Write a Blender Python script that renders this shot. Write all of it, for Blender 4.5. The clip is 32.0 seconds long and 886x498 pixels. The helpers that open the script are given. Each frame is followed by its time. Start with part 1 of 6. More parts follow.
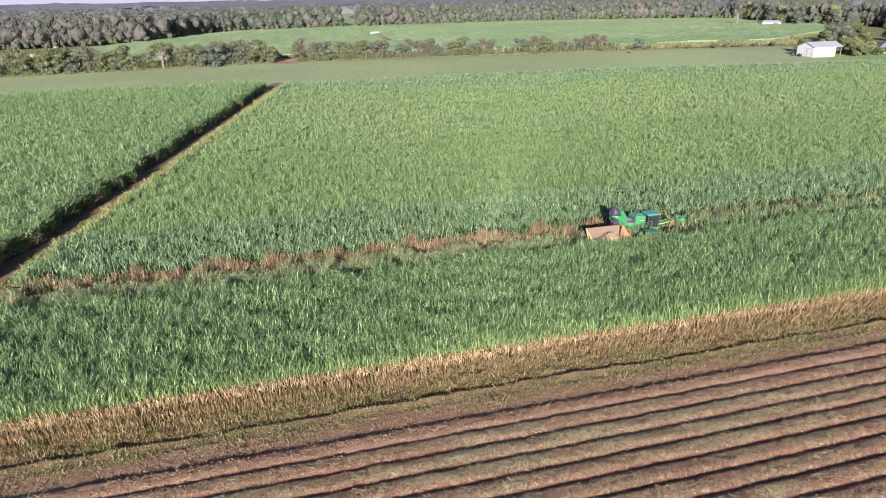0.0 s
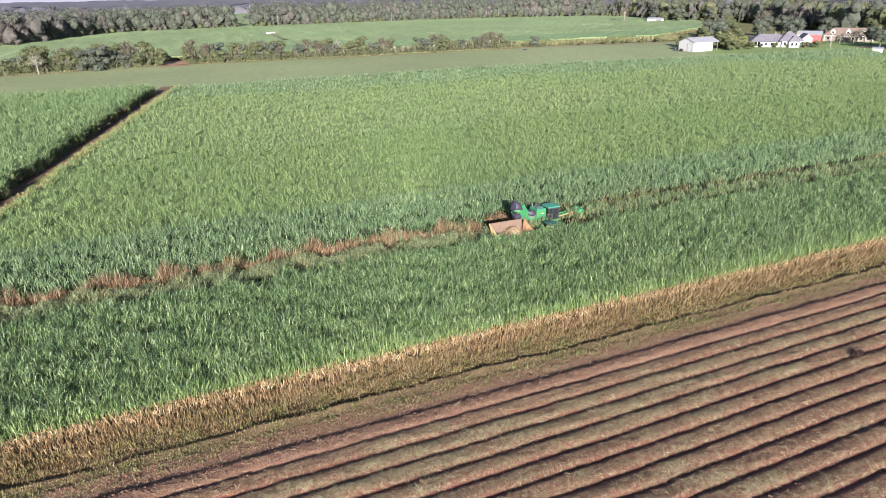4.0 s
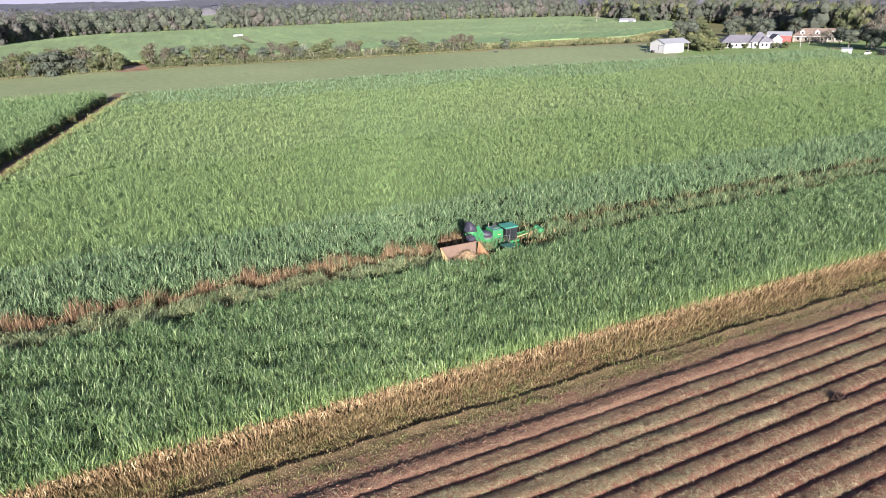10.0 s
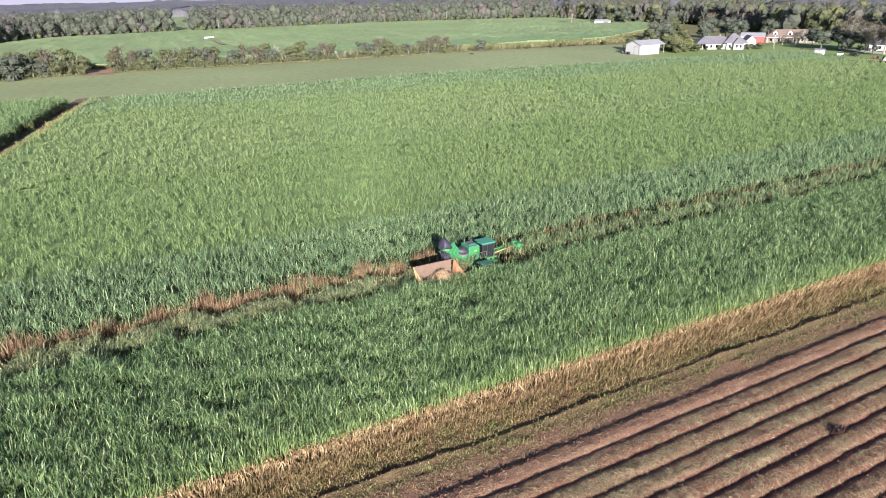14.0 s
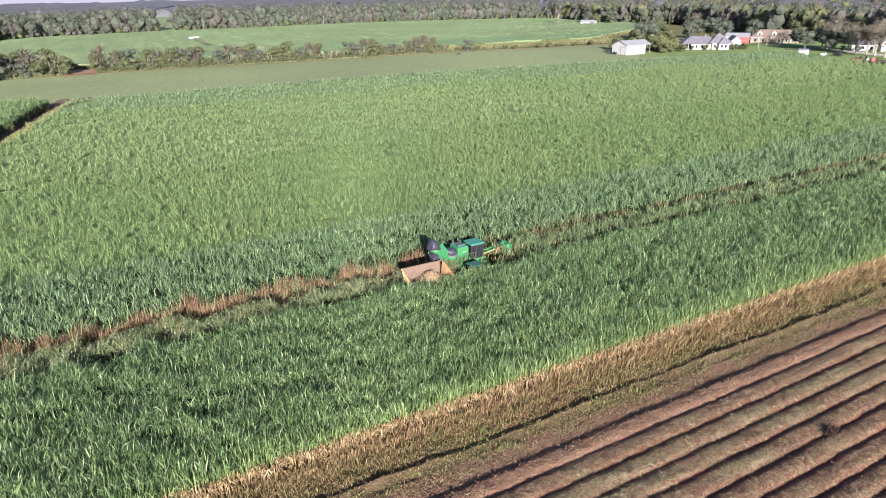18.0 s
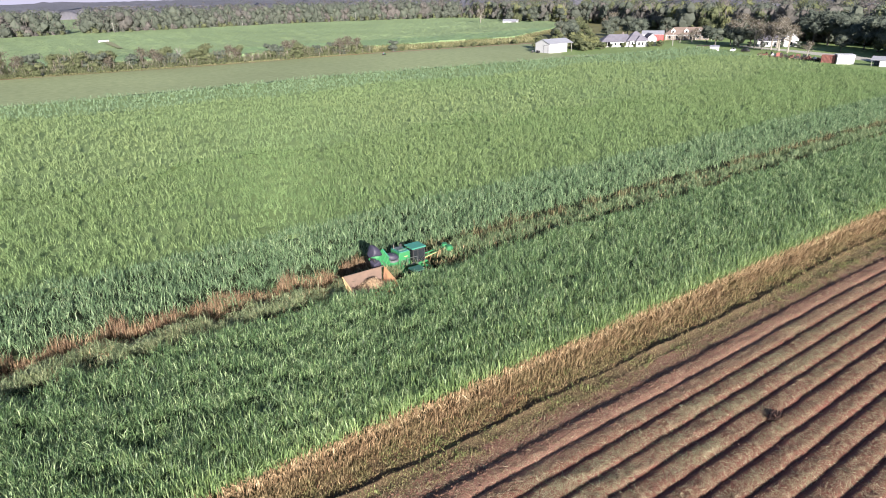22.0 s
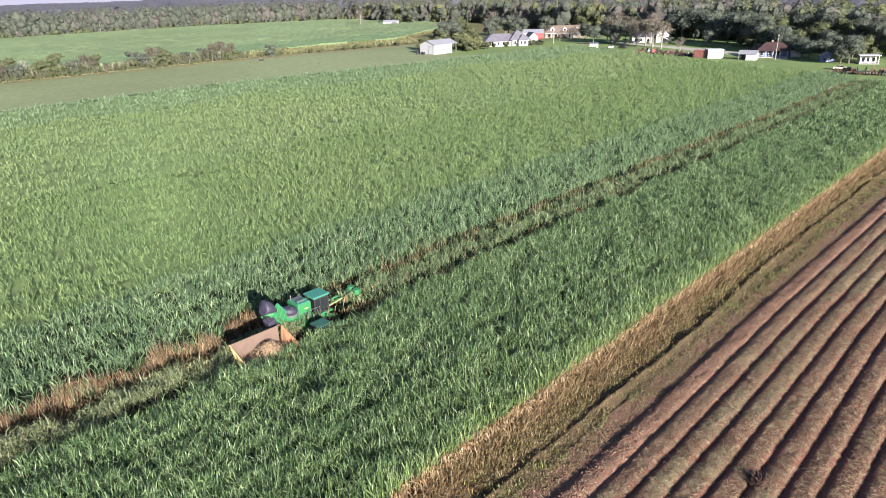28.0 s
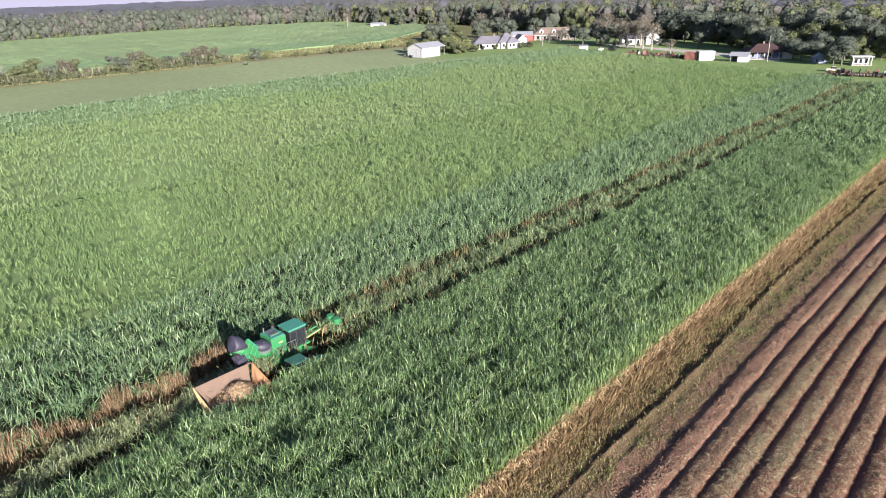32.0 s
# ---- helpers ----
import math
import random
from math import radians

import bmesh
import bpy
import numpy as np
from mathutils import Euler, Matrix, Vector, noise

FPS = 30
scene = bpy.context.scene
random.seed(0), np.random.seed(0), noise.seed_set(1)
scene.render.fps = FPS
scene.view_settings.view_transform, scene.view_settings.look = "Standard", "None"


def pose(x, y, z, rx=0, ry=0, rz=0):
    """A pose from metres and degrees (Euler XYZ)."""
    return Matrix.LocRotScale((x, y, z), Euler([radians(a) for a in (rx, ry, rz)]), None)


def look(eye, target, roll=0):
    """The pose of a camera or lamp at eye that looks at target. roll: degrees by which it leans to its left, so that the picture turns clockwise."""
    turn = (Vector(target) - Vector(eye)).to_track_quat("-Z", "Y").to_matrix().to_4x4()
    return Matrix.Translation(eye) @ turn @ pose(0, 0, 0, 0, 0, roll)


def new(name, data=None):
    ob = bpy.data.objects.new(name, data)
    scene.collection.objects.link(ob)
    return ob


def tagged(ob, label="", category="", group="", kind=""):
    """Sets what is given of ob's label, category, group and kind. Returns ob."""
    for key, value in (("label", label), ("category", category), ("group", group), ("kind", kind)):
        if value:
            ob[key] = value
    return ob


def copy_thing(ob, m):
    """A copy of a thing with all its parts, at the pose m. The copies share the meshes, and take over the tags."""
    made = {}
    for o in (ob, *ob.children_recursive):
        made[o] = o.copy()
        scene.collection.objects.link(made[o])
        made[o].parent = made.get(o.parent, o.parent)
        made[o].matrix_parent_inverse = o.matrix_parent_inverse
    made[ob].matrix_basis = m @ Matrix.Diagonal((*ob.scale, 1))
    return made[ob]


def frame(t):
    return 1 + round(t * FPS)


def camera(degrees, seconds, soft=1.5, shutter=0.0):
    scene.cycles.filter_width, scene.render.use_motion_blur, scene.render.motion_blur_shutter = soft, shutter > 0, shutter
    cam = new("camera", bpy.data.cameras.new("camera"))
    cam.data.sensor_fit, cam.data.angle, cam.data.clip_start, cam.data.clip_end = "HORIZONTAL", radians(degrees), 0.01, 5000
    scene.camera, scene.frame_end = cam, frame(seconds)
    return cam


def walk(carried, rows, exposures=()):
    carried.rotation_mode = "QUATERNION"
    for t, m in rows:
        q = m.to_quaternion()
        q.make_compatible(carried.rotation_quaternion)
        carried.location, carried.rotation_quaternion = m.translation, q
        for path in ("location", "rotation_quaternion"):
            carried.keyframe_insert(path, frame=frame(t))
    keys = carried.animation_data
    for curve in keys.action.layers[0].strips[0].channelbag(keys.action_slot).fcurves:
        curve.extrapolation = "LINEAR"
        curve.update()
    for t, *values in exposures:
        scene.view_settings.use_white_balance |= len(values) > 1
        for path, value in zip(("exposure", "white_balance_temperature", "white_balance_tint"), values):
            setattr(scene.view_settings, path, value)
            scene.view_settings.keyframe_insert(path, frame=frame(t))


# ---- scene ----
cam = camera(68.8, 32.0, soft=1.0)
PATH = [
    (0, (0.326, -3.418, 32.527), (0.793, -1.617, 31.794), -1.0),
    (0.5, (0.391, -3.283, 32.511), (0.877, -1.488, 31.777), -1.0),
    (1, (0.445, -3.146, 32.484), (0.982, -1.365, 31.748), -1.0),
    (1.5, (0.482, -3.025, 32.44), (1.062, -1.259, 31.702), -1.0),
    (2, (0.549, -2.922, 32.401), (1.183, -1.174, 31.663), -1.1),
    (2.5, (0.663, -2.878, 32.377), (1.34, -1.148, 31.635), -1.2),
    (3, (0.842, -2.929, 32.372), (1.545, -1.209, 31.63), -1.1),
    (3.5, (1.077, -2.994, 32.37), (1.792, -1.279, 31.63), -1.1),
    (5.5, (2.566, -2.903, 32.425), (3.305, -1.198, 31.684), -1.0),
    (6, (3.121, -2.64, 32.452), (3.863, -0.935, 31.714), -1.1),
    (6.5, (3.731, -2.193, 32.476), (4.479, -0.492, 31.738), -1.1),
    (7, (4.354, -1.662, 32.499), (5.114, 0.034, 31.76), -1.2),
    (7.5, (4.958, -1.057, 32.514), (5.727, 0.635, 31.774), -1.2),
    (8, (5.553, -0.39, 32.527), (6.326, 1.3, 31.788), -1.1),
    (8.5, (6.189, 0.289, 32.55), (6.964, 1.978, 31.811), -1.2),
    (9, (6.847, 0.991, 32.585), (7.624, 2.679, 31.847), -1.2),
    (9.5, (7.448, 1.712, 32.617), (8.227, 3.399, 31.877), -1.2),
    (10, (7.99, 2.457, 32.659), (8.772, 4.143, 31.92), -1.2),
    (10.5, (8.457, 3.188, 32.696), (9.241, 4.872, 31.956), -1.1),
    (11, (8.885, 3.906, 32.743), (9.671, 5.589, 32.003), -1.1),
    (11.5, (9.255, 4.56, 32.789), (10.044, 6.242, 32.048), -1.1),
    (12, (9.614, 5.139, 32.824), (10.404, 6.821, 32.085), -1.1),
    (12.5, (9.939, 5.641, 32.85), (10.731, 7.322, 32.112), -1.1),
    (13, (10.266, 6.072, 32.859), (11.062, 7.753, 32.122), -1.1),
    (13.5, (10.562, 6.444, 32.864), (11.385, 8.111, 32.127), -1.1),
    (14, (10.829, 6.769, 32.874), (11.67, 8.427, 32.136), -1.2),
    (14.5, (11.025, 7.001, 32.868), (11.877, 8.654, 32.131), -1.2),
    (15, (11.132, 7.138, 32.849), (11.993, 8.785, 32.11), -1.1),
    (15.5, (11.137, 7.229, 32.823), (12.001, 8.875, 32.085), -1.1),
    (17.5, (11.137, 7.521, 32.636), (12.015, 9.16, 31.898), -1.1),
    (18, (11.169, 7.62, 32.594), (12.043, 9.26, 31.857), -1.1),
    (18.5, (11.186, 7.783, 32.543), (12.099, 9.402, 31.804), -1.1),
    (19, (11.152, 7.97, 32.495), (12.107, 9.565, 31.756), -1.3),
    (19.5, (11.064, 8.154, 32.468), (12.054, 9.727, 31.73), -1.3),
    (20, (10.984, 8.344, 32.464), (11.994, 9.903, 31.724), -1.3),
    (20.5, (10.946, 8.551, 32.473), (11.969, 10.102, 31.733), -1.2),
    (21, (10.98, 8.809, 32.499), (12.016, 10.351, 31.758), -1.2),
    (21.5, (11.012, 9.107, 32.51), (12.056, 10.643, 31.769), -1.2),
    (22, (11.041, 9.448, 32.52), (12.093, 10.98, 31.779), -1.3),
    (22.5, (11.091, 9.836, 32.559), (12.147, 11.364, 31.818), -1.4),
    (23, (11.157, 10.319, 32.631), (12.216, 11.845, 31.89), -1.4),
    (23.5, (11.327, 10.885, 32.72), (12.395, 12.404, 31.978), -1.3),
    (24, (11.608, 11.536, 32.808), (12.685, 13.049, 32.066), -1.5),
    (24.5, (12.042, 12.284, 32.9), (13.13, 13.788, 32.155), -1.4),
    (25, (12.643, 13.167, 32.981), (13.756, 14.652, 32.235), -1.5),
    (25.5, (13.336, 14.178, 33.027), (14.48, 15.639, 32.28), -1.4),
    (27.5, (16.01, 18.471, 32.673), (17.292, 19.812, 31.925), -1.9),
    (28, (16.94, 19.495, 32.664), (18.239, 20.819, 31.916), -1.8),
    (28.5, (17.986, 20.454, 32.649), (19.293, 21.769, 31.899), -1.9),
    (29, (19.084, 21.376, 32.653), (20.398, 22.684, 31.905), -2.0),
    (29.5, (20.086, 22.167, 32.676), (21.405, 23.472, 31.929), -2.0),
    (30, (20.84, 22.738, 32.714), (22.162, 24.04, 31.969), -2.0),
    (30.5, (21.195, 23.013, 32.706), (22.519, 24.314, 31.961), -1.9),
    (31, (21.304, 23.168, 32.697), (22.627, 24.47, 31.951), -2.0),
    (31.5, (21.341, 23.304, 32.697), (22.663, 24.607, 31.951), -2.0),
    (32, (21.404, 23.472, 32.712), (22.725, 24.776, 31.968), -2.0),
]
walk(cam, [(t, look(eye, target, roll)) for t, eye, target, roll in PATH], exposures=[(0.0, 1.69, 7000, 10), (32.0, 1.69, 7000, 10)])

# ---- light ----
SUN_WAY = Vector((0.327, 0.901, -0.285)).normalized()   # the way the sunlight travels
world = bpy.data.worlds.new("world")
scene.world = world
world.use_nodes = True
wn = world.node_tree
sky = wn.nodes.new("ShaderNodeTexSky")
sky.sky_type, sky.sun_disc = "NISHITA", False
sky.sun_elevation, sky.sun_rotation = radians(16.6), radians(200)
sky.air_density, sky.dust_density, sky.ozone_density = 1.0, 0.5, 5.5
tint = wn.nodes.new("ShaderNodeMix")
tint.data_type, tint.blend_type = "RGBA", "MULTIPLY"
tint.inputs[0].default_value, tint.inputs[7].default_value = 1.0, (1.26, 0.98, 0.86, 1)
wn.links.new(sky.outputs[0], tint.inputs[6])
wn.links.new(tint.outputs[2], wn.nodes["Background"].inputs[0])
wn.nodes["Background"].inputs[1].default_value = 0.068
sun = new("sun", bpy.data.lights.new("sun", "SUN"))
sun.data.energy, sun.data.angle, sun.data.color = 5.0, radians(0.6), (0.985, 0.97, 0.93)
sun.matrix_world = look((0, 0, 200), Vector((0, 0, 200)) + SUN_WAY)

# ---- materials ----


def nodes_of(name):
    m = bpy.data.materials.new(name)
    m.use_nodes = True
    nt = m.node_tree
    return m, nt, nt.nodes["Principled BSDF"]


def ramp_of(nt, fac, stops):
    r = nt.nodes.new("ShaderNodeValToRGB")
    el = r.color_ramp.elements
    while len(el) < len(stops):
        el.new(0.5)
    for e, (p, c) in zip(el, stops):
        e.position, e.color = p, (*c, 1)
    nt.links.new(fac, r.inputs[0])
    return r.outputs[0]


def noise_of(nt, scale, detail=4.0, stretch=(1, 1, 1), rough=0.55):
    tc = nt.nodes.new("ShaderNodeTexCoord")
    mp = nt.nodes.new("ShaderNodeMapping")
    mp.inputs["Scale"].default_value = stretch
    n = nt.nodes.new("ShaderNodeTexNoise")
    n.inputs["Scale"].default_value, n.inputs["Detail"].default_value, n.inputs["Roughness"].default_value = scale, detail, rough
    nt.links.new(tc.outputs["Object"], mp.inputs[0])
    nt.links.new(mp.outputs[0], n.inputs["Vector"])
    return n.outputs["Fac"]


def blend(nt, fac, a, b, kind="MIX"):
    x = nt.nodes.new("ShaderNodeMix")
    x.data_type, x.blend_type = "RGBA", kind
    for sock, v in ((x.inputs[0], fac), (x.inputs[6], a), (x.inputs[7], b)):
        if hasattr(v, "is_linked"):
            nt.links.new(v, sock)
        elif isinstance(v, (int, float)):
            sock.default_value = v
        else:
            sock.default_value = (*v, 1)
    return x.outputs[2]


def surface(name, stops, fine=8.0, broad=0.3, rough=0.9, bump=0.3, stretch=(1, 1, 1), metal=0.0, dist=0.05):
    """Fine grain through a ramp of stops, varied by a broad noise, with relief."""
    m, nt, p = nodes_of(name)
    f = noise_of(nt, fine, 6, stretch, 0.65)
    b = noise_of(nt, broad, 3, stretch)
    col = ramp_of(nt, f, stops)
    dark = tuple(0.62 * v for v in stops[len(stops) // 2][1])
    mask = ramp_of(nt, b, [(0.35, (0, 0, 0)), (0.7, (0.55, 0.55, 0.55))])
    nt.links.new(blend(nt, mask, col, dark), p.inputs["Base Color"])
    p.inputs["Roughness"].default_value, p.inputs["Metallic"].default_value = rough, metal
    p.inputs["Specular IOR Level"].default_value = 0.25
    if bump:
        bn = nt.nodes.new("ShaderNodeBump")
        bn.inputs["Strength"].default_value, bn.inputs["Distance"].default_value = bump, dist
        nt.links.new(f, bn.inputs["Height"])
        nt.links.new(bn.outputs[0], p.inputs["Normal"])
    return m


def leafy(name, stops, patch, broad=0.12, clear=0.3, rough=0.6, spread=0.5, stretch=(1, 1, 1), tuft=0.0):
    """Leaves: each its own tone, drifting over the field towards the patch colour, a little light passes through."""
    m, nt, p = nodes_of(name)
    g = nt.nodes.new("ShaderNodeNewGeometry")
    col = ramp_of(nt, g.outputs["Random Per Island"], stops)
    b = noise_of(nt, broad, 4, stretch)
    mask = ramp_of(nt, b, [(0.40, (0, 0, 0)), (0.66, (spread,) * 3)])
    col = blend(nt, mask, col, patch)
    if tuft:
        tone = ramp_of(nt, noise_of(nt, tuft, 2, stretch), [(0.32, (0.82, 0.85, 0.84)), (0.52, (1.0, 1.0, 1.0)), (0.70, (1.16, 1.13, 1.08))])
        col = blend(nt, 1.0, col, tone, "MULTIPLY")
    nt.links.new(col, p.inputs["Base Color"])
    p.inputs["Roughness"].default_value = rough
    p.inputs["Specular IOR Level"].default_value = 0.3
    tr = nt.nodes.new("ShaderNodeBsdfTranslucent")
    nt.links.new(col, tr.inputs[0])
    mx = nt.nodes.new("ShaderNodeMixShader")
    mx.inputs[0].default_value = clear
    out = nt.nodes["Material Output"]
    nt.links.new(p.outputs[0], mx.inputs[1])
    nt.links.new(tr.outputs[0], mx.inputs[2])
    nt.links.new(mx.outputs[0], out.inputs[0])
    return m


def plain(name, c, rough=0.5, metal=0.0, wear=None, scale=3.0, amount=0.35, coat=0.0):
    """Paint, metal, rubber, glass: one colour with worn or dirty patches."""
    m, nt, p = nodes_of(name)
    wear = wear or tuple(v * 0.55 + 0.03 for v in c)
    f = noise_of(nt, scale, 6, (1, 1, 1), 0.7)
    mask = ramp_of(nt, f, [(0.42, (0, 0, 0)), (0.72, (amount,) * 3)])
    nt.links.new(blend(nt, mask, c, wear), p.inputs["Base Color"])
    p.inputs["Roughness"].default_value, p.inputs["Metallic"].default_value = rough, metal
    p.inputs["Coat Weight"].default_value = coat
    return m


SOIL = surface("soil", [(0.28, (0.100, 0.044, 0.032)), (0.5, (0.215, 0.110, 0.083)), (0.72, (0.38, 0.225, 0.180))], 9, 0.25, bump=1.0, dist=0.16)
TRASH = surface("red_furrow_soil", [(0.28, (0.105, 0.030, 0.025)), (0.5, (0.180, 0.067, 0.053)), (0.72, (0.31, 0.150, 0.118))], 11, 0.2, bump=1.0, dist=0.14)
VERGE = surface("verge_earth", [(0.3, (0.055, 0.036, 0.021)), (0.5, (0.110, 0.074, 0.044)), (0.75, (0.20, 0.140, 0.085))], 7, 0.5, bump=1.0, dist=0.12)
GROUND = surface("ground_earth", [(0.3, (0.08, 0.08, 0.035)), (0.5, (0.13, 0.12, 0.05)), (0.75, (0.2, 0.17, 0.08))], 0.6, 0.02)
PASTURE = surface("mown_pasture", [(0.3, (0.152, 0.180, 0.090)), (0.5, (0.203, 0.232, 0.121)), (0.75, (0.265, 0.29, 0.16))], 0.35, 0.012, bump=0.1)
THINGRASS = surface("thin_tan_grass", [(0.3, (0.150, 0.165, 0.088)), (0.5, (0.200, 0.200, 0.115)), (0.75, (0.25, 0.235, 0.145))], 0.3, 0.03, bump=0.2)
LAWN = surface("lawn_grass", [(0.3, (0.110, 0.165, 0.058)), (0.5, (0.155, 0.215, 0.078)), (0.75, (0.21, 0.27, 0.105))], 0.5, 0.03, bump=0.2)
DIRT = surface("dirt_track", [(0.3, (0.17, 0.098, 0.064)), (0.5, (0.27, 0.160, 0.108)), (0.75, (0.37, 0.24, 0.17))], 1.2, 0.1)
TRACK = surface("dark_track_earth", [(0.3, (0.085, 0.050, 0.034)), (0.5, (0.15, 0.090, 0.060)), (0.75, (0.24, 0.155, 0.105))], 1.6, 0.12, stretch=(1, 0.25, 1))
GRAVEL = surface("gravel", [(0.3, (0.3, 0.28, 0.25)), (0.5, (0.4, 0.38, 0.34)), (0.75, (0.5, 0.47, 0.43))], 1.5, 0.1)
FARCANE = surface("distant_cane", [(0.3, (0.128, 0.182, 0.086)), (0.5, (0.178, 0.238, 0.118)), (0.75, (0.235, 0.295, 0.158))], 0.5, 0.012, bump=0.9, dist=0.5)
FARBLUE = surface("distant_blue_cane", [(0.3, (0.104, 0.168, 0.082)), (0.5, (0.145, 0.214, 0.106)), (0.75, (0.20, 0.268, 0.144))], 0.5, 0.02, bump=0.9, dist=0.5)
# shade between the cane leaves is put into this near-black green
SHADECORE = surface("shaded_cane_thicket", [(0.3, (0.012, 0.019, 0.008)), (0.5, (0.025, 0.036, 0.014)), (0.75, (0.053, 0.057, 0.027))], 3, 0.3, bump=0.5)
CANE_A = leafy("deep_green_cane", [(0.0, (0.018, 0.040, 0.017)), (0.32, (0.056, 0.106, 0.045)), (0.70, (0.137, 0.210, 0.092)), (1.0, (0.31, 0.385, 0.218))], (0.070, 0.128, 0.057), 0.09, 0.08, 0.42, 0.22, tuft=0.7)
CANE_B = leafy("beaten_cane", [(0.0, (0.070, 0.098, 0.048)), (0.4, (0.130, 0.168, 0.084)), (0.8, (0.210, 0.245, 0.136)), (1.0, (0.35, 0.37, 0.23))], (0.175, 0.165, 0.092), 0.25, 0.12, 0.6, 0.4, tuft=0.8)
# sun on the cane's edge is put into this brighter green
SUNGREEN = leafy("sunlit_edge_leaves", [(0.0, (0.080, 0.130, 0.046)), (0.5, (0.140, 0.212, 0.080)), (1.0, (0.29, 0.36, 0.175))], (0.12, 0.195, 0.07), 0.1, 0.12, 0.5)
CANE_C = leafy("blue_green_cane", [(0.0, (0.043, 0.079, 0.040)), (0.32, (0.086, 0.145, 0.073)), (0.72, (0.152, 0.224, 0.118)), (1.0, (0.275, 0.342, 0.205))], (0.093, 0.161, 0.086), 0.1, 0.13, 0.5, 0.35, tuft=0.6)
CANE_D = leafy("yellow_green_cane", [(0.0, (0.122, 0.170, 0.078)), (0.35, (0.154, 0.206, 0.094)), (0.75, (0.185, 0.243, 0.112)), (1.0, (0.216, 0.274, 0.136))], (0.132, 0.202, 0.092), 0.022, 0.2, 0.8, 0.6, tuft=0.45)
CANE_F = leafy("bright_green_cane", [(0.0, (0.075, 0.115, 0.046)), (0.3, (0.126, 0.184, 0.077)), (0.75, (0.172, 0.240, 0.105)), (1.0, (0.220, 0.290, 0.138))], (0.116, 0.190, 0.080), 0.03, 0.2, 0.8, 0.45, tuft=0.45)
# blue-green edge cane, paled slightly for the haze in front of it
CANE_E = leafy("edge_cane", [(0.0, (0.102, 0.158, 0.092)), (0.4, (0.130, 0.192, 0.112)), (0.8, (0.158, 0.224, 0.132)), (1.0, (0.200, 0.268, 0.162))], (0.124, 0.190, 0.104), 0.03, 0.2, 0.8)
CANE_S = leafy("side_cane", [(0.0, (0.075, 0.125, 0.052)), (0.4, (0.128, 0.190, 0.090)), (0.8, (0.160, 0.225, 0.108)), (1.0, (0.215, 0.275, 0.145))], (0.113, 0.186, 0.09), 0.03, 0.2, 0.7, tuft=0.4)
DRY = leafy("dry_cane_leaf", [(0.0, (0.130, 0.080, 0.045)), (0.4, (0.275, 0.184, 0.108)), (0.8, (0.43, 0.315, 0.195)), (1.0, (0.59, 0.468, 0.31))], (0.22, 0.142, 0.082), 0.5, 0.12, 0.8)
DARKCLUMP = leafy("shadowed_maroon_clump", [(0.0, (0.022, 0.012, 0.012)), (0.6, (0.048, 0.026, 0.024)), (1.0, (0.10, 0.06, 0.05))], (0.04, 0.022, 0.02), 0.4, 0.05, 0.9, 0.4)
STRAW = leafy("trash_straw", [(0.0, (0.066, 0.034, 0.024)), (0.35, (0.158, 0.100, 0.066)), (0.72, (0.275, 0.202, 0.134)), (1.0, (0.46, 0.385, 0.27))], (0.205, 0.165, 0.102), 0.10, 0.1, 0.8, 0.45, (0.5, 1, 1))
PALESTRAW = leafy("grey_green_trash", [(0.0, (0.090, 0.085, 0.044)), (0.4, (0.195, 0.200, 0.112)), (0.75, (0.320, 0.320, 0.200)), (1.0, (0.56, 0.54, 0.38))], (0.20, 0.155, 0.096), 0.22, 0.1, 0.8, 0.5, (0.4, 1, 1))
WEED = leafy("dead_verge_grass", [(0.0, (0.090, 0.056, 0.029)), (0.4, (0.172, 0.112, 0.058)), (0.85, (0.27, 0.188, 0.102)), (1.0, (0.34, 0.26, 0.15))], (0.122, 0.128, 0.052), 0.28, 0.15, 0.8, 0.7)
GREENWEED = leafy("low_green_weeds", [(0.0, (0.095, 0.078, 0.036)), (0.4, (0.145, 0.125, 0.056)), (0.8, (0.19, 0.180, 0.082)), (1.0, (0.28, 0.22, 0.13))], (0.23, 0.150, 0.096), 0.35, 0.15, 0.8, 0.6)
LUSH = leafy("fresh_green_weeds", [(0.0, (0.075, 0.090, 0.030)), (0.5, (0.125, 0.150, 0.052)), (1.0, (0.21, 0.235, 0.095))], (0.15, 0.14, 0.06), 0.4, 0.15, 0.7, 0.5)
PALEWEED = leafy("yellow_green_weeds", [(0.0, (0.13, 0.15, 0.055)), (0.5, (0.20, 0.22, 0.085)), (1.0, (0.31, 0.31, 0.15))], (0.24, 0.20, 0.11), 0.3, 0.15, 0.8, 0.5)
REDGRASS = leafy("red_brown_grass", [(0.0, (0.105, 0.050, 0.030)), (0.5, (0.185, 0.098, 0.058)), (1.0, (0.28, 0.175, 0.11))], (0.15, 0.09, 0.05), 0.4, 0.15, 0.8, 0.5)
BARK = surface("bark", [(0.3, (0.075, 0.066, 0.058)), (0.5, (0.13, 0.116, 0.104)), (0.75, (0.22, 0.20, 0.18))], 3, 0.3)
PALEBARK = surface("pale_bark", [(0.3, (0.16, 0.14, 0.125)), (0.5, (0.24, 0.215, 0.195)), (0.75, (0.33, 0.30, 0.275))], 3, 0.3)
WHITEBARK = surface("white_bark", [(0.3, (0.165, 0.152, 0.140)), (0.5, (0.24, 0.225, 0.208)), (0.75, (0.33, 0.31, 0.29))], 3, 0.3)
# oak green, lifted and blued for the haze veil over the trees
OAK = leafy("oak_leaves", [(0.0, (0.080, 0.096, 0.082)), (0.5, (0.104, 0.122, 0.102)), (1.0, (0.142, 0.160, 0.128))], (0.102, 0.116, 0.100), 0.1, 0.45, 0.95)
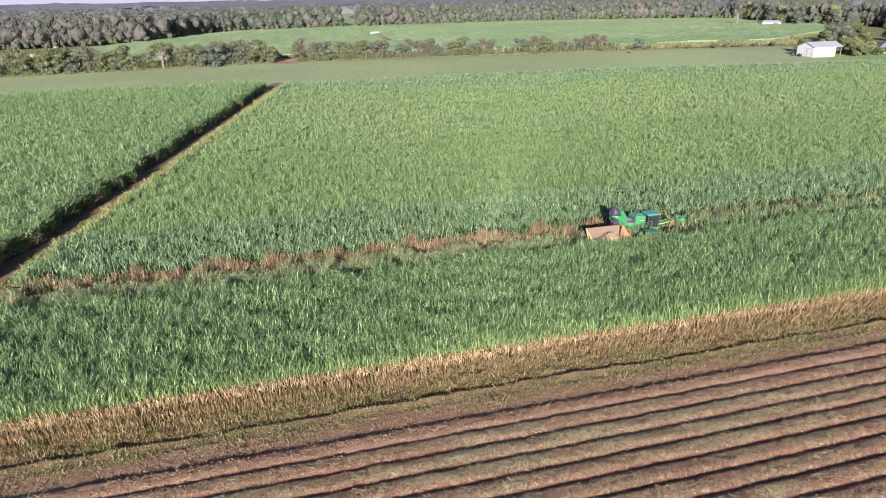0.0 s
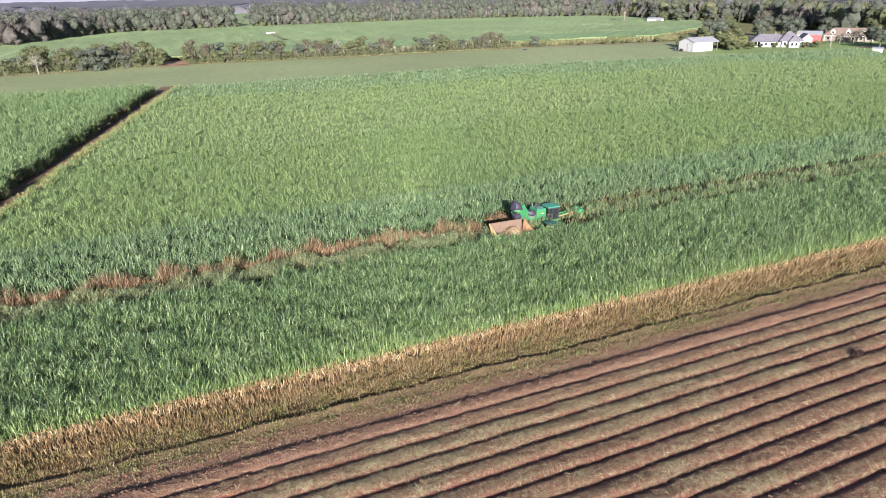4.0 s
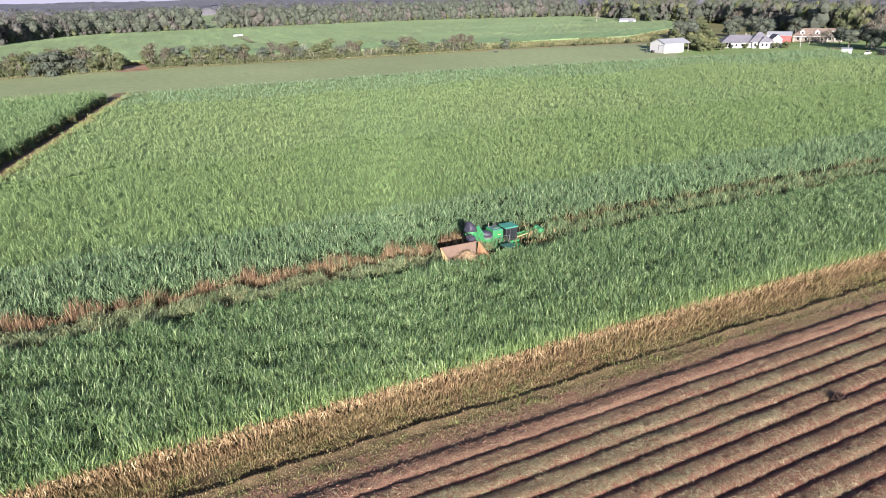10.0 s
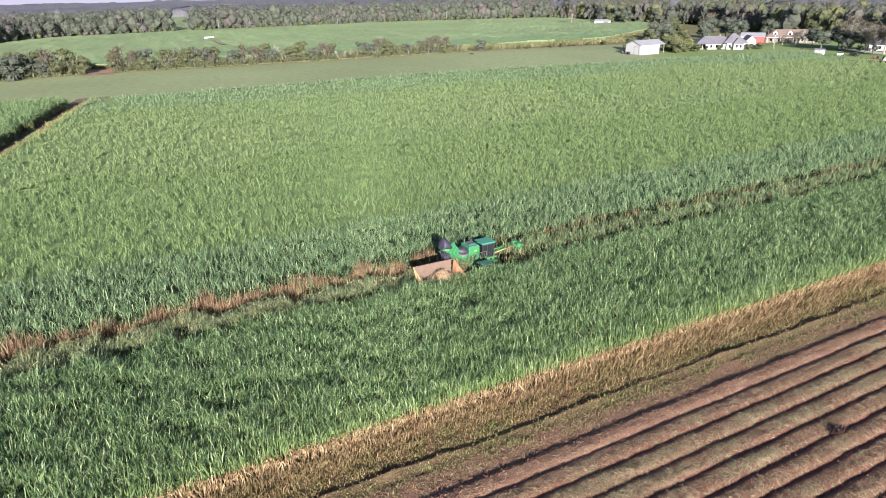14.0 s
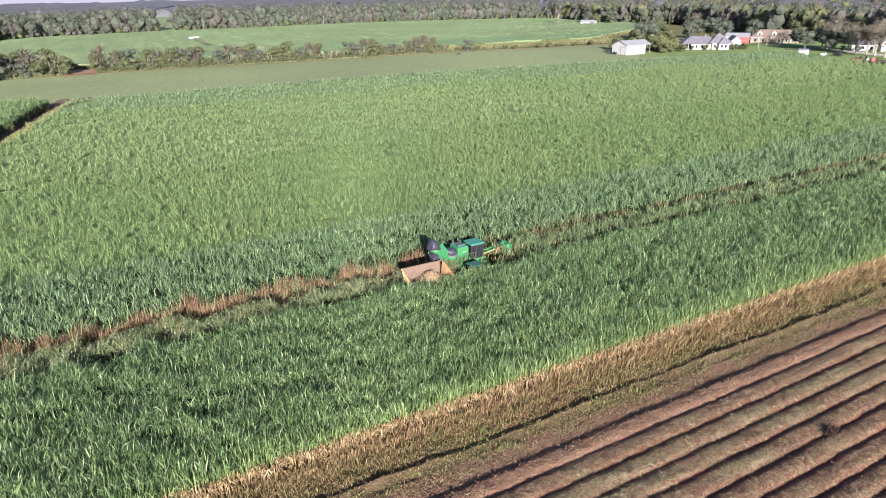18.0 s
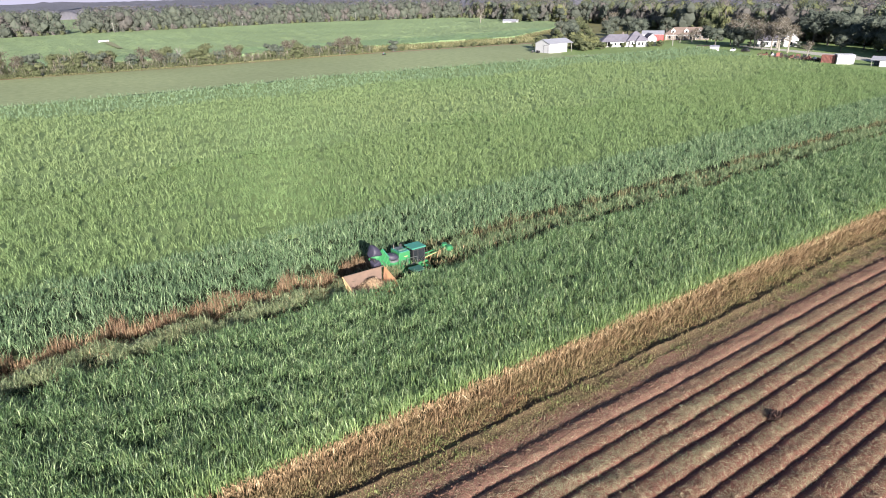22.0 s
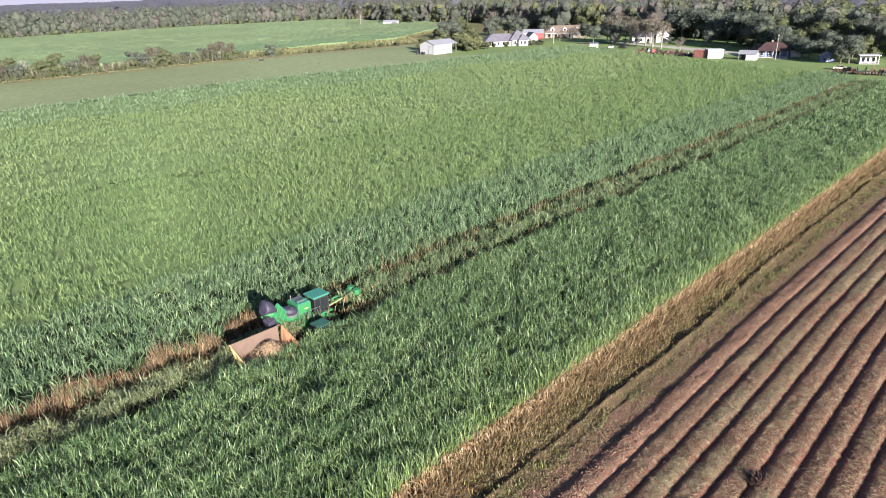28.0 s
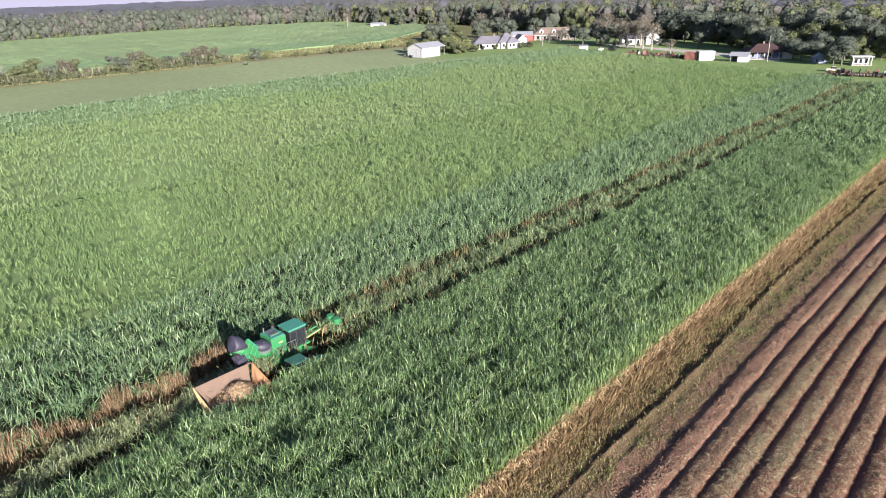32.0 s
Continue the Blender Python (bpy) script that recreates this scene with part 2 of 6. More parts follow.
YELLOWOAK = leafy("yellow_green_leaves", [(0.0, (0.150, 0.162, 0.076)), (0.5, (0.185, 0.196, 0.096)), (1.0, (0.235, 0.240, 0.125))], (0.150, 0.162, 0.090), 0.08, 0.45, 0.95)
OLIVE = leafy("olive_leaves", [(0.0, (0.092, 0.108, 0.056)), (0.5, (0.120, 0.138, 0.073)), (1.0, (0.160, 0.176, 0.100))], (0.122, 0.124, 0.080), 0.08, 0.45, 0.95)
RUSSET = leafy("autumn_leaves", [(0.0, (0.075, 0.062, 0.048)), (0.5, (0.105, 0.088, 0.066)), (1.0, (0.14, 0.12, 0.095))], (0.10, 0.09, 0.064), 0.1, 0.3, 0.95)
# woodland green with some distance haze in its grey-blue tone
WOODS = leafy("woodland_leaves", [(0.0, (0.086, 0.101, 0.084)), (0.5, (0.105, 0.122, 0.100)), (1.0, (0.132, 0.149, 0.120))], (0.112, 0.117, 0.104), 0.03, 0.45, 0.95, 0.6)
TALLGRASS = leafy("tall_lane_grass", [(0.0, (0.11, 0.105, 0.052)), (0.5, (0.17, 0.160, 0.084)), (1.0, (0.26, 0.235, 0.145))], (0.125, 0.145, 0.066), 0.15, 0.15, 0.9, 0.7)
TWIG = leafy("bare_twigs", [(0.0, (0.11, 0.098, 0.078)), (0.5, (0.17, 0.152, 0.125)), (1.0, (0.27, 0.245, 0.21))], (0.13, 0.125, 0.095), 0.1, 0.2, 0.9, 0.5)
BARETWIG = leafy("bare_autumn_branches", [(0.0, (0.095, 0.080, 0.080)), (0.5, (0.142, 0.118, 0.117)), (1.0, (0.20, 0.170, 0.165))], (0.11, 0.10, 0.10), 0.05, 0.3, 0.95, 0.5)
SCRUB = leafy("brown_scrub", [(0.0, (0.085, 0.078, 0.050)), (0.5, (0.125, 0.112, 0.075)), (1.0, (0.18, 0.155, 0.11))], (0.105, 0.115, 0.066), 0.03, 0.2, 0.95, 0.6)
# autumn brown, tinted towards the blue of the haze
BROWNWOODS = leafy("autumn_woodland_leaves", [(0.0, (0.118, 0.106, 0.104)), (0.5, (0.140, 0.127, 0.124)), (1.0, (0.168, 0.152, 0.146))], (0.114, 0.118, 0.110), 0.02, 0.45, 0.95, 0.6)
# distance haze over the forest is mixed into this lavender-grey
HAZECANOPY = surface("hazy_far_canopy", [(0.3, (0.088, 0.086, 0.108)), (0.5, (0.122, 0.119, 0.149)), (0.75, (0.165, 0.158, 0.19))], 0.12, 0.004, bump=0.8, dist=3.0)

GREEN = plain("green_machine_paint", (0.018, 0.158, 0.058), 0.5, 0.0, (0.055, 0.120, 0.062), 2.0, 0.6, 0.1)
DULLGREEN = plain("dull_green_roof", (0.020, 0.085, 0.066), 0.55, 0.0, (0.045, 0.10, 0.08), 2.0, 0.6)
TEAL = plain("sun_bleached_green_roof", (0.028, 0.175, 0.130), 0.5, 0.0, (0.06, 0.16, 0.125), 2.0, 0.6, 0.1)
YELLOW = plain("yellow_paint", (0.42, 0.29, 0.15), 0.65, 0.0, (0.33, 0.22, 0.13), 2.0, 0.6)
BLACK = plain("dark_rubber_hood", (0.018, 0.018, 0.022), 0.75, 0.0, (0.06, 0.05, 0.045), 3.0, 0.5)
RUBBER = plain("tyre_rubber", (0.022, 0.02, 0.02), 0.9, 0.0, (0.13, 0.09, 0.06), 3.0, 0.7)
STEEL = plain("worn_steel", (0.30, 0.29, 0.28), 0.45, 0.9, (0.18, 0.11, 0.07), 4.0, 0.6)
STEELGREY = plain("painted_grey_steel", (0.13, 0.14, 0.15), 0.5, 0.3, (0.07, 0.09, 0.07), 3.0, 0.6)
HOOD = plain("purple_black_rubber", (0.027, 0.024, 0.046), 0.62, 0.0, (0.055, 0.048, 0.065), 3.0, 0.5)
ORANGE = plain("orange_wagon_paint", (0.33, 0.165, 0.085), 0.75, 0.0, (0.22, 0.125, 0.085), 1.5, 0.8)
WAGONIN = plain("scoured_wagon_wall", (0.128, 0.080, 0.062), 0.75, 0.0, (0.085, 0.058, 0.047), 1.6, 0.8)
BILLET = surface("cane_billets", [(0.3, (0.16, 0.10, 0.066)), (0.5, (0.27, 0.185, 0.12)), (0.75, (0.40, 0.30, 0.20))], 9, 0.6, bump=1.0)
BILLETS = leafy("cut_billets", [(0.0, (0.15, 0.09, 0.06)), (0.5, (0.27, 0.18, 0.12)), (1.0, (0.45, 0.34, 0.23))], (0.2, 0.13, 0.085), 0.5, 0.05, 0.85)
WHITE = plain("white_metal_siding", (0.41, 0.405, 0.44), 0.6, 0.0, (0.38, 0.37, 0.39), 0.4, 0.4)
TRIMW = plain("white_trim", (0.46, 0.45, 0.47), 0.65)
SIDING = plain("white_house_siding", (0.43, 0.42, 0.45), 0.7, 0.0, (0.34, 0.33, 0.34), 0.5, 0.4)
# blue siding, deepened by colour for the shade on the house fronts
SHADEBLUE = plain("shaded_blue_siding", (0.115, 0.140, 0.30), 0.7)
SHINGLE = surface("grey_shingle", [(0.3, (0.085, 0.080, 0.105)), (0.5, (0.13, 0.122, 0.155)), (0.75, (0.19, 0.18, 0.22))], 2.5, 0.3)
TINROOF = plain("grey_tin_roof", (0.30, 0.30, 0.35), 0.55, 0.3, (0.22, 0.21, 0.23), 0.6, 0.5)
MAROON = surface("maroon_roof", [(0.3, (0.034, 0.019, 0.021)), (0.5, (0.052, 0.029, 0.031)), (0.75, (0.075, 0.043, 0.045))], 2.0, 0.3)
TERRA = surface("faded_orange_roof", [(0.3, (0.125, 0.090, 0.080)), (0.5, (0.17, 0.125, 0.112)), (0.75, (0.22, 0.17, 0.155))], 2.0, 0.3)
BRICK = surface("pale_brick", [(0.3, (0.15, 0.122, 0.105)), (0.5, (0.20, 0.168, 0.15)), (0.75, (0.26, 0.225, 0.20))], 3.0, 0.3)
RED = plain("red_paint", (0.40, 0.055, 0.06), 0.6, 0.0, (0.32, 0.08, 0.08), 0.8, 0.5)
FADED = plain("faded_red_paint", (0.28, 0.11, 0.098), 0.75, 0.0, (0.19, 0.09, 0.08), 1.0, 0.6)
RUST = plain("rusty_red_iron", (0.115, 0.050, 0.040), 0.85, 0.0, (0.07, 0.05, 0.042), 1.5, 0.8)
GLASS = plain("dark_window_glass", (0.015, 0.018, 0.022), 0.25)
GLASS.node_tree.nodes["Principled BSDF"].inputs["Specular IOR Level"].default_value = 0.2
WOOD = surface("weathered_wood", [(0.3, (0.19, 0.18, 0.175)), (0.5, (0.29, 0.275, 0.27)), (0.75, (0.39, 0.375, 0.37))], 5, 0.5, stretch=(1, 1, 0.15))
CREAM = plain("tan_car_paint", (0.60, 0.55, 0.45), 0.3, 0.1, None, 1, 0.2, 0.5)
CARW = plain("white_car_paint", (0.80, 0.80, 0.80), 0.3, 0.0, None, 1, 0.2, 0.5)
BROWN = leafy("brown_stalk_foot", [(0.0, (0.11, 0.066, 0.038)), (0.5, (0.205, 0.135, 0.080)), (1.0, (0.35, 0.25, 0.155))], (0.145, 0.120, 0.058), 0.35, 0.1, 0.85, 0.6)
BRUSH = leafy("tan_dead_brush", [(0.0, (0.10, 0.062, 0.034)), (0.5, (0.185, 0.128, 0.072)), (1.0, (0.32, 0.235, 0.14))], (0.135, 0.130, 0.058), 0.3, 0.1, 0.85, 0.6)
STALK = leafy("red_brown_stalks", [(0.0, (0.075, 0.042, 0.028)), (0.4, (0.150, 0.092, 0.060)), (0.8, (0.26, 0.172, 0.115)), (1.0, (0.46, 0.33, 0.23))], (0.125, 0.110, 0.060), 0.5, 0.1, 0.85, 0.45)
CANE_M = leafy("thinned_cane", [(0.0, (0.052, 0.090, 0.043)), (0.4, (0.098, 0.148, 0.071)), (0.8, (0.165, 0.216, 0.112)), (1.0, (0.29, 0.33, 0.20))], (0.125, 0.150, 0.078), 0.25, 0.12, 0.6, 0.4, tuft=0.8)
TRAIL = leafy("olive_brown_trail_leaves", [(0.0, (0.060, 0.046, 0.026)), (0.5, (0.140, 0.105, 0.060)), (1.0, (0.27, 0.21, 0.125))], (0.095, 0.118, 0.054), 0.5, 0.1, 0.85, 0.7)
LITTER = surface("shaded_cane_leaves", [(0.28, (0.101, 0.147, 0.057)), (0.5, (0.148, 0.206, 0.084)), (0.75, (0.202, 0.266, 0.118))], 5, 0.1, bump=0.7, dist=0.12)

HAZE, nt, p = nodes_of("pale_horizon_sky")
p.inputs["Base Color"].default_value = (0, 0, 0, 1)
p.inputs["Specular IOR Level"].default_value = 0.0
p.inputs["Emission Color"].default_value = (0.60, 0.60, 0.86, 1)
p.inputs["Emission Strength"].default_value = 0.36

# ---- mesh helpers ----
RNG = np.random.RandomState(7)


def part(name, bm, material, parent=None, label="", smooth=False):
    """Links a bmesh as one mesh object under a thing or a part."""
    me = bpy.data.meshes.new(name)
    bm.normal_update()
    bm.to_mesh(me)
    bm.free()
    me.materials.append(material)
    if smooth:
        me.polygons.foreach_set("use_smooth", [True] * len(me.polygons))
    ob = new(name, me)
    ob.parent = parent
    return tagged(ob, label) if label else ob


def thing(name, m, label, category, group="", kind=""):
    e = new(name)
    e.matrix_basis = m
    return tagged(e, label, category, group, kind)


def box(bm, c, s, m=None):
    """A box with its middle at c and sides s, lightly chamfered by nothing; m turns it about its middle."""
    q = Matrix.Translation(c) @ (m if m else Matrix.Identity(4)) @ Matrix.Diagonal((*s, 1))
    bmesh.ops.create_cube(bm, size=1, matrix=q)
    return bm


def rbox(c, s, r=0.05, m=None):
    bm = bmesh.new()
    box(bm, c, s, m)
    bmesh.ops.bevel(bm, geom=bm.edges[:], offset=r, segments=2, affect="EDGES", profile=0.6)
    return bm


def cyl(bm, a, b, r0, r1=None, seg=12, caps=True):
    a, b = Vector(a), Vector(b)
    d = b - a
    q = Matrix.Translation((a + b) / 2) @ d.to_track_quat("Z", "Y").to_matrix().to_4x4()
    bmesh.ops.create_cone(bm, cap_ends=caps, segments=seg, radius1=r0, radius2=r0 if r1 is None else r1, depth=d.length, matrix=q)
    return bm


def tube(a, b, r0, r1=None, seg=12):
    return cyl(bmesh.new(), a, b, r0, r1, seg)


def prism(profile, x0, x1, axis="x"):
    """A solid from a closed profile, pushed from x0 to x1 along an axis; the profile is (y, z) for x, (x, z) for y."""
    bm = bmesh.new()
    rings = []
    for t in (x0, x1):
        rings.append([bm.verts.new((t, p, q) if axis == "x" else (p, t, q)) for p, q in profile])
    n = len(profile)
    bm.faces.new(rings[0])
    bm.faces.new(rings[1][::-1])
    for i in range(n):
        bm.faces.new((rings[0][i], rings[1][i], rings[1][(i + 1) % n], rings[0][(i + 1) % n]))
    bmesh.ops.recalc_face_normals(bm, faces=bm.faces[:])
    return bm


def raw(name, v, tri, material, smooth=False):
    """A triangle mesh out of number arrays."""
    v, tri = np.ascontiguousarray(v, np.float32), np.ascontiguousarray(tri, np.int32)
    me = bpy.data.meshes.new(name)
    me.vertices.add(len(v))
    me.vertices.foreach_set("co", v.ravel())
    me.loops.add(tri.size)
    me.loops.foreach_set("vertex_index", tri.ravel())
    me.polygons.add(len(tri))
    me.polygons.foreach_set("loop_start", np.arange(0, tri.size, 3, dtype=np.int32))
    me.polygons.foreach_set("use_smooth", np.full(len(tri), smooth))
    me.update(calc_edges=True)
    me.materials.append(material)
    return new(name, me)


def grid(xs, ys, height):
    """A height field on the lines xs and ys."""
    X, Y = np.meshgrid(xs, ys)
    Z = height(X, Y)
    v = np.stack([X, Y, Z], -1).reshape(-1, 3)
    n, m = len(ys), len(xs)
    i = (np.arange(n - 1)[:, None] * m + np.arange(m - 1)[None]).ravel()
    return v, np.concatenate([np.stack([i, i + 1, i + m + 1], -1), np.stack([i, i + m + 1, i + m], -1)])


def skirt(v, t, z):
    """Carries the open edges of a height field down to z."""
    e = np.sort(np.concatenate([t[:, [0, 1]], t[:, [1, 2]], t[:, [2, 0]]]), 1)
    u, c = np.unique(e, axis=0, return_counts=True)
    rim = u[c == 1]
    w = v[rim].reshape(-1, 3).copy()
    w[:, 2] = z
    i = np.arange(len(rim)) * 2 + len(v)
    t = np.concatenate([t, np.stack([rim[:, 0], rim[:, 1], i + 1], -1), np.stack([rim[:, 0], i + 1, i], -1)])
    return np.concatenate([v, w]), t


def waves(X, Y, size, seed, n=14):
    """A smooth uneven field of about -1 to 1 with bumps of about that size."""
    r = np.random.RandomState(seed)
    out = 0
    for _ in range(n):
        a, k = r.uniform(0, 2 * np.pi), 2 * np.pi / (size * r.uniform(0.6, 2.2))
        out = out + np.sin(k * (X * np.cos(a) + Y * np.sin(a)) + r.uniform(0, 6.28))
    return out / (0.55 * n) ** 0.5 / 1.3


def blades(p, length, width, rise, droop, turn, r=RNG):
    """Arching leaf blades, widest at their bend: from p up at the slope rise (radians from level), bending down by droop, towards turn."""
    n = len(p)
    d = np.stack([np.cos(turn), np.sin(turn), np.zeros(n)], -1)
    twist = turn + np.pi / 2 + r.normal(0, 0.5, n)
    s = np.stack([np.cos(twist), np.sin(twist), r.normal(0, 0.25, n)], -1) * (width / 2)[:, None]
    up = np.array([0, 0, 1.0])
    a = p + (d * np.cos(rise)[:, None] + up * np.sin(rise)[:, None]) * (length * 0.55)[:, None]
    e = rise - droop
    t = a + (d * np.cos(e)[:, None] + up * np.sin(e)[:, None]) * (length * 0.45)[:, None]
    v = np.stack([p, a + s, a - s, t], 1).reshape(-1, 3)
    i = np.arange(n)[:, None] * 4
    return v, np.concatenate([i + [0, 1, 2], i + [2, 1, 3]])


def spikes(p, length, width, rise, turn, r=RNG):
    """Single narrow triangles: straw, weeds."""
    n = len(p)
    d = np.stack([np.cos(turn) * np.cos(rise), np.sin(turn) * np.cos(rise), np.sin(rise)], -1)
    s = np.stack([-np.sin(turn), np.cos(turn), r.normal(0, 0.4, n)], -1) * (width / 2)[:, None]
    v = np.stack([p - s, p + s, p + d * length[:, None]], 1).reshape(-1, 3)
    return v, np.arange(3 * n).reshape(-1, 3)


def join(*sets):
    vs, ts, k = [], [], 0
    for v, t in sets:
        vs.append(v)
        ts.append(t + k)
        k += len(v)
    return np.concatenate(vs), np.concatenate(ts)


# ---- the plan: lines of the fields ----
def road_right(y):
    return -28.2 + 0.212 * (y - 90)


def road_left(y):
    return -35.3 + 0.209 * (y - 92)


def field_right(y):
    return 262 + 0.434 * (y - 80)


def field_far(x):
    return np.interp(x, [-130, 130, 230, 330], [256, 254, 240, 224])


def in_main(x, y):
    return (x > road_right(y)) & (x < field_right(y)) & (y < field_far(x))


def clear_of_machines(x, y):
    wagon = (x > 38.4) & (x < 45.0) & (y > 66.35) & (y < 69.3)
    tractor = (x >= 45.2) & (x < 49.8) & (y > 66.9) & (y < 68.7)
    cutter = (x > 43.4) & (x < 52.6) & (y > 70.75) & (y < 75.3)
    return ~(wagon | tractor | cutter)


# ---- ground ----
bm = bmesh.new()
bmesh.ops.create_grid(bm, x_segments=40, y_segments=40, size=4500, matrix=Matrix.Translation((0, 500, -0.06)))
tagged(part("ground", bm, GROUND), "flat earth and rough grass reaching the horizon", "ground", kind="structure")


def sheet(name, pts, z, material, label, category, kind="structure"):
    bm = bmesh.new()
    bm.faces.new([bm.verts.new((x, y, z)) for x, y in pts])
    bmesh.ops.recalc_face_normals(bm, faces=bm.faces[:])
    for f in bm.faces:
        if f.normal.z < 0:
            f.normal_flip()
    return tagged(part(name, bm, material), label, category, kind=kind)


def haze_ring():
    """A band of pale hazy air along the horizon, far behind everything."""
    a = np.radians(np.arange(-70, 131, 5.0))
    v = np.concatenate([np.stack([4380 * np.sin(a), 500 + 4380 * np.cos(a), np.full(len(a), z)], -1) for z in (-5.0, 260.0)])
    k = np.arange(len(a) - 1)
    n = len(a)
    return v, np.concatenate([np.stack([k, k + 1, k + n + 1], -1), np.stack([k, k + n + 1, k + n], -1)])


v, t = haze_ring()
tagged(raw("backdrop", v, t, HAZE, True), "pale lavender hazy sky along the horizon", "sky", kind="structure")
sheet("pasture", [(-420, 232), (330, 215), (345, 330), (310, 338), (200, 362), (-130, 366), (-420, 360)], -0.02, PASTURE, "mown grey-green pasture between cane and hedgerow", "pasture")
sheet("lawn", [(262, 60), (420, 60), (420, 340), (336, 330), (262, 262), (322, 228), (250, 70)], 0.0, LAWN, "green mown lawn round the farmhouses", "lawn")
sheet("field_track", [(road_left(30) - 1, 30), (road_right(30) + 1, 30), (road_right(275) + 1.5, 275), (road_left(275) - 1, 275)], 0.0, TRACK, "dark reddish dirt track between two cane fields", "track")


def row_bow(x):
    """How far the rows bow towards the verge."""
    return np.interp(x, [30, 55, 85, 105, 125], [0, 0.2, 0.65, 0.5, 0.4])


def furrows(X, Y):
    """Harvested rows: rounded uneven mounds with narrow furrows between."""
    wob = 0.03 * waves(X, Y * 0.3, 40, 3) + 0.022 * waves(X, Y * 0.4, 1.3, 4)
    ph = (Y + wob - row_bow(X) - 38.25) / 1.87
    c = np.abs((ph - np.round(ph)) * 2)
    row = np.round(ph)
    mound = np.clip(1 - c ** 3.2, 0, 1) * (row < 1)
    high = np.where(row >= 0, 0.28, np.where(row >= -1, 0.30, 0.325)) + 0.022 * waves(X, Y * 3, 7, 5)
    return 0.02 + high * mound + 0.030 * waves(X, Y, 0.8, 6) + 0.014 * waves(X, Y, 1.7, 16)


def field_patch(xs, ys, hole=None):
    v, t = grid(xs, ys, furrows)
    if hole:
        c = v[t].mean(1)
        t = t[~((c[:, 0] > hole[0]) & (c[:, 0] < hole[1]) & (c[:, 1] > hole[2]))]
    return v, t


fine = field_patch(np.arange(-14, 124.1, 0.5), np.arange(20, 36.35, 0.14))
wide = field_patch(np.arange(-36, 215, 2.0), np.arange(4, 36.35, 0.17), (-14, 124, 20))
v, t = join(fine, wide)
tagged(raw("harvested_field", v, t, TRASH, True), "harvested cane rows, brown soil ridges under leaf trash", "field", kind="structure")
v, t = grid(np.arange(-36, 215, 2.5), np.linspace(-45.2, 4, 211), furrows)
tagged(raw("harvested_rows", v, t, TRASH, True), "more harvested cane rows below the camera", "field", kind="structure")
v, t = grid(np.arange(-36, 215, 0.6), np.arange(36.25, 40.0, 0.12), furrows)
tagged(raw("bare_rows", v, t, SOIL, True), "two bare reddish soil ridges beside the verge", "soil", kind="structure")


def past_berm(X, Y):
    """How far a spot lies past the berm's crest, towards the cane."""
    return Y - 42.55 - np.interp(X, [70, 92, 105], [0, 0.7, 0.85]) - 0.10 * waves(X, X * 0, 30, 8) - 0.05 * waves(X, X * 0, 1.6, 18)


def verge(X, Y):
    """A low uneven berm with a steep face towards the cane."""
    s = past_berm(X, Y)
    berm = np.clip(1 + s / 1.1, 0, 1) ** 2 * (s < 0) + np.clip(1 - s / 0.22, 0, 1) * (s >= 0)
    high = np.clip(0.31 + 0.09 * waves(X, Y * 0, 11, 9) + 0.06 * waves(X, Y * 0, 2.2, 19), 0.08, 0.7)
    return high * berm + 0.03 * waves(X, Y, 1.2, 10) + 0.04 * waves(X, Y, 3.5, 20)


v, t = grid(np.arange(-36, 215, 0.6), np.arange(41.2, 47.5, 0.11), verge)
tagged(raw("verge", v, t, VERGE, True), "strip of bare earth and weeds along the cane", "verge", kind="structure")

v, t = grid(np.arange(-44, 250, 0.6), np.arange(39.6, 41.5, 0.2), lambda X, Y: 0.03 + 0.03 * waves(X, Y, 0.9, 12) + 0.02 * waves(X, Y * 0, 3, 13))
tagged(raw("headland", v, t, SOIL, True), "bare reddish soil beside the harvested rows", "soil", kind="structure")

# trash straw on the mounds and weeds on the verge
def on_rows(n, x0, x1, y0, y1, spread):
    """Spots on the mounds, few in the furrows."""
    x, y = RNG.uniform(x0, x1, n), RNG.uniform(y0, y1, n)
    y = y + row_bow(x)
    ph = (y - row_bow(x) - 38.25) / 1.87
    keep = np.abs(ph - np.round(ph) + 0.10) < RNG.normal(spread, 0.03, n)
    return x[keep], y[keep], np.round(ph)[keep]


def lay(name, label, material, x, y, length, width, bow=0.0):
    """Leaves lying on the rows, bent over the mounds."""
    k = len(x)
    p = np.stack([x, y, furrows(x, y) + RNG.uniform(0.01, 0.08, k)], -1)
    rise, turn = RNG.uniform(-0.04, 0.14, k), RNG.uniform(0, 6.28, k)
    v, t = blades(p, length, width, rise, RNG.uniform(0.0, bow, k), turn) if bow else spikes(p, length, width, rise, turn)
    m = len(v) // k
    slope = np.repeat((furrows(x, y + 0.06) - furrows(x, y - 0.06)) / 0.12, m)
    v[:, 2] += slope * (v[:, 1] - np.repeat(y, m))
    tagged(raw(name, v, t, material), label, "straw", kind="stuff")


x, y, row = on_rows(560000, -18, 125, 15.5, 38.9, 0.32)
keep = (row < -0.5) | (RNG.uniform(0, 1, len(x)) < 0.4)
x, y = x[keep], y[keep]
k = len(x)
lay("cane_trash", "dry straw-coloured cane leaf trash lying on the rows", STRAW, x, y, RNG.uniform(0.12, 0.5, k), RNG.uniform(0.018, 0.038, k))
x, y, row = on_rows(300000, -18, 125, 15.5, 37.0, 0.29)
thick = waves(x, y * 2.5, 6, 91) + 0.9 * waves(x, y * 0, 14, 92) + np.where(row == -2, 1.0, np.where(row == -3, 0.6, np.where(row == -4, -0.2, -0.8)))
keep = (thick > RNG.normal(0.35, 0.45, len(x))) & (row < -0.5)
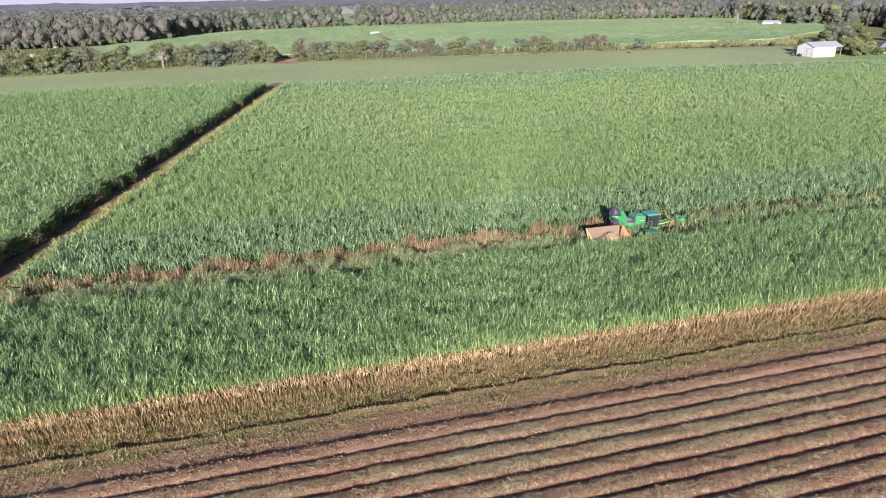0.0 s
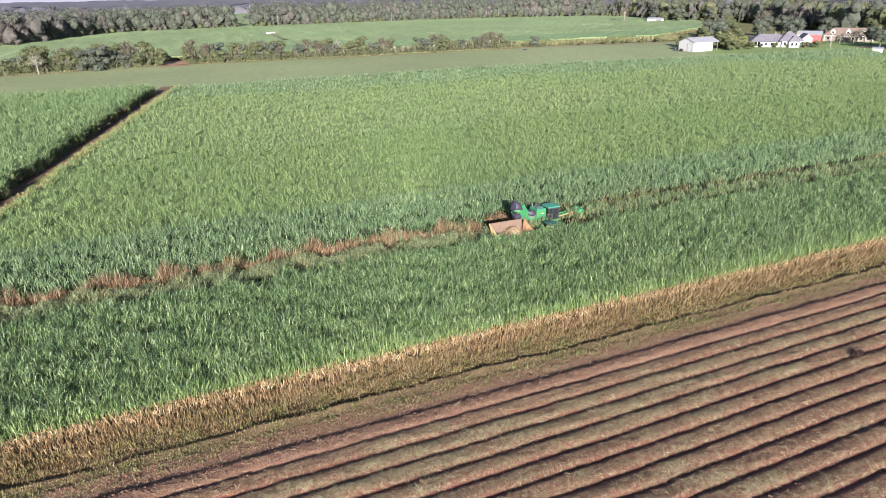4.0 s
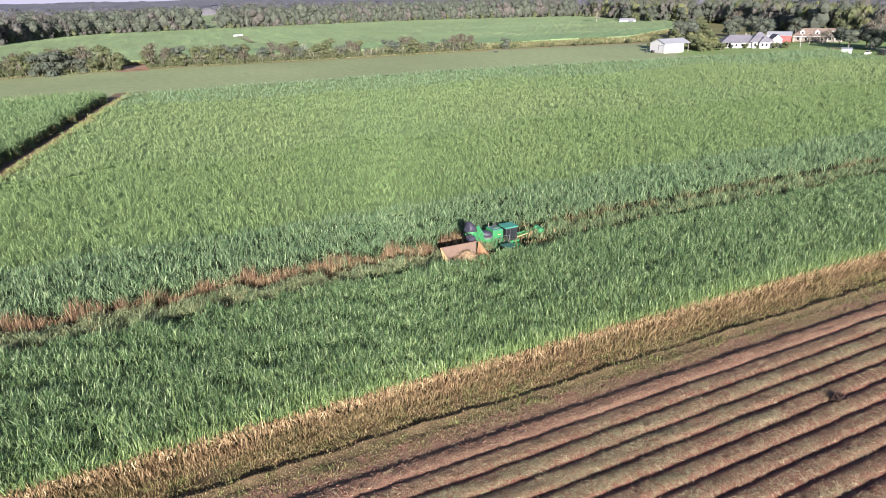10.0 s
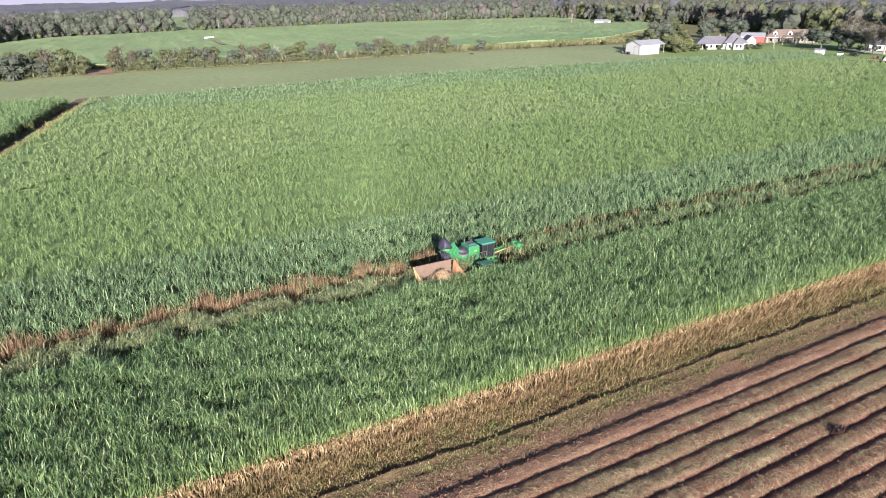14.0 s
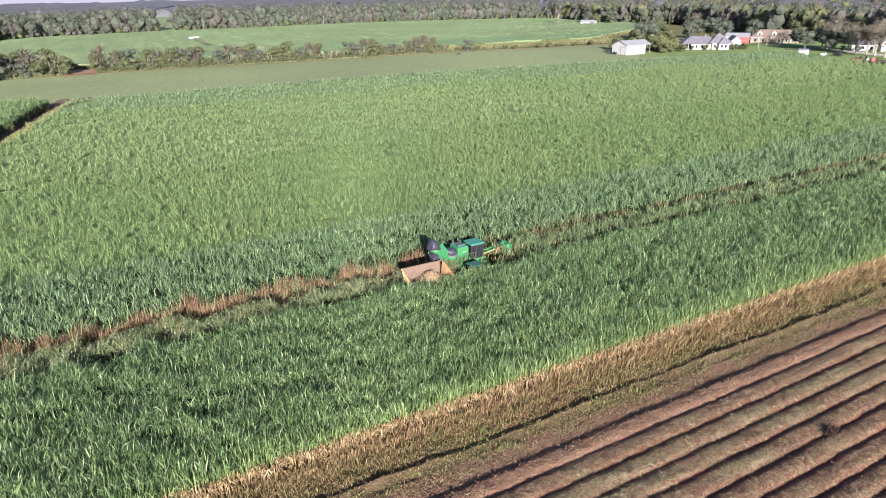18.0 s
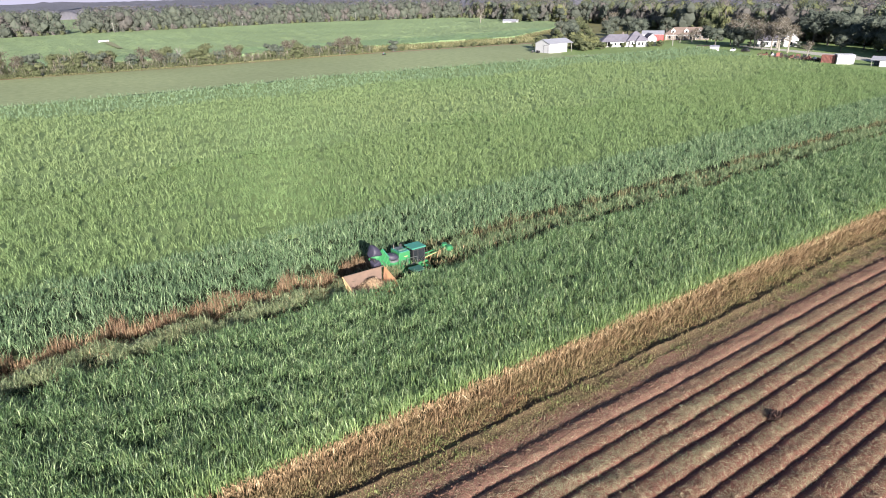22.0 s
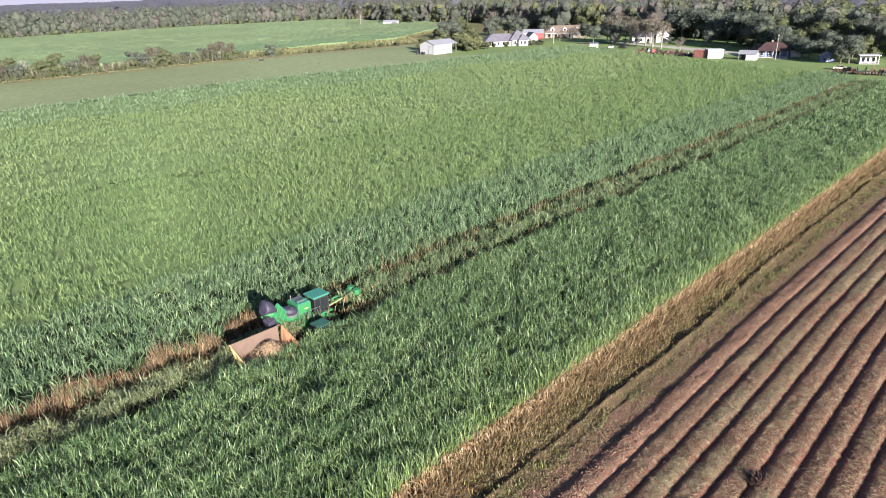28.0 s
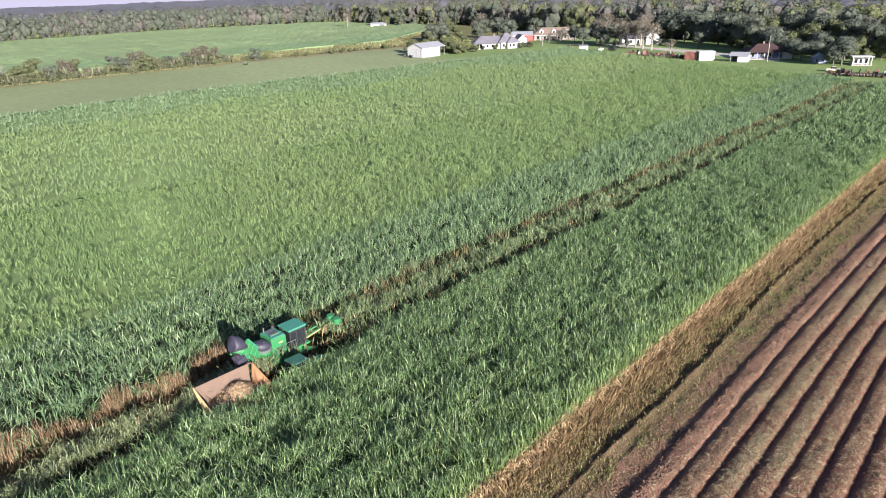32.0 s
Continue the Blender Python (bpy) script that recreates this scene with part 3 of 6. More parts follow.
x, y = x[keep], y[keep]
k = len(x)
lay("leaf_mulch", "greyish-green cane leaf strands lying in swathes on the rows", PALESTRAW, x, y, RNG.uniform(0.2, 0.8, k), RNG.uniform(0.013, 0.028, k), 0.2)
x, y, row = on_rows(150000, -36, 150, -22, 15.5, 0.33)
k = len(x)
lay("rear_trash", "dry cane leaf trash on the rows below the camera", STRAW, x, y, RNG.uniform(0.2, 0.75, k), RNG.uniform(0.035, 0.07, k))
sides = [on_rows(n, *area, 0.33)[:2] for n, area in ((60000, (-36, 215, -45, -22)), (6000, (-36, -18, 15.5, 38.9)), (26000, (125, 215, 15.5, 38.9)), (26000, (150, 215, -22, 15.5)))]
x, y = (np.concatenate([q[i] for q in sides]) for i in (0, 1))
k = len(x)
lay("outer_trash", "dry cane leaf trash on the outer rows", STRAW, x, y, RNG.uniform(0.4, 1.1, k), RNG.uniform(0.06, 0.12, k))
n = 15000
x, y = RNG.uniform(-15, 120, n), np.where(RNG.uniform(0, 1, n) < 0.35, RNG.uniform(18, 36, n), RNG.uniform(36, 41.4, n))
p = np.stack([x, y, furrows(x, y) + 0.02], -1)
s = RNG.uniform(0.03, 0.11, (n, 1, 1))
v = (p[:, None] + np.array([(1, 0, 0), (0, 1, 0), (-1, 0, 0), (0, -1, 0), (0, 0, 0.8)])[None] * s * RNG.uniform(0.6, 1.4, (n, 5, 1))).reshape(-1, 3)
i = np.arange(n)[:, None] * 5
tagged(raw("soil_clods", v, np.concatenate([i + [0, 1, 4], i + [1, 2, 4], i + [2, 3, 4], i + [3, 0, 4]]), SOIL), "loose reddish soil clods on the rows", "soil", kind="stuff")
# a dark clump on one row, its shadow put into the maroon
r = np.random.RandomState(29)
n = 320
v, t = blades(np.stack([56.9 + r.normal(0, 0.35, n), 29.9 + r.normal(0, 0.18, n), 0.2 + r.uniform(0, 0.25, n)], -1), r.uniform(0.2, 0.5, n), r.uniform(0.05, 0.12, n), r.uniform(0.2, 1.4, n), r.uniform(0, 1.2, n), r.uniform(0, 6.28, n), r)
tagged(raw("stubble_clump", v, t, DARKCLUMP), "dark clump on a row, its shadow put into the colour", "stubble", kind="stuff")
n = 46000
x, y = RNG.uniform(-30, 165, n), RNG.uniform(39.2, 41.5, n)
v, t = spikes(np.stack([x, y, 0.03 + 0 * x], -1), RNG.uniform(0.12, 0.4, n), RNG.uniform(0.02, 0.05, n), RNG.uniform(0.0, 0.5, n), RNG.uniform(0, 6.28, n))
tagged(raw("headland_straw", v, t, STRAW), "thin scattered straw on the bare headland soil", "straw", kind="stuff")
def verge_cover(name, label, material, n, y0, y1, tall, width, seed, level, rise=(0.5, 1.5), bow=1.0):
    """Grass and weeds in patches of their own along the verge."""
    x, y = RNG.uniform(-30, 165, n), RNG.uniform(y0, y1, n)
    k = (waves(x, y * 1.6, 3.0, seed) + 0.8 * waves(x, y * 0, 11, seed + 1)) > RNG.normal(level, 0.5, n)
    ditch = past_berm(x, y)
    k &= ~((ditch > -0.15) & (ditch < 0.6) & (RNG.uniform(0, 1, n) < 0.75))
    x, y = x[k], y[k]
    m = len(x)
    z = np.where(y < 41.4, 0.02, verge(x, y) - 0.02)
    h = tall * RNG.uniform(0.35, 1.1, m) * np.clip(0.75 + 0.35 * waves(x, y, 1.6, seed + 2), 0.3, 1.5)
    v, t = blades(np.stack([x, y, z], -1), h, width * RNG.uniform(0.5, 1.3, m), RNG.uniform(*rise, m), RNG.uniform(0, bow, m), RNG.uniform(0, 6.28, m))
    tagged(raw(name, v, t, material), label, "grass", kind="stuff")


verge_cover("verge_grass", "reddish-brown dead grass at the foot of the cane", WEED, 40000, 42.9, 45.4, 0.55, 0.05, 61, -0.9)
verge_cover("red_verge_grass", "patches of dead red-brown grass on the verge", REDGRASS, 26000, 42.7, 45.8, 0.42, 0.06, 71, 0.5)
verge_cover("verge_weeds", "low green weeds in patches along the verge", GREENWEED, 66000, 39.95, 44.2, 0.32, 0.06, 81, -0.9)
verge_cover("lush_weeds", "clumps of fresh green weeds on the verge", LUSH, 42000, 40.9, 46.0, 0.5, 0.07, 87, 0.55)
verge_cover("verge_stubble", "short olive and brown stubble all over the verge", TRAIL, 60000, 40.9, 46.2, 0.22, 0.07, 97, -2.5)
verge_cover("pale_verge_grass", "pale dry grass tufts along the verge", DRY, 16000, 42.8, 46.2, 0.75, 0.035, 95, 0.6, (0.9, 1.55), 1.4)


# ---- cane ----
def cane_height(x, y):
    return 2.55 + 0.22 * waves(x, y, 5, 21) + 0.15 * waves(x, y, 1.6, 22)


def cane(x, y, h, size, width, steep=(1.1, 1.57), low=0.58):
    n = len(x)
    p = np.stack([x, y, h * RNG.uniform(low, 0.80, n)], -1)
    length = (h - p[:, 2]) * 1.0 + size * RNG.uniform(0.35, 0.95, n)
    return blades(p, length, width * RNG.uniform(0.6, 1.3, n), RNG.uniform(*steep, n), RNG.uniform(0.0, 0.85, n), RNG.uniform(0, 6.28, n))


def tops(x, y, h, k, reach, width, tilt=(0.55, 1.5), bow=(0.5, 1.9), spill=0.10):
    """Cane tops: k leaves that spring from each stalk and arch outwards."""
    n = len(x)
    top = h * RNG.uniform(0.86, 1.06, n)
    lean = RNG.uniform(0, 6.28, n)
    x, y, top, lean = (np.repeat(a, k) for a in (x, y, top, lean))
    m = n * k
    turn = lean + np.tile(np.arange(k) * 2.4, n) + RNG.normal(0, 0.5, m)
    p = np.stack([x + RNG.normal(0, spill, m), y + RNG.normal(0, spill, m), top - RNG.uniform(0.25, 0.85, m)], -1)
    return blades(p, reach * RNG.uniform(0.6, 1.25, m), width * RNG.uniform(0.6, 1.3, m), RNG.uniform(*tilt, m), RNG.uniform(*bow, m), turn)


def in_rows(n, x0, x1, y0, y1, inside, gap=1.83, spread=0.41):
    """Stalks set in planted rows along x."""
    x, y = RNG.uniform(x0, x1, n), RNG.uniform(y0, y1, n)
    y = np.round((y - y0) / gap) * gap + y0 + RNG.normal(0, spread, n)
    k = inside(x, y)
    return x[k], y[k]


def stand(name, label, material, region, count, leaf, width, core, step, height=cane_height, below=SHADECORE, k=6, **way):
    """A stand of cane: a thicket below, by default coloured dark for the shade, and the leafy tops above it, in rows.
    """
    x0, x1, y0, y1, inside = region
    x, y = in_rows(count, x0, x1, y0, y1, inside)
    v, t = tops(x, y, height(x, y), k, leaf, width, **way)
    ob = tagged(raw(name, v, t, material), label, "sugarcane", kind="stuff")
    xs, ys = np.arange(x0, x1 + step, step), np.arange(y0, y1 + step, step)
    v, t = grid(xs, ys, lambda X, Y: core * height(X, Y) + (0.25 if below is SHADECORE else 0.12) * waves(X, Y, 1.1, 31))
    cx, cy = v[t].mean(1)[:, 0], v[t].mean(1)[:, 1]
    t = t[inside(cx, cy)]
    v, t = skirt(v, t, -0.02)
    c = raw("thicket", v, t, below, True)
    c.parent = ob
    return ob


def ragged(x, y, k):
    return 0.35 * waves(x, y * 0, 6, k) + 0.3 * waves(x, y * 0, 1.6, k + 50)


def in_a(x, y):
    bite = np.clip(waves(x, y * 0, 7, 55), 0, 1) * (x < 40)
    return in_main(x, y) & (y > 46.2 + 0.15 * waves(x, y * 0, 3, 41)) & (y < 67.5 - 0.9 * bite + ragged(x, y, 42)) & clear_of_machines(x, y)


def in_b(x, y):
    return in_main(x, y) & (y > np.where(x < 40, 68.9, 69.9) + ragged(x, y, 43)) & (y < np.where(x < 46, 72.0, 73.2) + ragged(x, y, 44)) & clear_of_machines(x, y)


def in_c(x, y):
    return in_main(x, y) & (y > np.where(x < 46, 76.3, 75.3) + ragged(x, y, 45)) & (y < 90.3 + 0.5 * waves(x, y * 0, 12, 46) + 0.5 * waves(x, y, 2, 48)) & clear_of_machines(x, y)


def in_d(x, y):
    return in_main(x, y) & (y > 89.8 + 0.5 * waves(x, y * 0, 12, 46) + 0.5 * waves(x, y, 2, 48))


def in_left(x, y):
    return (x < road_left(y) + 0.55 * waves(x * 0, y, 7, 47) + 0.35 * waves(x * 0, y, 2.2, 48)) & (y < field_far(x) + 1)


def strip_height(x, y):
    """Beaten and uneven behind the machines, standing ahead of them."""
    return np.where(x < 41, 1.9 + 0.42 * waves(x, y, 3, 23), 2.15 + 0.28 * waves(x, y, 3, 23)) + 0.35 * ((x > 43.5) & (x < 53))


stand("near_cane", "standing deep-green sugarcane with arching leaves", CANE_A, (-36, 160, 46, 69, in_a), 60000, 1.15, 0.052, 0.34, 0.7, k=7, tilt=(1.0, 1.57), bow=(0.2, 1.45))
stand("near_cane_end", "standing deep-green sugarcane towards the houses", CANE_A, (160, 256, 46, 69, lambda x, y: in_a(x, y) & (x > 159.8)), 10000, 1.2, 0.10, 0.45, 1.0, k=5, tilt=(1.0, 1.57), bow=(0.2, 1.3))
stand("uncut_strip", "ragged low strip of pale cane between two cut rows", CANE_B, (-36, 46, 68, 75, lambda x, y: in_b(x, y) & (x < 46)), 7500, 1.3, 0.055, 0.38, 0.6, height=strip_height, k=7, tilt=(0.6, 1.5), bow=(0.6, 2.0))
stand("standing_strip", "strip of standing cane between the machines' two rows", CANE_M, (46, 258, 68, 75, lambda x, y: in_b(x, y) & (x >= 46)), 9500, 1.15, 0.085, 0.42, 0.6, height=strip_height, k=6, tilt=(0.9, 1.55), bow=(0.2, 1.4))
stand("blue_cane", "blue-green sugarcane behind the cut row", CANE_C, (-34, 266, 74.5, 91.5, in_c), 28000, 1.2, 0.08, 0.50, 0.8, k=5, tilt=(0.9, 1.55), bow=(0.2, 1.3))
upright = dict(tilt=(0.85, 1.5), bow=(0.2, 1.4))
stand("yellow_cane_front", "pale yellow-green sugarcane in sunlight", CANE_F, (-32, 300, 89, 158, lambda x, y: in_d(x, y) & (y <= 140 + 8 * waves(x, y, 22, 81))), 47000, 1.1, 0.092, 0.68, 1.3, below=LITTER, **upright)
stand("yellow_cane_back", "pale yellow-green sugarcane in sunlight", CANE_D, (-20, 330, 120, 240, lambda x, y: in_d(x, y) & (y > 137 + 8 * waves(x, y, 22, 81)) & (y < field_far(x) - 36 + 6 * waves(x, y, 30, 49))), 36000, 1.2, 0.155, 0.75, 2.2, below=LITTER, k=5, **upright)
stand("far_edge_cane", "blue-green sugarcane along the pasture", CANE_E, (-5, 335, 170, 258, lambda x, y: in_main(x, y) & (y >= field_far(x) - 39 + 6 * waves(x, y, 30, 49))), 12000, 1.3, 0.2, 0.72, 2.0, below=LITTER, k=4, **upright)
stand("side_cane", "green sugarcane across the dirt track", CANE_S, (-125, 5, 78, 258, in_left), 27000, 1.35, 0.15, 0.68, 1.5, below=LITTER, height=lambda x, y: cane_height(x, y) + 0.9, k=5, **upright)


def dry_wall(name, label, x0, x1, y_of, count, top, material, deep=0.5, lean=-1.57, low=0.2, wide=(0.04, 0.11), bend=2.2):
    """The bare lower stalks and dead leaves on the edge of a stand."""
    x = RNG.uniform(x0, x1, count)
    y = y_of(x) + RNG.uniform(-0.15, deep, count)
    k = clear_of_machines(x, y)
    x, y = x[k], y[k]
    m = len(x)
    p = np.stack([x, y, RNG.uniform(low * 0.8, low + 0.42, m) * top], -1)
    h = (top - p[:, 2]) * RNG.uniform(0.5, 1.15, m)
    v, t = blades(p, h, RNG.uniform(*wide, m), RNG.uniform(1.05, 1.57, m), RNG.uniform(0.0, bend, m), RNG.normal(lean, 0.9, m))
    return tagged(raw(name, v, t, material), label, "sugarcane", kind="stuff")


EDGE = lambda x: 46.0 + 0.15 * waves(x, x * 0, 3, 41)
WALL = lambda x: 75.1 + ragged(x, x, 45)
dry_wall("dry_cane_edge", "tan dead leaves hanging on the cane edge", -36, 180, lambda x: EDGE(x) - 0.15, 17000, 2.7, DRY, low=0.30, wide=(0.035, 0.09))
dry_wall("stalk_foot", "brown bare stalks at the foot of the cane", -36, 180, lambda x: EDGE(x) - 0.8, 22000, 1.9, BROWN, low=0.0, deep=0.9, wide=(0.03, 0.08), bend=0.9)
dry_wall("edge_brush", "tan dead brush leaning out at the foot of the cane", -36, 180, lambda x: EDGE(x) - 1.7 + 0.5 * waves(x, x * 0, 6, 99), 13000, 1.1, BRUSH, low=0.0, deep=1.2, wide=(0.03, 0.07), bend=1.4)
def stalk_wall(name, label, x0, x1, y0, deep, count, tall, material, width, seed):
    """Bare upright stalks side by side on the face of a stand, taller and shorter by stretches."""
    x = RNG.uniform(x0, x1, count)
    y = WALL(x) + y0 + deep * RNG.uniform(0, 1, count)
    k = clear_of_machines(x, y)
    x, y = x[k], y[k]
    m = len(x)
    h = tall * np.clip(0.78 + 0.30 * waves(x, x * 0, 5, seed) + 0.16 * waves(x, x * 0, 1.3, seed + 1), 0.35, 1.2) * RNG.uniform(0.55, 1.1, m)
    v, t = blades(np.stack([x, y, RNG.uniform(0.0, 0.5, m)], -1), h, width * RNG.uniform(0.5, 1.4, m), RNG.uniform(1.3, 1.57, m), RNG.uniform(0.0, 0.35, m), RNG.uniform(0, 6.28, m))
    tagged(raw(name, v, t, material), label, "sugarcane", kind="stuff")


stalk_wall("cut_row_wall", "tan and red-brown bare stalks along the cut row", -30, 46, -0.3, 1.4, 8000, 2.6, STALK, 0.045, 57)
stalk_wall("cut_row_dark_stalks", "dark red-brown stalks deep in the cut row", -30, 46, -0.1, 1.2, 3500, 2.2, REDGRASS, 0.05, 57)
stalk_wall("cut_row_dead_leaves", "pale dead leaves hanging on the cut row", -30, 46, -0.2, 1.2, 1900, 2.2, DRY, 0.04, 63)
dry_wall("cut_row_foot", "brown stalk feet along the cut row", -30, 54, lambda x: WALL(x) - 0.9, 3500, 1.0, BROWN, low=0.0)
stalk_wall("far_row_olive_stalks", "olive-brown stalks along the cut row ahead", 46, 258, -1.2, 2.4, 9000, 2.7, TRAIL, 0.06, 69)
dry_wall("strip_edge", "brown stalks on the uncut strip's edge", -30, 40, lambda x: 68.5 + ragged(x, x, 43), 2500, 1.4, TRAIL, bend=1.0)
dry_wall("strip_edge_ahead", "brown stalks along the tractor's row ahead", 50, 258, lambda x: 69.6 + ragged(x, x, 43), 5000, 2.1, TRAIL, bend=0.7)
dry_wall("strip_edge_leaves", "tan leaves on the uncut strip's edge", -30, 258, lambda x: np.where(x < 40, 68.6, 69.5) + ragged(x, x, 43), 1500, 1.7, DRY)


def tufts(name, label, x0, x1, y0, y1, n, tall, material, width):
    """Broken and leaning cane left standing here and there in the cut rows."""
    x, y = RNG.uniform(x0, x1, n), RNG.uniform(y0, y1, n)
    k = clear_of_machines(x, y) & (waves(x, y, 2.2, 66) > RNG.normal(-0.1, 0.5, n))
    x, y = x[k], y[k]
    p = np.stack([x, y, RNG.uniform(0.0, 0.5, len(x)) * tall], -1)
    m = len(x)
    v, t = blades(p, tall * RNG.uniform(0.35, 0.8, m), width * RNG.uniform(0.5, 1.3, m), RNG.uniform(0.7, 1.5, m), RNG.uniform(0, 1.6, m), RNG.uniform(0, 6.28, m))
    tagged(raw(name, v, t, material), label, "sugarcane", kind="stuff")


tufts("row_stalks", "brown broken stalks in the trail ahead", 52.6, 258, 67.6, 70.2, 11000, 2.3, TRAIL, 0.07)
tufts("row_leaves", "green leaves fallen over the trail ahead", 52.6, 258, 67.8, 69.8, 9000, 2.5, CANE_M, 0.07)
tufts("cut_stalks", "brown broken stalks along the cut row", 52.6, 258, 73.0, 75.4, 7000, 2.2, TRAIL, 0.07)
tufts("cut_leaves", "green leaves fallen over the cut row", 52.6, 258, 73.0, 75.4, 12000, 2.6, CANE_M, 0.07)
tufts("left_dead_leaves", "pale dead leaves left in the cut trail", -30, 41, 68.8, 72.4, 3500, 1.9, DRY, 0.045)
tufts("left_dead_stalks", "brown dead cane in the uncut strip", -30, 45, 68.6, 72.4, 4000, 1.7, STALK, 0.05)
tufts("wall_leaves", "green leaves hanging over the cut wall", -30, 41, 75.3, 76.5, 4000, 3.0, CANE_C, 0.07)
tufts("left_stalks", "dark brown stubble in the cut trail", -30, 40, 67.0, 75.2, 12000, 0.8, BROWN, 0.06)
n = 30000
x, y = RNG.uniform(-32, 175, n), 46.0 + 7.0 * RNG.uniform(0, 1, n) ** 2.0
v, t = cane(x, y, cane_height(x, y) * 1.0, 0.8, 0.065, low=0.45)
tagged(raw("edge_leaves", v, t, SUNGREEN), "leaves along the cane edge, coloured brighter for sunlight", "sugarcane", kind="stuff")
n = 1500
x, y = RNG.uniform(-30, 120, n), RNG.uniform(69.4, 73, n)
k = in_b(x, y)
v, t = cane(x[k], y[k], strip_height(x[k], y[k]) - 0.1, 0.5, 0.08)
tagged(raw("dead_strip_leaves", v, t, DRY), "dead tan leaves in the uncut strip", "sugarcane", kind="stuff")
# leaves, stalks and grass along the dirt track
def track_side(name, label, line, n, way, low, high, size, width, material, off=(-0.7, 0.5), bend=1.6):
    y = RNG.uniform(78, 256, n)
    x = line(y) + RNG.uniform(*off, n) + 0.55 * waves(y * 0, y, 7, 47)
    h = RNG.uniform(0.5, 1.0, n) * size * np.clip(0.8 + 0.35 * waves(x, y, 4, 85), 0.3, 1.4)
    v, t = blades(np.stack([x, y, RNG.uniform(low, high, n)], -1), h, width * RNG.uniform(0.5, 1.3, n), RNG.uniform(0.7, 1.5, n), RNG.uniform(0, bend, n), RNG.normal(way, 1.0, n))
    tagged(raw(name, v, t, material), label, "sugarcane", kind="stuff")


track_side("track_side_leaves", "leaves of the cane along the dirt track", road_left, 15000, 0.0, 0.6, 2.4, 1.5, 0.13, CANE_S)
track_side("track_side_dry_leaves", "grey dead leaves hanging along the dirt track", road_left, 5000, 0.0, 0.3, 1.9, 1.4, 0.12, TRAIL)
track_side("track_side_tufts", "pale upright leaf tufts in the shade of the cane", road_left, 1600, 0.0, 0.0, 0.9, 1.6, 0.14, CANE_B, (-0.2, 0.8))
track_side("track_side_stalks", "brown stalks of the cane along the dirt track", road_left, 9000, 0.0, 0.0, 0.8, 1.7, 0.10, STALK, bend=0.6)
track_side("track_middle_grass", "low olive grass down the dirt track", lambda y: road_right(y) - 4.0, 15000, 0.0, 0.0, 0.05, 0.42, 0.18, LUSH, (-0.6, 0.9))
track_side("track_straw", "pale straw and dead grass on the dirt track", lambda y: road_right(y) - 2.7, 10000, 0.0, 0.0, 0.05, 0.4, 0.14, DRY, (-0.8, 0.8))
track_side("track_edge_leaves", "dry leaves and grass along the track's edge", road_right, 7000, 3.14, 0.3, 2.0, 1.1, 0.12, DRY, (-0.6, 0.7))
track_side("track_edge_weeds", "yellow-green weeds and leaves along the track's edge", road_right, 12000, 3.14, 0.3, 2.3, 1.1, 0.14, PALEWEED, (-0.7, 1.2))
track_side("track_edge_grass", "green grass and leaves along the track", road_right, 8000, 3.14, 0.0, 1.6, 1.4, 0.13, CANE_F, (-0.5, 0.6))

# ---- trees ----
def leaf_cards(centres, radii, count, size, r, shell=(0.72, 1.16), turn=0.6):
    """Small leaf clumps as bent quads on the outer part of several lobes, mostly facing outwards."""
    vs = []
    share = np.array([a * b for a, b, c in radii]) ** 0.9
    for c, rad, n in zip(centres, radii, np.maximum(6, count * share / share.sum()).astype(int)):
        d = r.normal(0, 1, (n, 3))
        d /= np.linalg.norm(d, axis=1)[:, None]
        d[:, 2] = np.where(d[:, 2] < -0.5, -d[:, 2], d[:, 2])
        q = np.array(c) + d * np.array(rad) * r.uniform(*shell, (n, 1))
        nrm = d + r.normal(0, turn, (n, 3))
        a = np.cross(nrm, r.normal(0, 1, (n, 3)))
        a /= np.linalg.norm(a, axis=1)[:, None] + 1e-6
        b = np.cross(nrm, a)
        b /= np.linalg.norm(b, axis=1)[:, None] + 1e-6
        s = size * r.uniform(0.5, 1.35, (n, 1))
        vs.append(np.stack([q - a * s, q - b * s * 0.7 - d * s * 0.2, q + a * s * 1.1, q + b * s * 0.75 - d * s * 0.15], 1))
    v = np.concatenate(vs).reshape(-1, 3)
    i = np.arange(len(v) // 4)[:, None] * 4
    return v, np.concatenate([i + [0, 1, 2], i + [0, 2, 3]])


OCTA = np.array([(1, 0, 0), (0, 1, 0), (-1, 0, 0), (0, -1, 0), (0, 0, 1), (0, 0, -1)], float)
EDGES = [(0, 1), (1, 2), (2, 3), (3, 0), (0, 4), (1, 4), (2, 4), (3, 4), (0, 5), (1, 5), (2, 5), (3, 5)]
BALL = np.concatenate([OCTA, [(OCTA[a] + OCTA[b]) / 2 ** 0.5 for a, b in EDGES]])


def ball_faces():
    mid = {frozenset(e): 6 + i for i, e in enumerate(EDGES)}
    out = []
    for i in range(4):
        a, b = i, (i + 1) % 4
        for tri in ((a, b, 4), (b, a, 5)):
            m = [mid[frozenset((tri[k], tri[(k + 1) % 3]))] for k in range(3)]
            out += [(tri[0], m[0], m[2]), (m[0], tri[1], m[1]), (m[2], m[1], tri[2]), tuple(m)]
    return np.array(out)


BALLT = ball_faces()


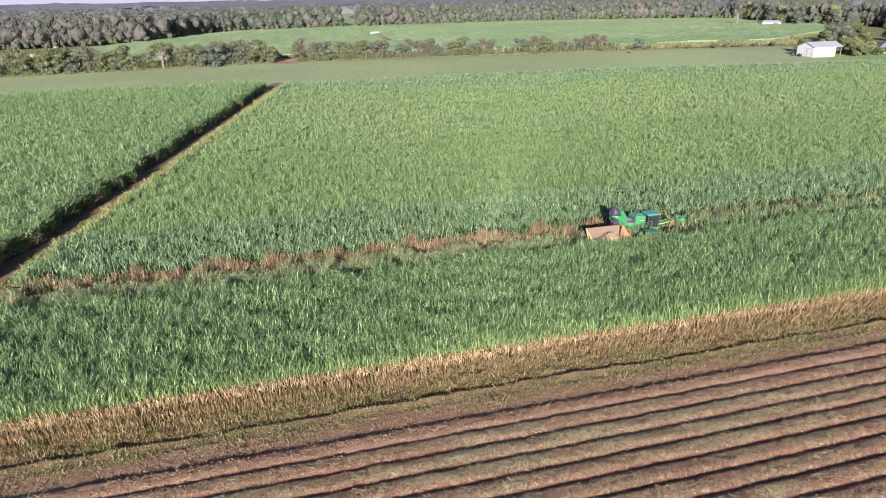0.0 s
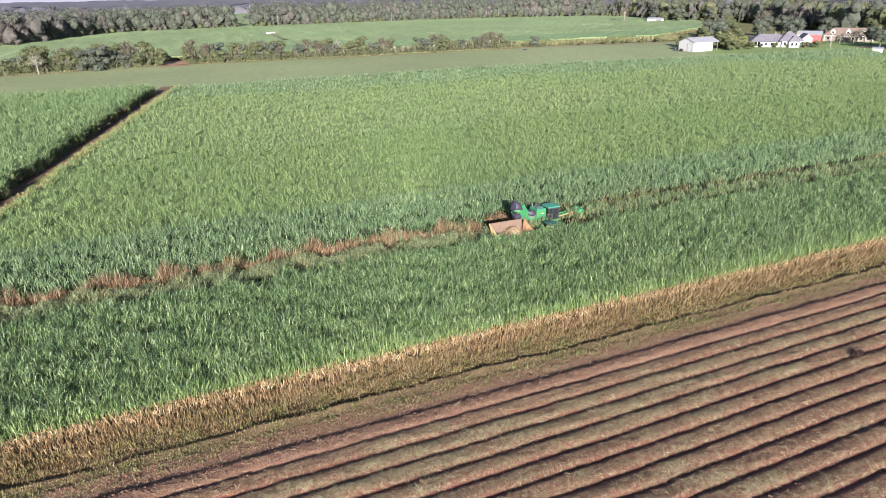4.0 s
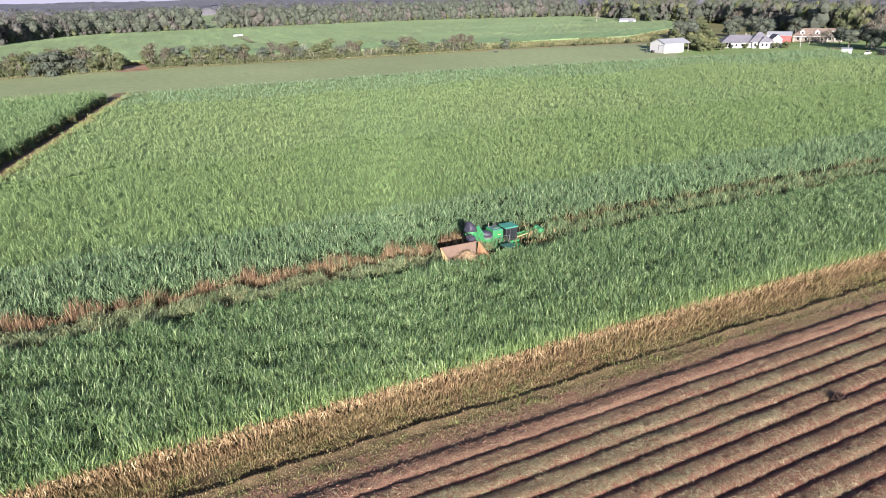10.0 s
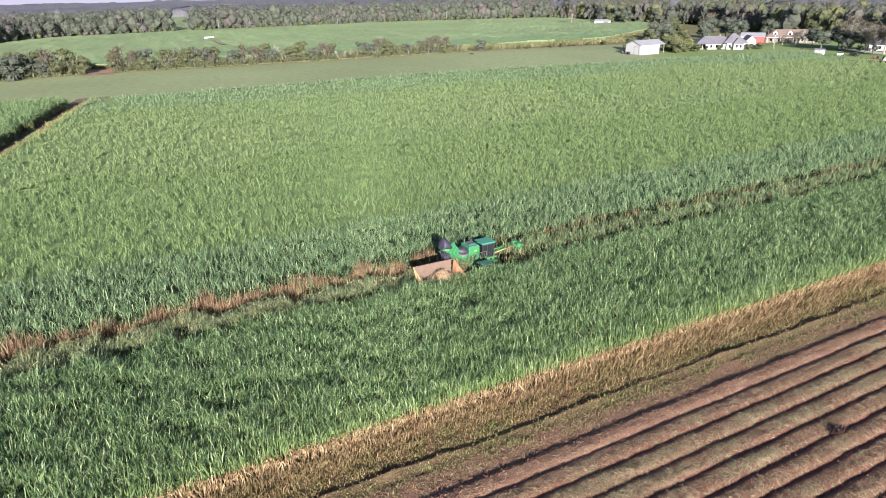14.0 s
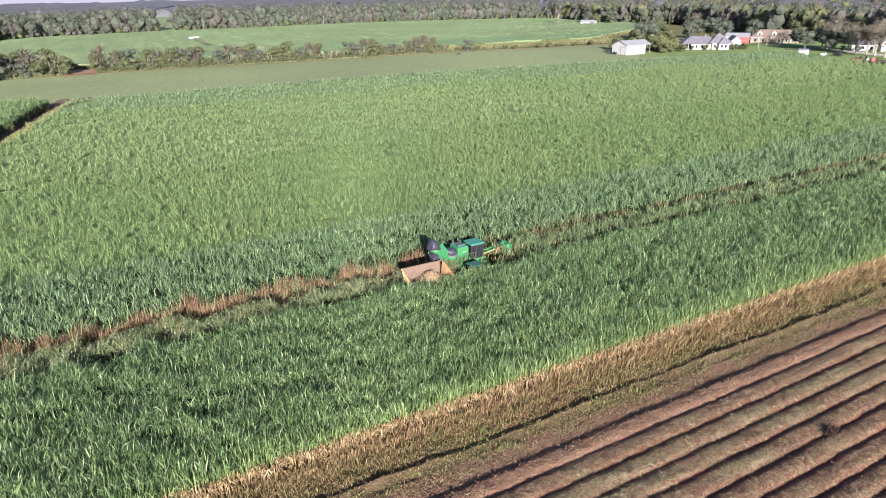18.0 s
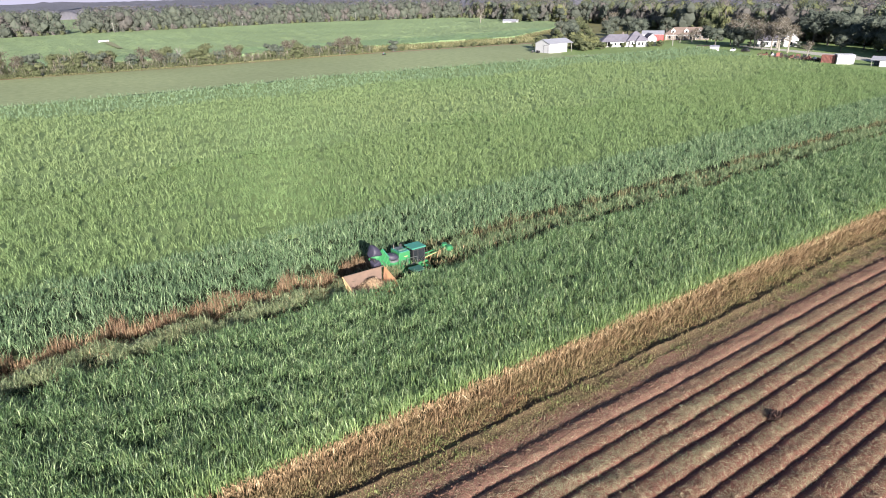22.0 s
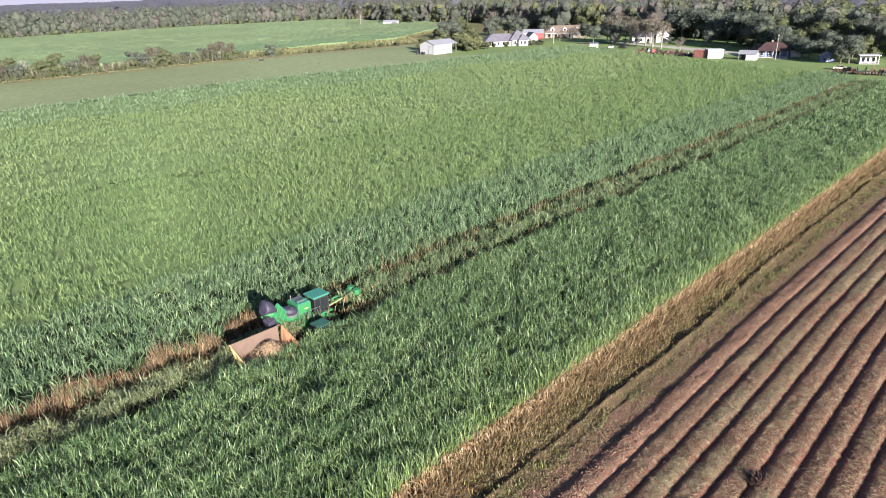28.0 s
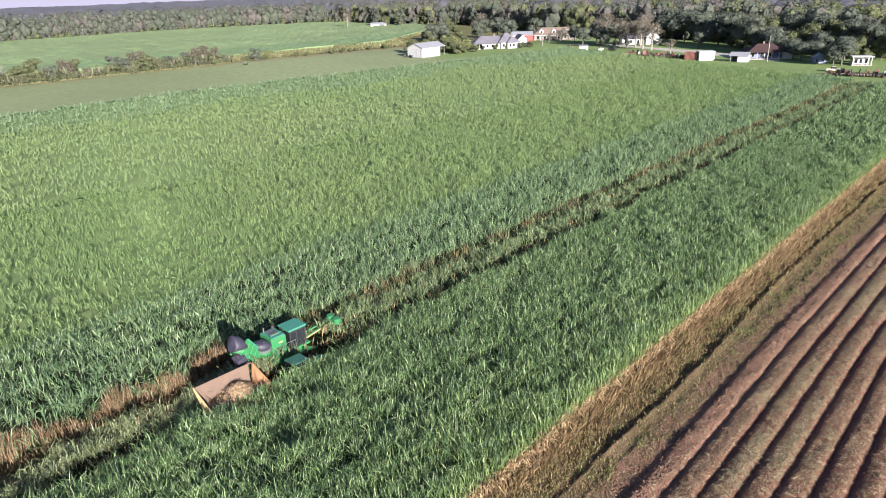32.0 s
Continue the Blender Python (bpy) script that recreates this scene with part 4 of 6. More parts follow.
def leaf_mass(centres, radii, r, fill=0.74):
    """Ragged inner foliage that fills the middle of each lobe."""
    vs, ts = [], []
    for k, (c, rad) in enumerate(zip(centres, radii)):
        vs.append(np.array(c) + BALL * np.array(rad) * fill * r.uniform(0.82, 1.10, (len(BALL), 1)))
        ts.append(BALLT + k * len(BALL))
    return np.concatenate(vs), np.concatenate(ts)


def lobes(h, wide, n, r, low=0.35):
    """Uneven masses of foliage on the ends of the limbs."""
    cs, rs = [], []
    for k in range(n + 6):
        a, z = k * 2.4 + r.uniform(0, 0.8), low + (0.90 - low) * r.uniform(0, 1) ** 0.8
        reach = wide * 0.40 * max(0.25, 1 - ((z - 0.52) / 0.45) ** 2) ** 0.5
        q = reach * r.uniform(0.3, 1.05)
        s = wide * r.uniform(0.15, 0.30)
        cs.append((np.cos(a) * q, np.sin(a) * q, h * z - s * 0.3))
        rs.append((s * r.uniform(0.75, 1.3), s * r.uniform(0.75, 1.3), s * r.uniform(0.6, 1.0)))
    return cs, rs


def tree(name, h, wide, seed, leaves, label, bark=BARK, count=700, size=0.42, low=0.35, n=8, bare=False, group="", category="tree"):
    """A tapered trunk with limbs, and a crown of many clumps of leaves."""
    r = np.random.RandomState(seed)
    e = thing(name, pose(0, 0, -300), label, category, group)
    cs, rs = lobes(h, wide, n, r, low)
    bm = bmesh.new()
    top = Vector((r.normal(0, 0.03) * h, r.normal(0, 0.03) * h, h * (0.62 if not bare else 0.8)))
    cyl(bm, (0, 0, -0.1), top * 0.5, 0.035 * h ** 0.95, 0.022 * h, 7)
    cyl(bm, top * 0.5, top, 0.022 * h, 0.008 * h, 7)
    for c in cs:
        s = top * r.uniform(0.35, 0.85)
        mid = (s + Vector(c)) / 2 + Vector((0, 0, 0.03 * h))
        cyl(bm, s, mid, 0.011 * h, 0.008 * h, 3)
        cyl(bm, mid, c, 0.008 * h, 0.003 * h, 3)
        if bare:
            for _ in range(7):
                w = Vector(c) + Vector(r.normal(0, 0.10 * h, 3)) + Vector((0, 0, 0.08 * h))
                cyl(bm, mid.lerp(Vector(c), r.uniform(0, 1)), w, 0.005 * h, 0.0015 * h, 3)
    part("trunk", bm, bark, e)
    v, t = leaf_cards(cs, rs, count, size, r)
    if not bare:
        v, t = join((v, t), leaf_mass(cs, rs, r))
    raw("crown", v, t, leaves).parent = e
    return e


def plant(kinds, spots, r, lo=0.8, hi=1.2):
    """Copies of the kinds at spots (x, y[, scale]); the first copies give place to the kinds themselves."""
    for k, s in enumerate(spots):
        g = (s[2] if len(s) > 2 else 1) * r.uniform(lo, hi)
        o = kinds[r.randint(len(kinds))]
        m = pose(s[0], s[1], -0.1, 0, 0, r.uniform(0, 360))
        c = copy_thing(o, m)
        c.scale = (g * r.uniform(0.9, 1.1), g * r.uniform(0.9, 1.1), g)


def retire(kinds):
    for o in kinds:
        for q in (*o.children_recursive, o):
            bpy.data.objects.remove(q)


R2 = np.random.RandomState(11)
hedge_kinds = [
    tree("hedge_tree", 8.5, 6.0, 1, OLIVE, "olive-green hedgerow tree beside the pasture", count=1100, size=0.25, low=0.04, n=9, group="hedgerow"),
    tree("hedge_tree", 7.0, 6.5, 2, OAK, "dark green bushy hedgerow tree", count=1100, size=0.25, low=0.04, n=9, group="hedgerow"),
    tree("hedge_bush", 4.5, 5.5, 3, OLIVE, "low olive bush in the hedgerow", count=700, size=0.25, low=0.02, n=8, group="hedgerow", category="bush"),
    tree("hedge_tree", 8.0, 5.5, 4, RUSSET, "sparse half-bare hedgerow tree with pale limbs", BARK, count=420, size=0.24, low=0.3, n=9, bare=True, group="hedgerow"),
]


def hedge_y(x):
    return np.interp(x, [-420, -122, -63, 7, 100, 207, 310], [350, 349, 356, 368, 358, 354, 338])


spots = []
for x in np.concatenate([np.arange(-260, 60, 3.8), np.arange(60, 205, 4.6)]):
    if 4 < x < 17 or 34 < x < 40:
        continue
    y = float(hedge_y(x))
    big = 1.25 if x < 60 else 1.05
    if 128 < x < 141 or 163 < x < 169 or x > 196:
        big = 0.55
    spots.append((x + R2.uniform(-2, 2), y + R2.uniform(-1, 5), big))
    if R2.uniform() < 0.75:
        spots.append((x + R2.uniform(-2, 2), y + R2.uniform(4, 11), big * 0.95))
plant(hedge_kinds + hedge_kinds[:3], spots, R2, 0.85, 1.35)
plant(hedge_kinds[2:3], [(x, float(hedge_y(x)) + R2.uniform(-2, 3), 0.8) for x in np.arange(-260, 300, 2.3) if not 3 < x < 17 and R2.uniform() < (0.85 if x < 200 else 0.35)], R2, 0.4, 0.9)
plant(hedge_kinds[1:2], [(214, 352, 1.0), (-24, 358, 1.7), (-30, 360, 1.5)], R2, 1, 1.1)

pale_kinds = [tree("bare_hedge_tree", 8.5, 8.0, 5, RUSSET, "pale bare-limbed tree in the hedgerow", WHITEBARK, count=60, size=0.2, low=0.3, n=12, bare=True, group="hedgerow")]
plant(pale_kinds, [(97.5, 372, 1.05), (-49, 354, 1.2), (-63, 356, 1.0), (183.5, 357, 0.85)], R2, 0.95, 1.05)

yard_kinds = [
    tree("oak_tree", 15, 13, 21, OAK, "large dark evergreen oak behind the houses", count=2000, size=0.33, low=0.3, n=12, group="yard trees"),
    tree("yard_tree", 13, 10, 22, OLIVE, "olive-green broadleaf tree by the houses", count=1800, size=0.32, low=0.25, n=10, group="yard trees"),
    tree("bare_tree", 15, 11, 23, RUSSET, "thinning autumn tree with pale bare limbs", PALEBARK, count=1000, size=0.24, low=0.35, n=11, bare=True, group="yard trees"),
    tree("pecan_tree", 17, 12, 24, WOODS, "tall spreading green tree behind the yard", count=1900, size=0.33, low=0.3, n=11, group="yard trees"),
]
# clump of trees beside the white shed
shed_kinds = [
    tree("shed_tree", 8.5, 7.5, 25, YELLOWOAK, "low yellow-green tree beside the white shed", count=1400, size=0.28, low=0.05, n=11, group="yard trees"),
    tree("shed_tree", 7.5, 7.0, 26, OLIVE, "low olive-green tree beside the white shed", count=1300, size=0.28, low=0.05, n=11, group="yard trees"),
]
plant(shed_kinds, [(292, 278, 0.85), (298, 282, 1.0), (303, 277, 0.9), (308, 283, 0.95), (300, 290, 1.1), (288, 292, 1.0), (282, 300, 0.95), (294, 285, 1.0), (305, 288, 1.05)], R2, 0.85, 1.1)
plant(hedge_kinds[2:3], [(290, 272, 1.0), (297, 273, 0.9), (303, 271, 1.1), (333, 262, 0.8), (338, 259, 0.9), (322, 272, 0.6), (327, 268, 0.5)], R2)
plant(yard_kinds[:2] + yard_kinds[3:], [(338, 318), (352, 312), (364, 318), (330, 332, 0.8), (318, 322, 0.7), (376, 306), (398, 300), (412, 280), (420, 262), (384, 322), (348, 340, 0.9)], R2, 0.8, 1.05)
plant(yard_kinds[:1], [(360, 238, 0.72), (366, 230, 0.75), (372, 224, 0.8), (358, 222, 0.5), (396, 184, 1.15), (386, 170, 1.2), (402, 196, 1.2), (378, 160, 1.1), (352, 112, 0.75), (346, 108, 0.6), (340, 98, 0.62), (344, 128, 0.8), (352, 132, 0.9), (327, 111, 0.5), (330, 107, 0.55), (318, 93.5, 0.72), (316.5, 96, 0.5)], R2, 0.9, 1.1)
plant(yard_kinds[2:3], [(352, 196, 1.0), (346, 188, 0.95), (357, 203, 0.95), (372, 262, 0.5), (366, 266, 0.45), (368, 206, 1.1), (330, 170, 0.5), (442, 560, 0.9), (338, 122, 0.45)], R2, 0.95, 1.1)
plant(yard_kinds[1:2] + yard_kinds[3:], [(360, 146, 0.95), (366, 138, 1.05), (356, 140, 0.9), (352, 124, 0.9), (350, 92, 0.8), (356, 100, 1.0), (346, 86, 0.9), (330, 92, 0.75), (372, 128, 1.1), (368, 116, 1.1), (340, 76, 0.9), (350, 66, 1.0), (380, 150, 1.1), (344, 48, 1.0), (330, 30, 0.9), (466, 530, 0.8), (478, 520, 0.9), (470, 548, 0.8), (500, 505, 0.9)], R2, 0.9, 1.15)

plant(yard_kinds[:1], [(377, 255, 0.68), (372, 236, 0.8), (414, 196, 1.2), (404, 205, 1.15), (366, 172, 0.55), (338, 118, 0.55), (333, 116, 0.45), (326, 98, 0.55)], R2, 0.95, 1.1)
plant(yard_kinds[2:3], [(368, 229, 1.25), (390, 271, 0.55), (386, 265, 0.5), (360, 214, 1.0), (355, 207, 0.95), (384, 337, 1.1)], R2, 0.95, 1.1)
plant(yard_kinds[1:2], [(378, 156, 1.2), (372, 152, 1.0), (316, 292, 0.6), (362, 108, 1.1), (356, 117, 1.0)], R2, 0.95, 1.1)

plant(yard_kinds[1:2] + yard_kinds[3:], [(346, 350, 0.5), (358, 358, 0.6), (370, 364, 0.55), (384, 376, 0.65), (400, 388, 0.6), (416, 402, 0.7), (432, 416, 0.7), (446, 426, 0.75)], R2, 0.85, 1.15)
plant(hedge_kinds[:3], [(338, 346, 0.8), (352, 362, 0.7), (364, 372, 0.8), (378, 384, 0.7), (392, 396, 0.8), (408, 410, 0.8), (424, 424, 0.8), (440, 436, 0.9), (456, 446, 0.9), (349, 343, 0.8), (372, 356, 0.7)], R2)
plant(hedge_kinds[1:2], [(369, 214, 0.45), (374, 207, 0.4), (378, 200, 0.5), (365, 220, 0.5), (316, 276, 0.35), (330, 267.5, 0.3), (337, 263, 0.35)], R2)

def front_scrub(x):
    """The scrub ends at the corner of the far cane field and at the woods."""
    return np.interp(x, [-330, -140, -60], [520, 475, 402])


def wisps(name, label, category, material, x, y, z, long, wide, r):
    """Upright twigs and thin shoots, a little bent."""
    n = len(x)
    v, t = blades(np.stack([x, y, z], -1), long * r.uniform(0.5, 1.1, n), wide * r.uniform(0.5, 1.4, n), r.uniform(0.9, 1.57, n), r.uniform(-0.3, 0.7, n), r.uniform(0, 6.28, n), r)
    tagged(raw(name, v, t, material), label, category, kind="stuff")


for name, label, material, n, long in (("hedge_shoots", "olive shoots and twigs of the hedgerow", OLIVE, 9000, 2.6), ("hedge_twigs", "grey-tan bare twigs of the hedgerow", TWIG, 4500, 3.2), ("hedge_grass", "tan and green grass at the hedgerow's foot", TALLGRASS, 6000, 1.0)):
    x = R2.uniform(-260, 200, n)
    x = x[(x < 3) | (x > 18)]
    y = hedge_y(x) + (R2.uniform(-3.0, 9.0, len(x)) if long > 2 else R2.uniform(-4.0, 0.5, len(x)))
    high = np.where(x < 60, 1.25, 0.9) * np.clip(0.7 + 0.4 * waves(x, x * 0, 18, 77), 0.2, 1.4)
    wisps(name, label, "hedge", material, x, y, (R2.uniform(0.0, 5.2, len(x)) * high if long > 2 else 0 * x), long, 0.26, R2)
n = 9000
x, y = R2.uniform(-330, -70, n), R2.uniform(372, 560, n)
k = y < front_scrub(x)
wisps("scrub", "brown scrub and dead grass between hedgerow and woods", "scrub", SCRUB, x[k], y[k], 0 * x[k], 2.4, 0.6, R2)

# ---- woods ----
def front_y(x):
    return np.interp(x, [-420, -183, -93, -70, -49, -13, 86, 297, 400, 512], [500, 548, 575, 635, 680, 722, 740, 754, 742, 690])


def front_x(y):
    return np.interp(y, [-80, 10, 60, 110, 150, 170, 210, 250, 320, 380, 470, 556, 640, 690], [328, 350, 368, 380, 394, 408, 416, 432, 446, 474, 520, 488, 512, 514])


def wood_tree(x, y, h, near, r, cards=340, size=0.46):
    """A whole wood tree at the edge; the upper crown alone further in."""
    w = h * r.uniform(0.22, 0.38)
    top = r.uniform(0.40, 0.46)
    cs, rs = [(x, y, h * (0.46 if near else 0.7))], [(w, w, h * (top if near else 0.26))]
    for k in range(5 if near else 2):
        z = 0.12 + 0.7 * (k + r.uniform(0, 1)) / 5 if near else r.uniform(0.6, 0.85)
        a, q, s = k * 2.4 + r.uniform(0, 1.0), w * r.uniform(0.4, 0.9), w * r.uniform(0.45, 0.75)
        cs.append((x + q * np.cos(a), y + q * np.sin(a), h * z))
        rs.append((s, s * r.uniform(0.8, 1.2), s * r.uniform(0.8, 1.4)))
    return join(leaf_cards(cs, rs, cards if near else cards // 2, size if near else size * 1.25, r, (0.86, 1.12), 0.45), leaf_mass(cs, rs, r, 0.80 if near else 0.66))


def woods(spots, mixes, r, tall, cards=340, size=0.46):
    """Woodland as one body of leaves for each kind of tree in it."""
    sets = [[] for _ in mixes]
    share = np.cumsum([m[0] for m in mixes])
    for x, y, near in spots:
        k = int(np.searchsorted(share, r.uniform(0, share[-1])))
        sets[k].append(wood_tree(x, y, r.uniform(*tall), near, r, cards, size))
    for s, (_, name, label, material) in zip(sets, mixes):
        v, t = join(*s)
        tagged(raw(name, v, t, material), label, "woods", kind="stuff")


R4 = np.random.RandomState(51)
spots = [(x + R4.uniform(-3, 3), front_y(x) + R4.uniform(0, 7), True) for x in np.arange(-420, -65, 6.5)]
x = R4.uniform(-430, -60, 520)
spots += [(a, front_y(a) + d, d < 12) for a, d in zip(x, 6 + 110 * R4.uniform(0, 1, 520) ** 2.2)]
woods(spots, [(0.72, "autumn_woods", "brownish autumn woodland beyond the fields", BROWNWOODS), (0.28, "mixed_woods", "green trees within the autumn woodland", WOODS)], R4, (12, 25), 210, 0.6)
spots = [(x + R4.uniform(-3, 3), front_y(x) + R4.uniform(0, 7), True) for x in np.arange(-70, 515, 6.5)]
x = R4.uniform(-70, 520, 760)
spots += [(a, front_y(a) + d, d < 12) for a, d in zip(x, 6 + 110 * R4.uniform(0, 1, 760) ** 2.2)]
spots = [s for s in spots if not 84 < s[0] < 106]
woods(spots, [(0.82, "field_woods", "dark green woodland along the far field", WOODS), (0.18, "brown_field_woods", "brownish trees along the far field", BROWNWOODS)], R4, (12, 24), 210, 0.6)
spots = [(front_x(y) + R4.uniform(0, 8), y + R4.uniform(-3, 3), True) for y in np.arange(-80, 690, 6.5)]
y = R4.uniform(-80, 690, 1250)
spots += [(front_x(a) + d, a, d < 22) for a, d in zip(y, 6 + 170 * R4.uniform(0, 1, 1250) ** 1.35)]
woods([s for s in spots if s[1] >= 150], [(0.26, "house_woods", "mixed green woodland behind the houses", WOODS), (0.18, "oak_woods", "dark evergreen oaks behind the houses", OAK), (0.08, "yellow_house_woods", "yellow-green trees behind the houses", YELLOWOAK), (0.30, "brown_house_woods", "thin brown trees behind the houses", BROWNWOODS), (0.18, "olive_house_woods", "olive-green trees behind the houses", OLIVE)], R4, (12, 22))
woods([s for s in spots if s[1] < 150], [(0.30, "oak_grove", "dark evergreen oaks near the last houses", OAK), (0.12, "yellow_grove_trees", "yellow-green trees among the oaks", YELLOWOAK), (0.2, "grove_trees", "grey-green trees among the oaks", WOODS), (0.2, "olive_grove_trees", "olive-green trees among the oaks", OLIVE), (0.18, "bare_grove_trees", "thin brown trees among the oaks", BROWNWOODS)], R4, (12, 20))


shrubs = [(front_x(y) + R4.uniform(-3, 2), y + R4.uniform(-2, 2), True) for y in np.arange(-60, 690, 4.6)]
shrubs += [(x + R4.uniform(-2, 2), front_y(x) + R4.uniform(-3, 1), True) for x in np.arange(-420, 515, 6.0) if not 84 < x < 106]
woods(shrubs, [(0.4, "edge_shrubs", "olive shrubs along the edge of the woods", OLIVE), (0.35, "grey_edge_shrubs", "grey-green shrubs along the edge of the woods", WOODS), (0.25, "brown_edge_shrubs", "brown shrubs along the edge of the woods", BROWNWOODS)], R4, (4, 9), 90, 0.5)


x = np.concatenate([R4.uniform(-430, -60, 7000), R4.uniform(-60, 515, 2600)])
d = 70 * R4.uniform(0, 1, len(x)) ** 1.6
wisps("bare_branches", "fine bare branches of the autumn woodland", "woods", BARETWIG, x, front_y(x) - 2 + d, R4.uniform(1.0, 15.0, len(x)), 6.5, 0.42, R4)
y = R4.uniform(150, 690, 3600)
wisps("bare_house_branches", "fine bare branches behind the houses", "woods", BARETWIG, front_x(y) - 2 + 90 * R4.uniform(0, 1, len(y)) ** 1.4, y, R4.uniform(2.0, 15.0, len(y)), 5.5, 0.34, R4)


def canopy(X, Y):
    return 12.0 + 3.6 * waves(X, Y, 26, 61) + 2.2 * waves(X, Y, 60, 62) + 2.0 * waves(X, Y, 400, 63)


def far_sheet(xs, ys, inside):
    v, t = grid(xs, ys, canopy)
    c = v[t].mean(1)
    return skirt(v, t[inside(c[:, 0], c[:, 1])], 0.0)


def beyond(x, y):
    back = np.interp(x, [-3000, -420, -183, -93, -13, 86, 297, 515, 600, 900, 3000], [620, 530, 580, 615, 772, 800, 806, 735, 600, 300, 100])
    gap = (x > 84 - (y - 800) * 0.0) & (x < 118 + (y - 800) * 0.12) & (y < 1350)
    return (y > back) & ~gap


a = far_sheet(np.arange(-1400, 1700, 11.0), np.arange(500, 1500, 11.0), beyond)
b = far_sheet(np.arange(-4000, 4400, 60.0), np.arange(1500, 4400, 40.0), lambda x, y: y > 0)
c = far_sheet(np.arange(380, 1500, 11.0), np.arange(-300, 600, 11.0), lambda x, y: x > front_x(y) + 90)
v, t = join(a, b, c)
tagged(raw("far_forest", v, t, HAZECANOPY, True), "distant forest canopy up to the horizon, toned for haze", "woods", kind="stuff")

def far_crowns(name, label, n, material):
    """Rounded ragged tree tops over the distant canopy."""
    x = np.concatenate([R4.uniform(-900, 1300, n), R4.uniform(440, 900, n // 2)])
    y = np.concatenate([520 + 800 * R4.uniform(0, 1, n) ** 1.8, R4.uniform(-100, 600, n // 2)])
    k = np.where(np.arange(len(x)) < n, beyond(x, y), x > front_x(y) + 165)
    x, y = x[k], y[k]
    m = len(x)
    p = np.stack([x, y, canopy(x, y) + R4.uniform(-1.5, 1.5, m)], -1)
    s = R4.uniform(1.6, 3.4, (m, 1, 1)) * np.array([1.0, 1.0, 0.9])
    v = (p[:, None] + OCTA[:5][None] * s * R4.uniform(0.7, 1.25, (m, 5, 1))).reshape(-1, 3)
    i = np.arange(m)[:, None] * 5
    tagged(raw(name, v, np.concatenate([i + [0, 1, 4], i + [1, 2, 4], i + [2, 3, 4], i + [3, 0, 4]]), material, True), label, "woods", kind="stuff")


far_crowns("far_brown_crowns", "brownish tree tops of the distant forest", 16000, BROWNWOODS)
far_crowns("far_green_crowns", "grey-green tree tops of the distant forest", 10000, WOODS)

# distant cane fields beyond the hedgerow
def far_field(name, pts, material, label, z=1.8):
    P = np.array(pts)
    xs, ys = np.arange(P[:, 0].min() // 3 * 3, P[:, 0].max() + 3, 3.0), np.arange(P[:, 1].min() // 4 * 4, P[:, 1].max() + 4, 4.0)
    v, t = grid(xs, ys, lambda X, Y: z + 0.25 * waves(X, Y, 5, 71) + 0.15 * waves(X, Y, 14, 72))
    c = v[t].mean(1)
    ins = np.zeros(len(c), bool)
    for (ax, ay), (bx, by) in zip(pts, pts[1:] + pts[:1]):
        cross = ((ay > c[:, 1]) != (by > c[:, 1])) & (c[:, 0] < (bx - ax) * (c[:, 1] - ay) / (by - ay + 1e-9) + ax)
        ins ^= cross
    v, t = skirt(v, t[ins], -0.02)
    return tagged(raw(name, v, t, material), label, "sugarcane", kind="stuff")


far_field("far_cane_field", [(-140, 470), (-60, 400), (20, 395), (25, 438), (120, 436), (330, 422), (428, 439), (440, 440), (480, 480), (515, 560), (520, 690), (300, 775), (90, 765), (-13, 738), (-49, 680), (-93, 575)], FARCANE, "distant light-green cane field before the woods")
far_field("far_blue_field", [(20, 395), (330, 376), (440, 440), (428, 439), (330, 422), (120, 436), (25, 438)], FARBLUE, "distant blue-green strip of cane")
sheet("far_clearing", [(80, 790), (120, 790), (240, 1350), (80, 1350)], 0.3, FARCANE, "light green clearing between the woods", "field")
sheet("far_bare_patch", [(93, 577), (97, 577), (97, 556), (94, 520), (92, 492), (89, 490), (90, 528)], 2.4, THINGRASS, "thin tan grass beside a white trough in the distant field", "patch")
sheet("farm_lane", [(150, 353.5), (210, 349), (318, 331), (322, 334), (212, 352.5), (150, 356.5)], 0.02, DIRT, "pale dirt lane along the hedgerow", "lane")
foot = [(float(x), float(hedge_y(x)) - 5.0 + 0.5 * math.sin(x * 0.13)) for x in np.arange(-130, 152, 8.0)]
sheet("hedge_path", foot + [(x, y + 1.3 + 0.5 * math.sin(x * 0.07)) for x, y in foot[::-1]], 0.02, DIRT, "thin worn dirt path along the hedgerow", "path")
sheet("hedge_crossing", [(3, 356), (17, 356), (20, 398), (4, 398)], 0.02, DIRT, "bare dirt crossing through the hedgerow", "track")
sheet("yard_drive", [(366, 232), (372, 226), (352, 160), (330, 120), (322, 118), (340, 165), (352, 190)], 0.03, GRAVEL, "pale gravel drive among the trees", "drive")
n = 12000
x = RNG.uniform(175, 335, n)
y = np.interp(x, [175, 335], [357, 340]) + RNG.uniform(0, 32, n)
s = RNG.uniform(0, 1, 7000)
x = np.concatenate([x, 328 + 122 * s, RNG.uniform(0, 24, 1500)])
y = np.concatenate([y, 369 + 70 * s + RNG.uniform(0, 6, 7000), RNG.uniform(389, 394, 1500)])
n = len(x)
v, t = blades(np.stack([x, y, np.zeros(n)], -1), RNG.uniform(1.2, 2.6, n), RNG.uniform(0.2, 0.4, n), RNG.uniform(0.8, 1.5, n), RNG.uniform(0, 1.2, n), RNG.uniform(0, 6.28, n))
tagged(raw("tall_grass", v, t, TALLGRASS), "tall tan and green grass along the lane", "grass", kind="stuff")


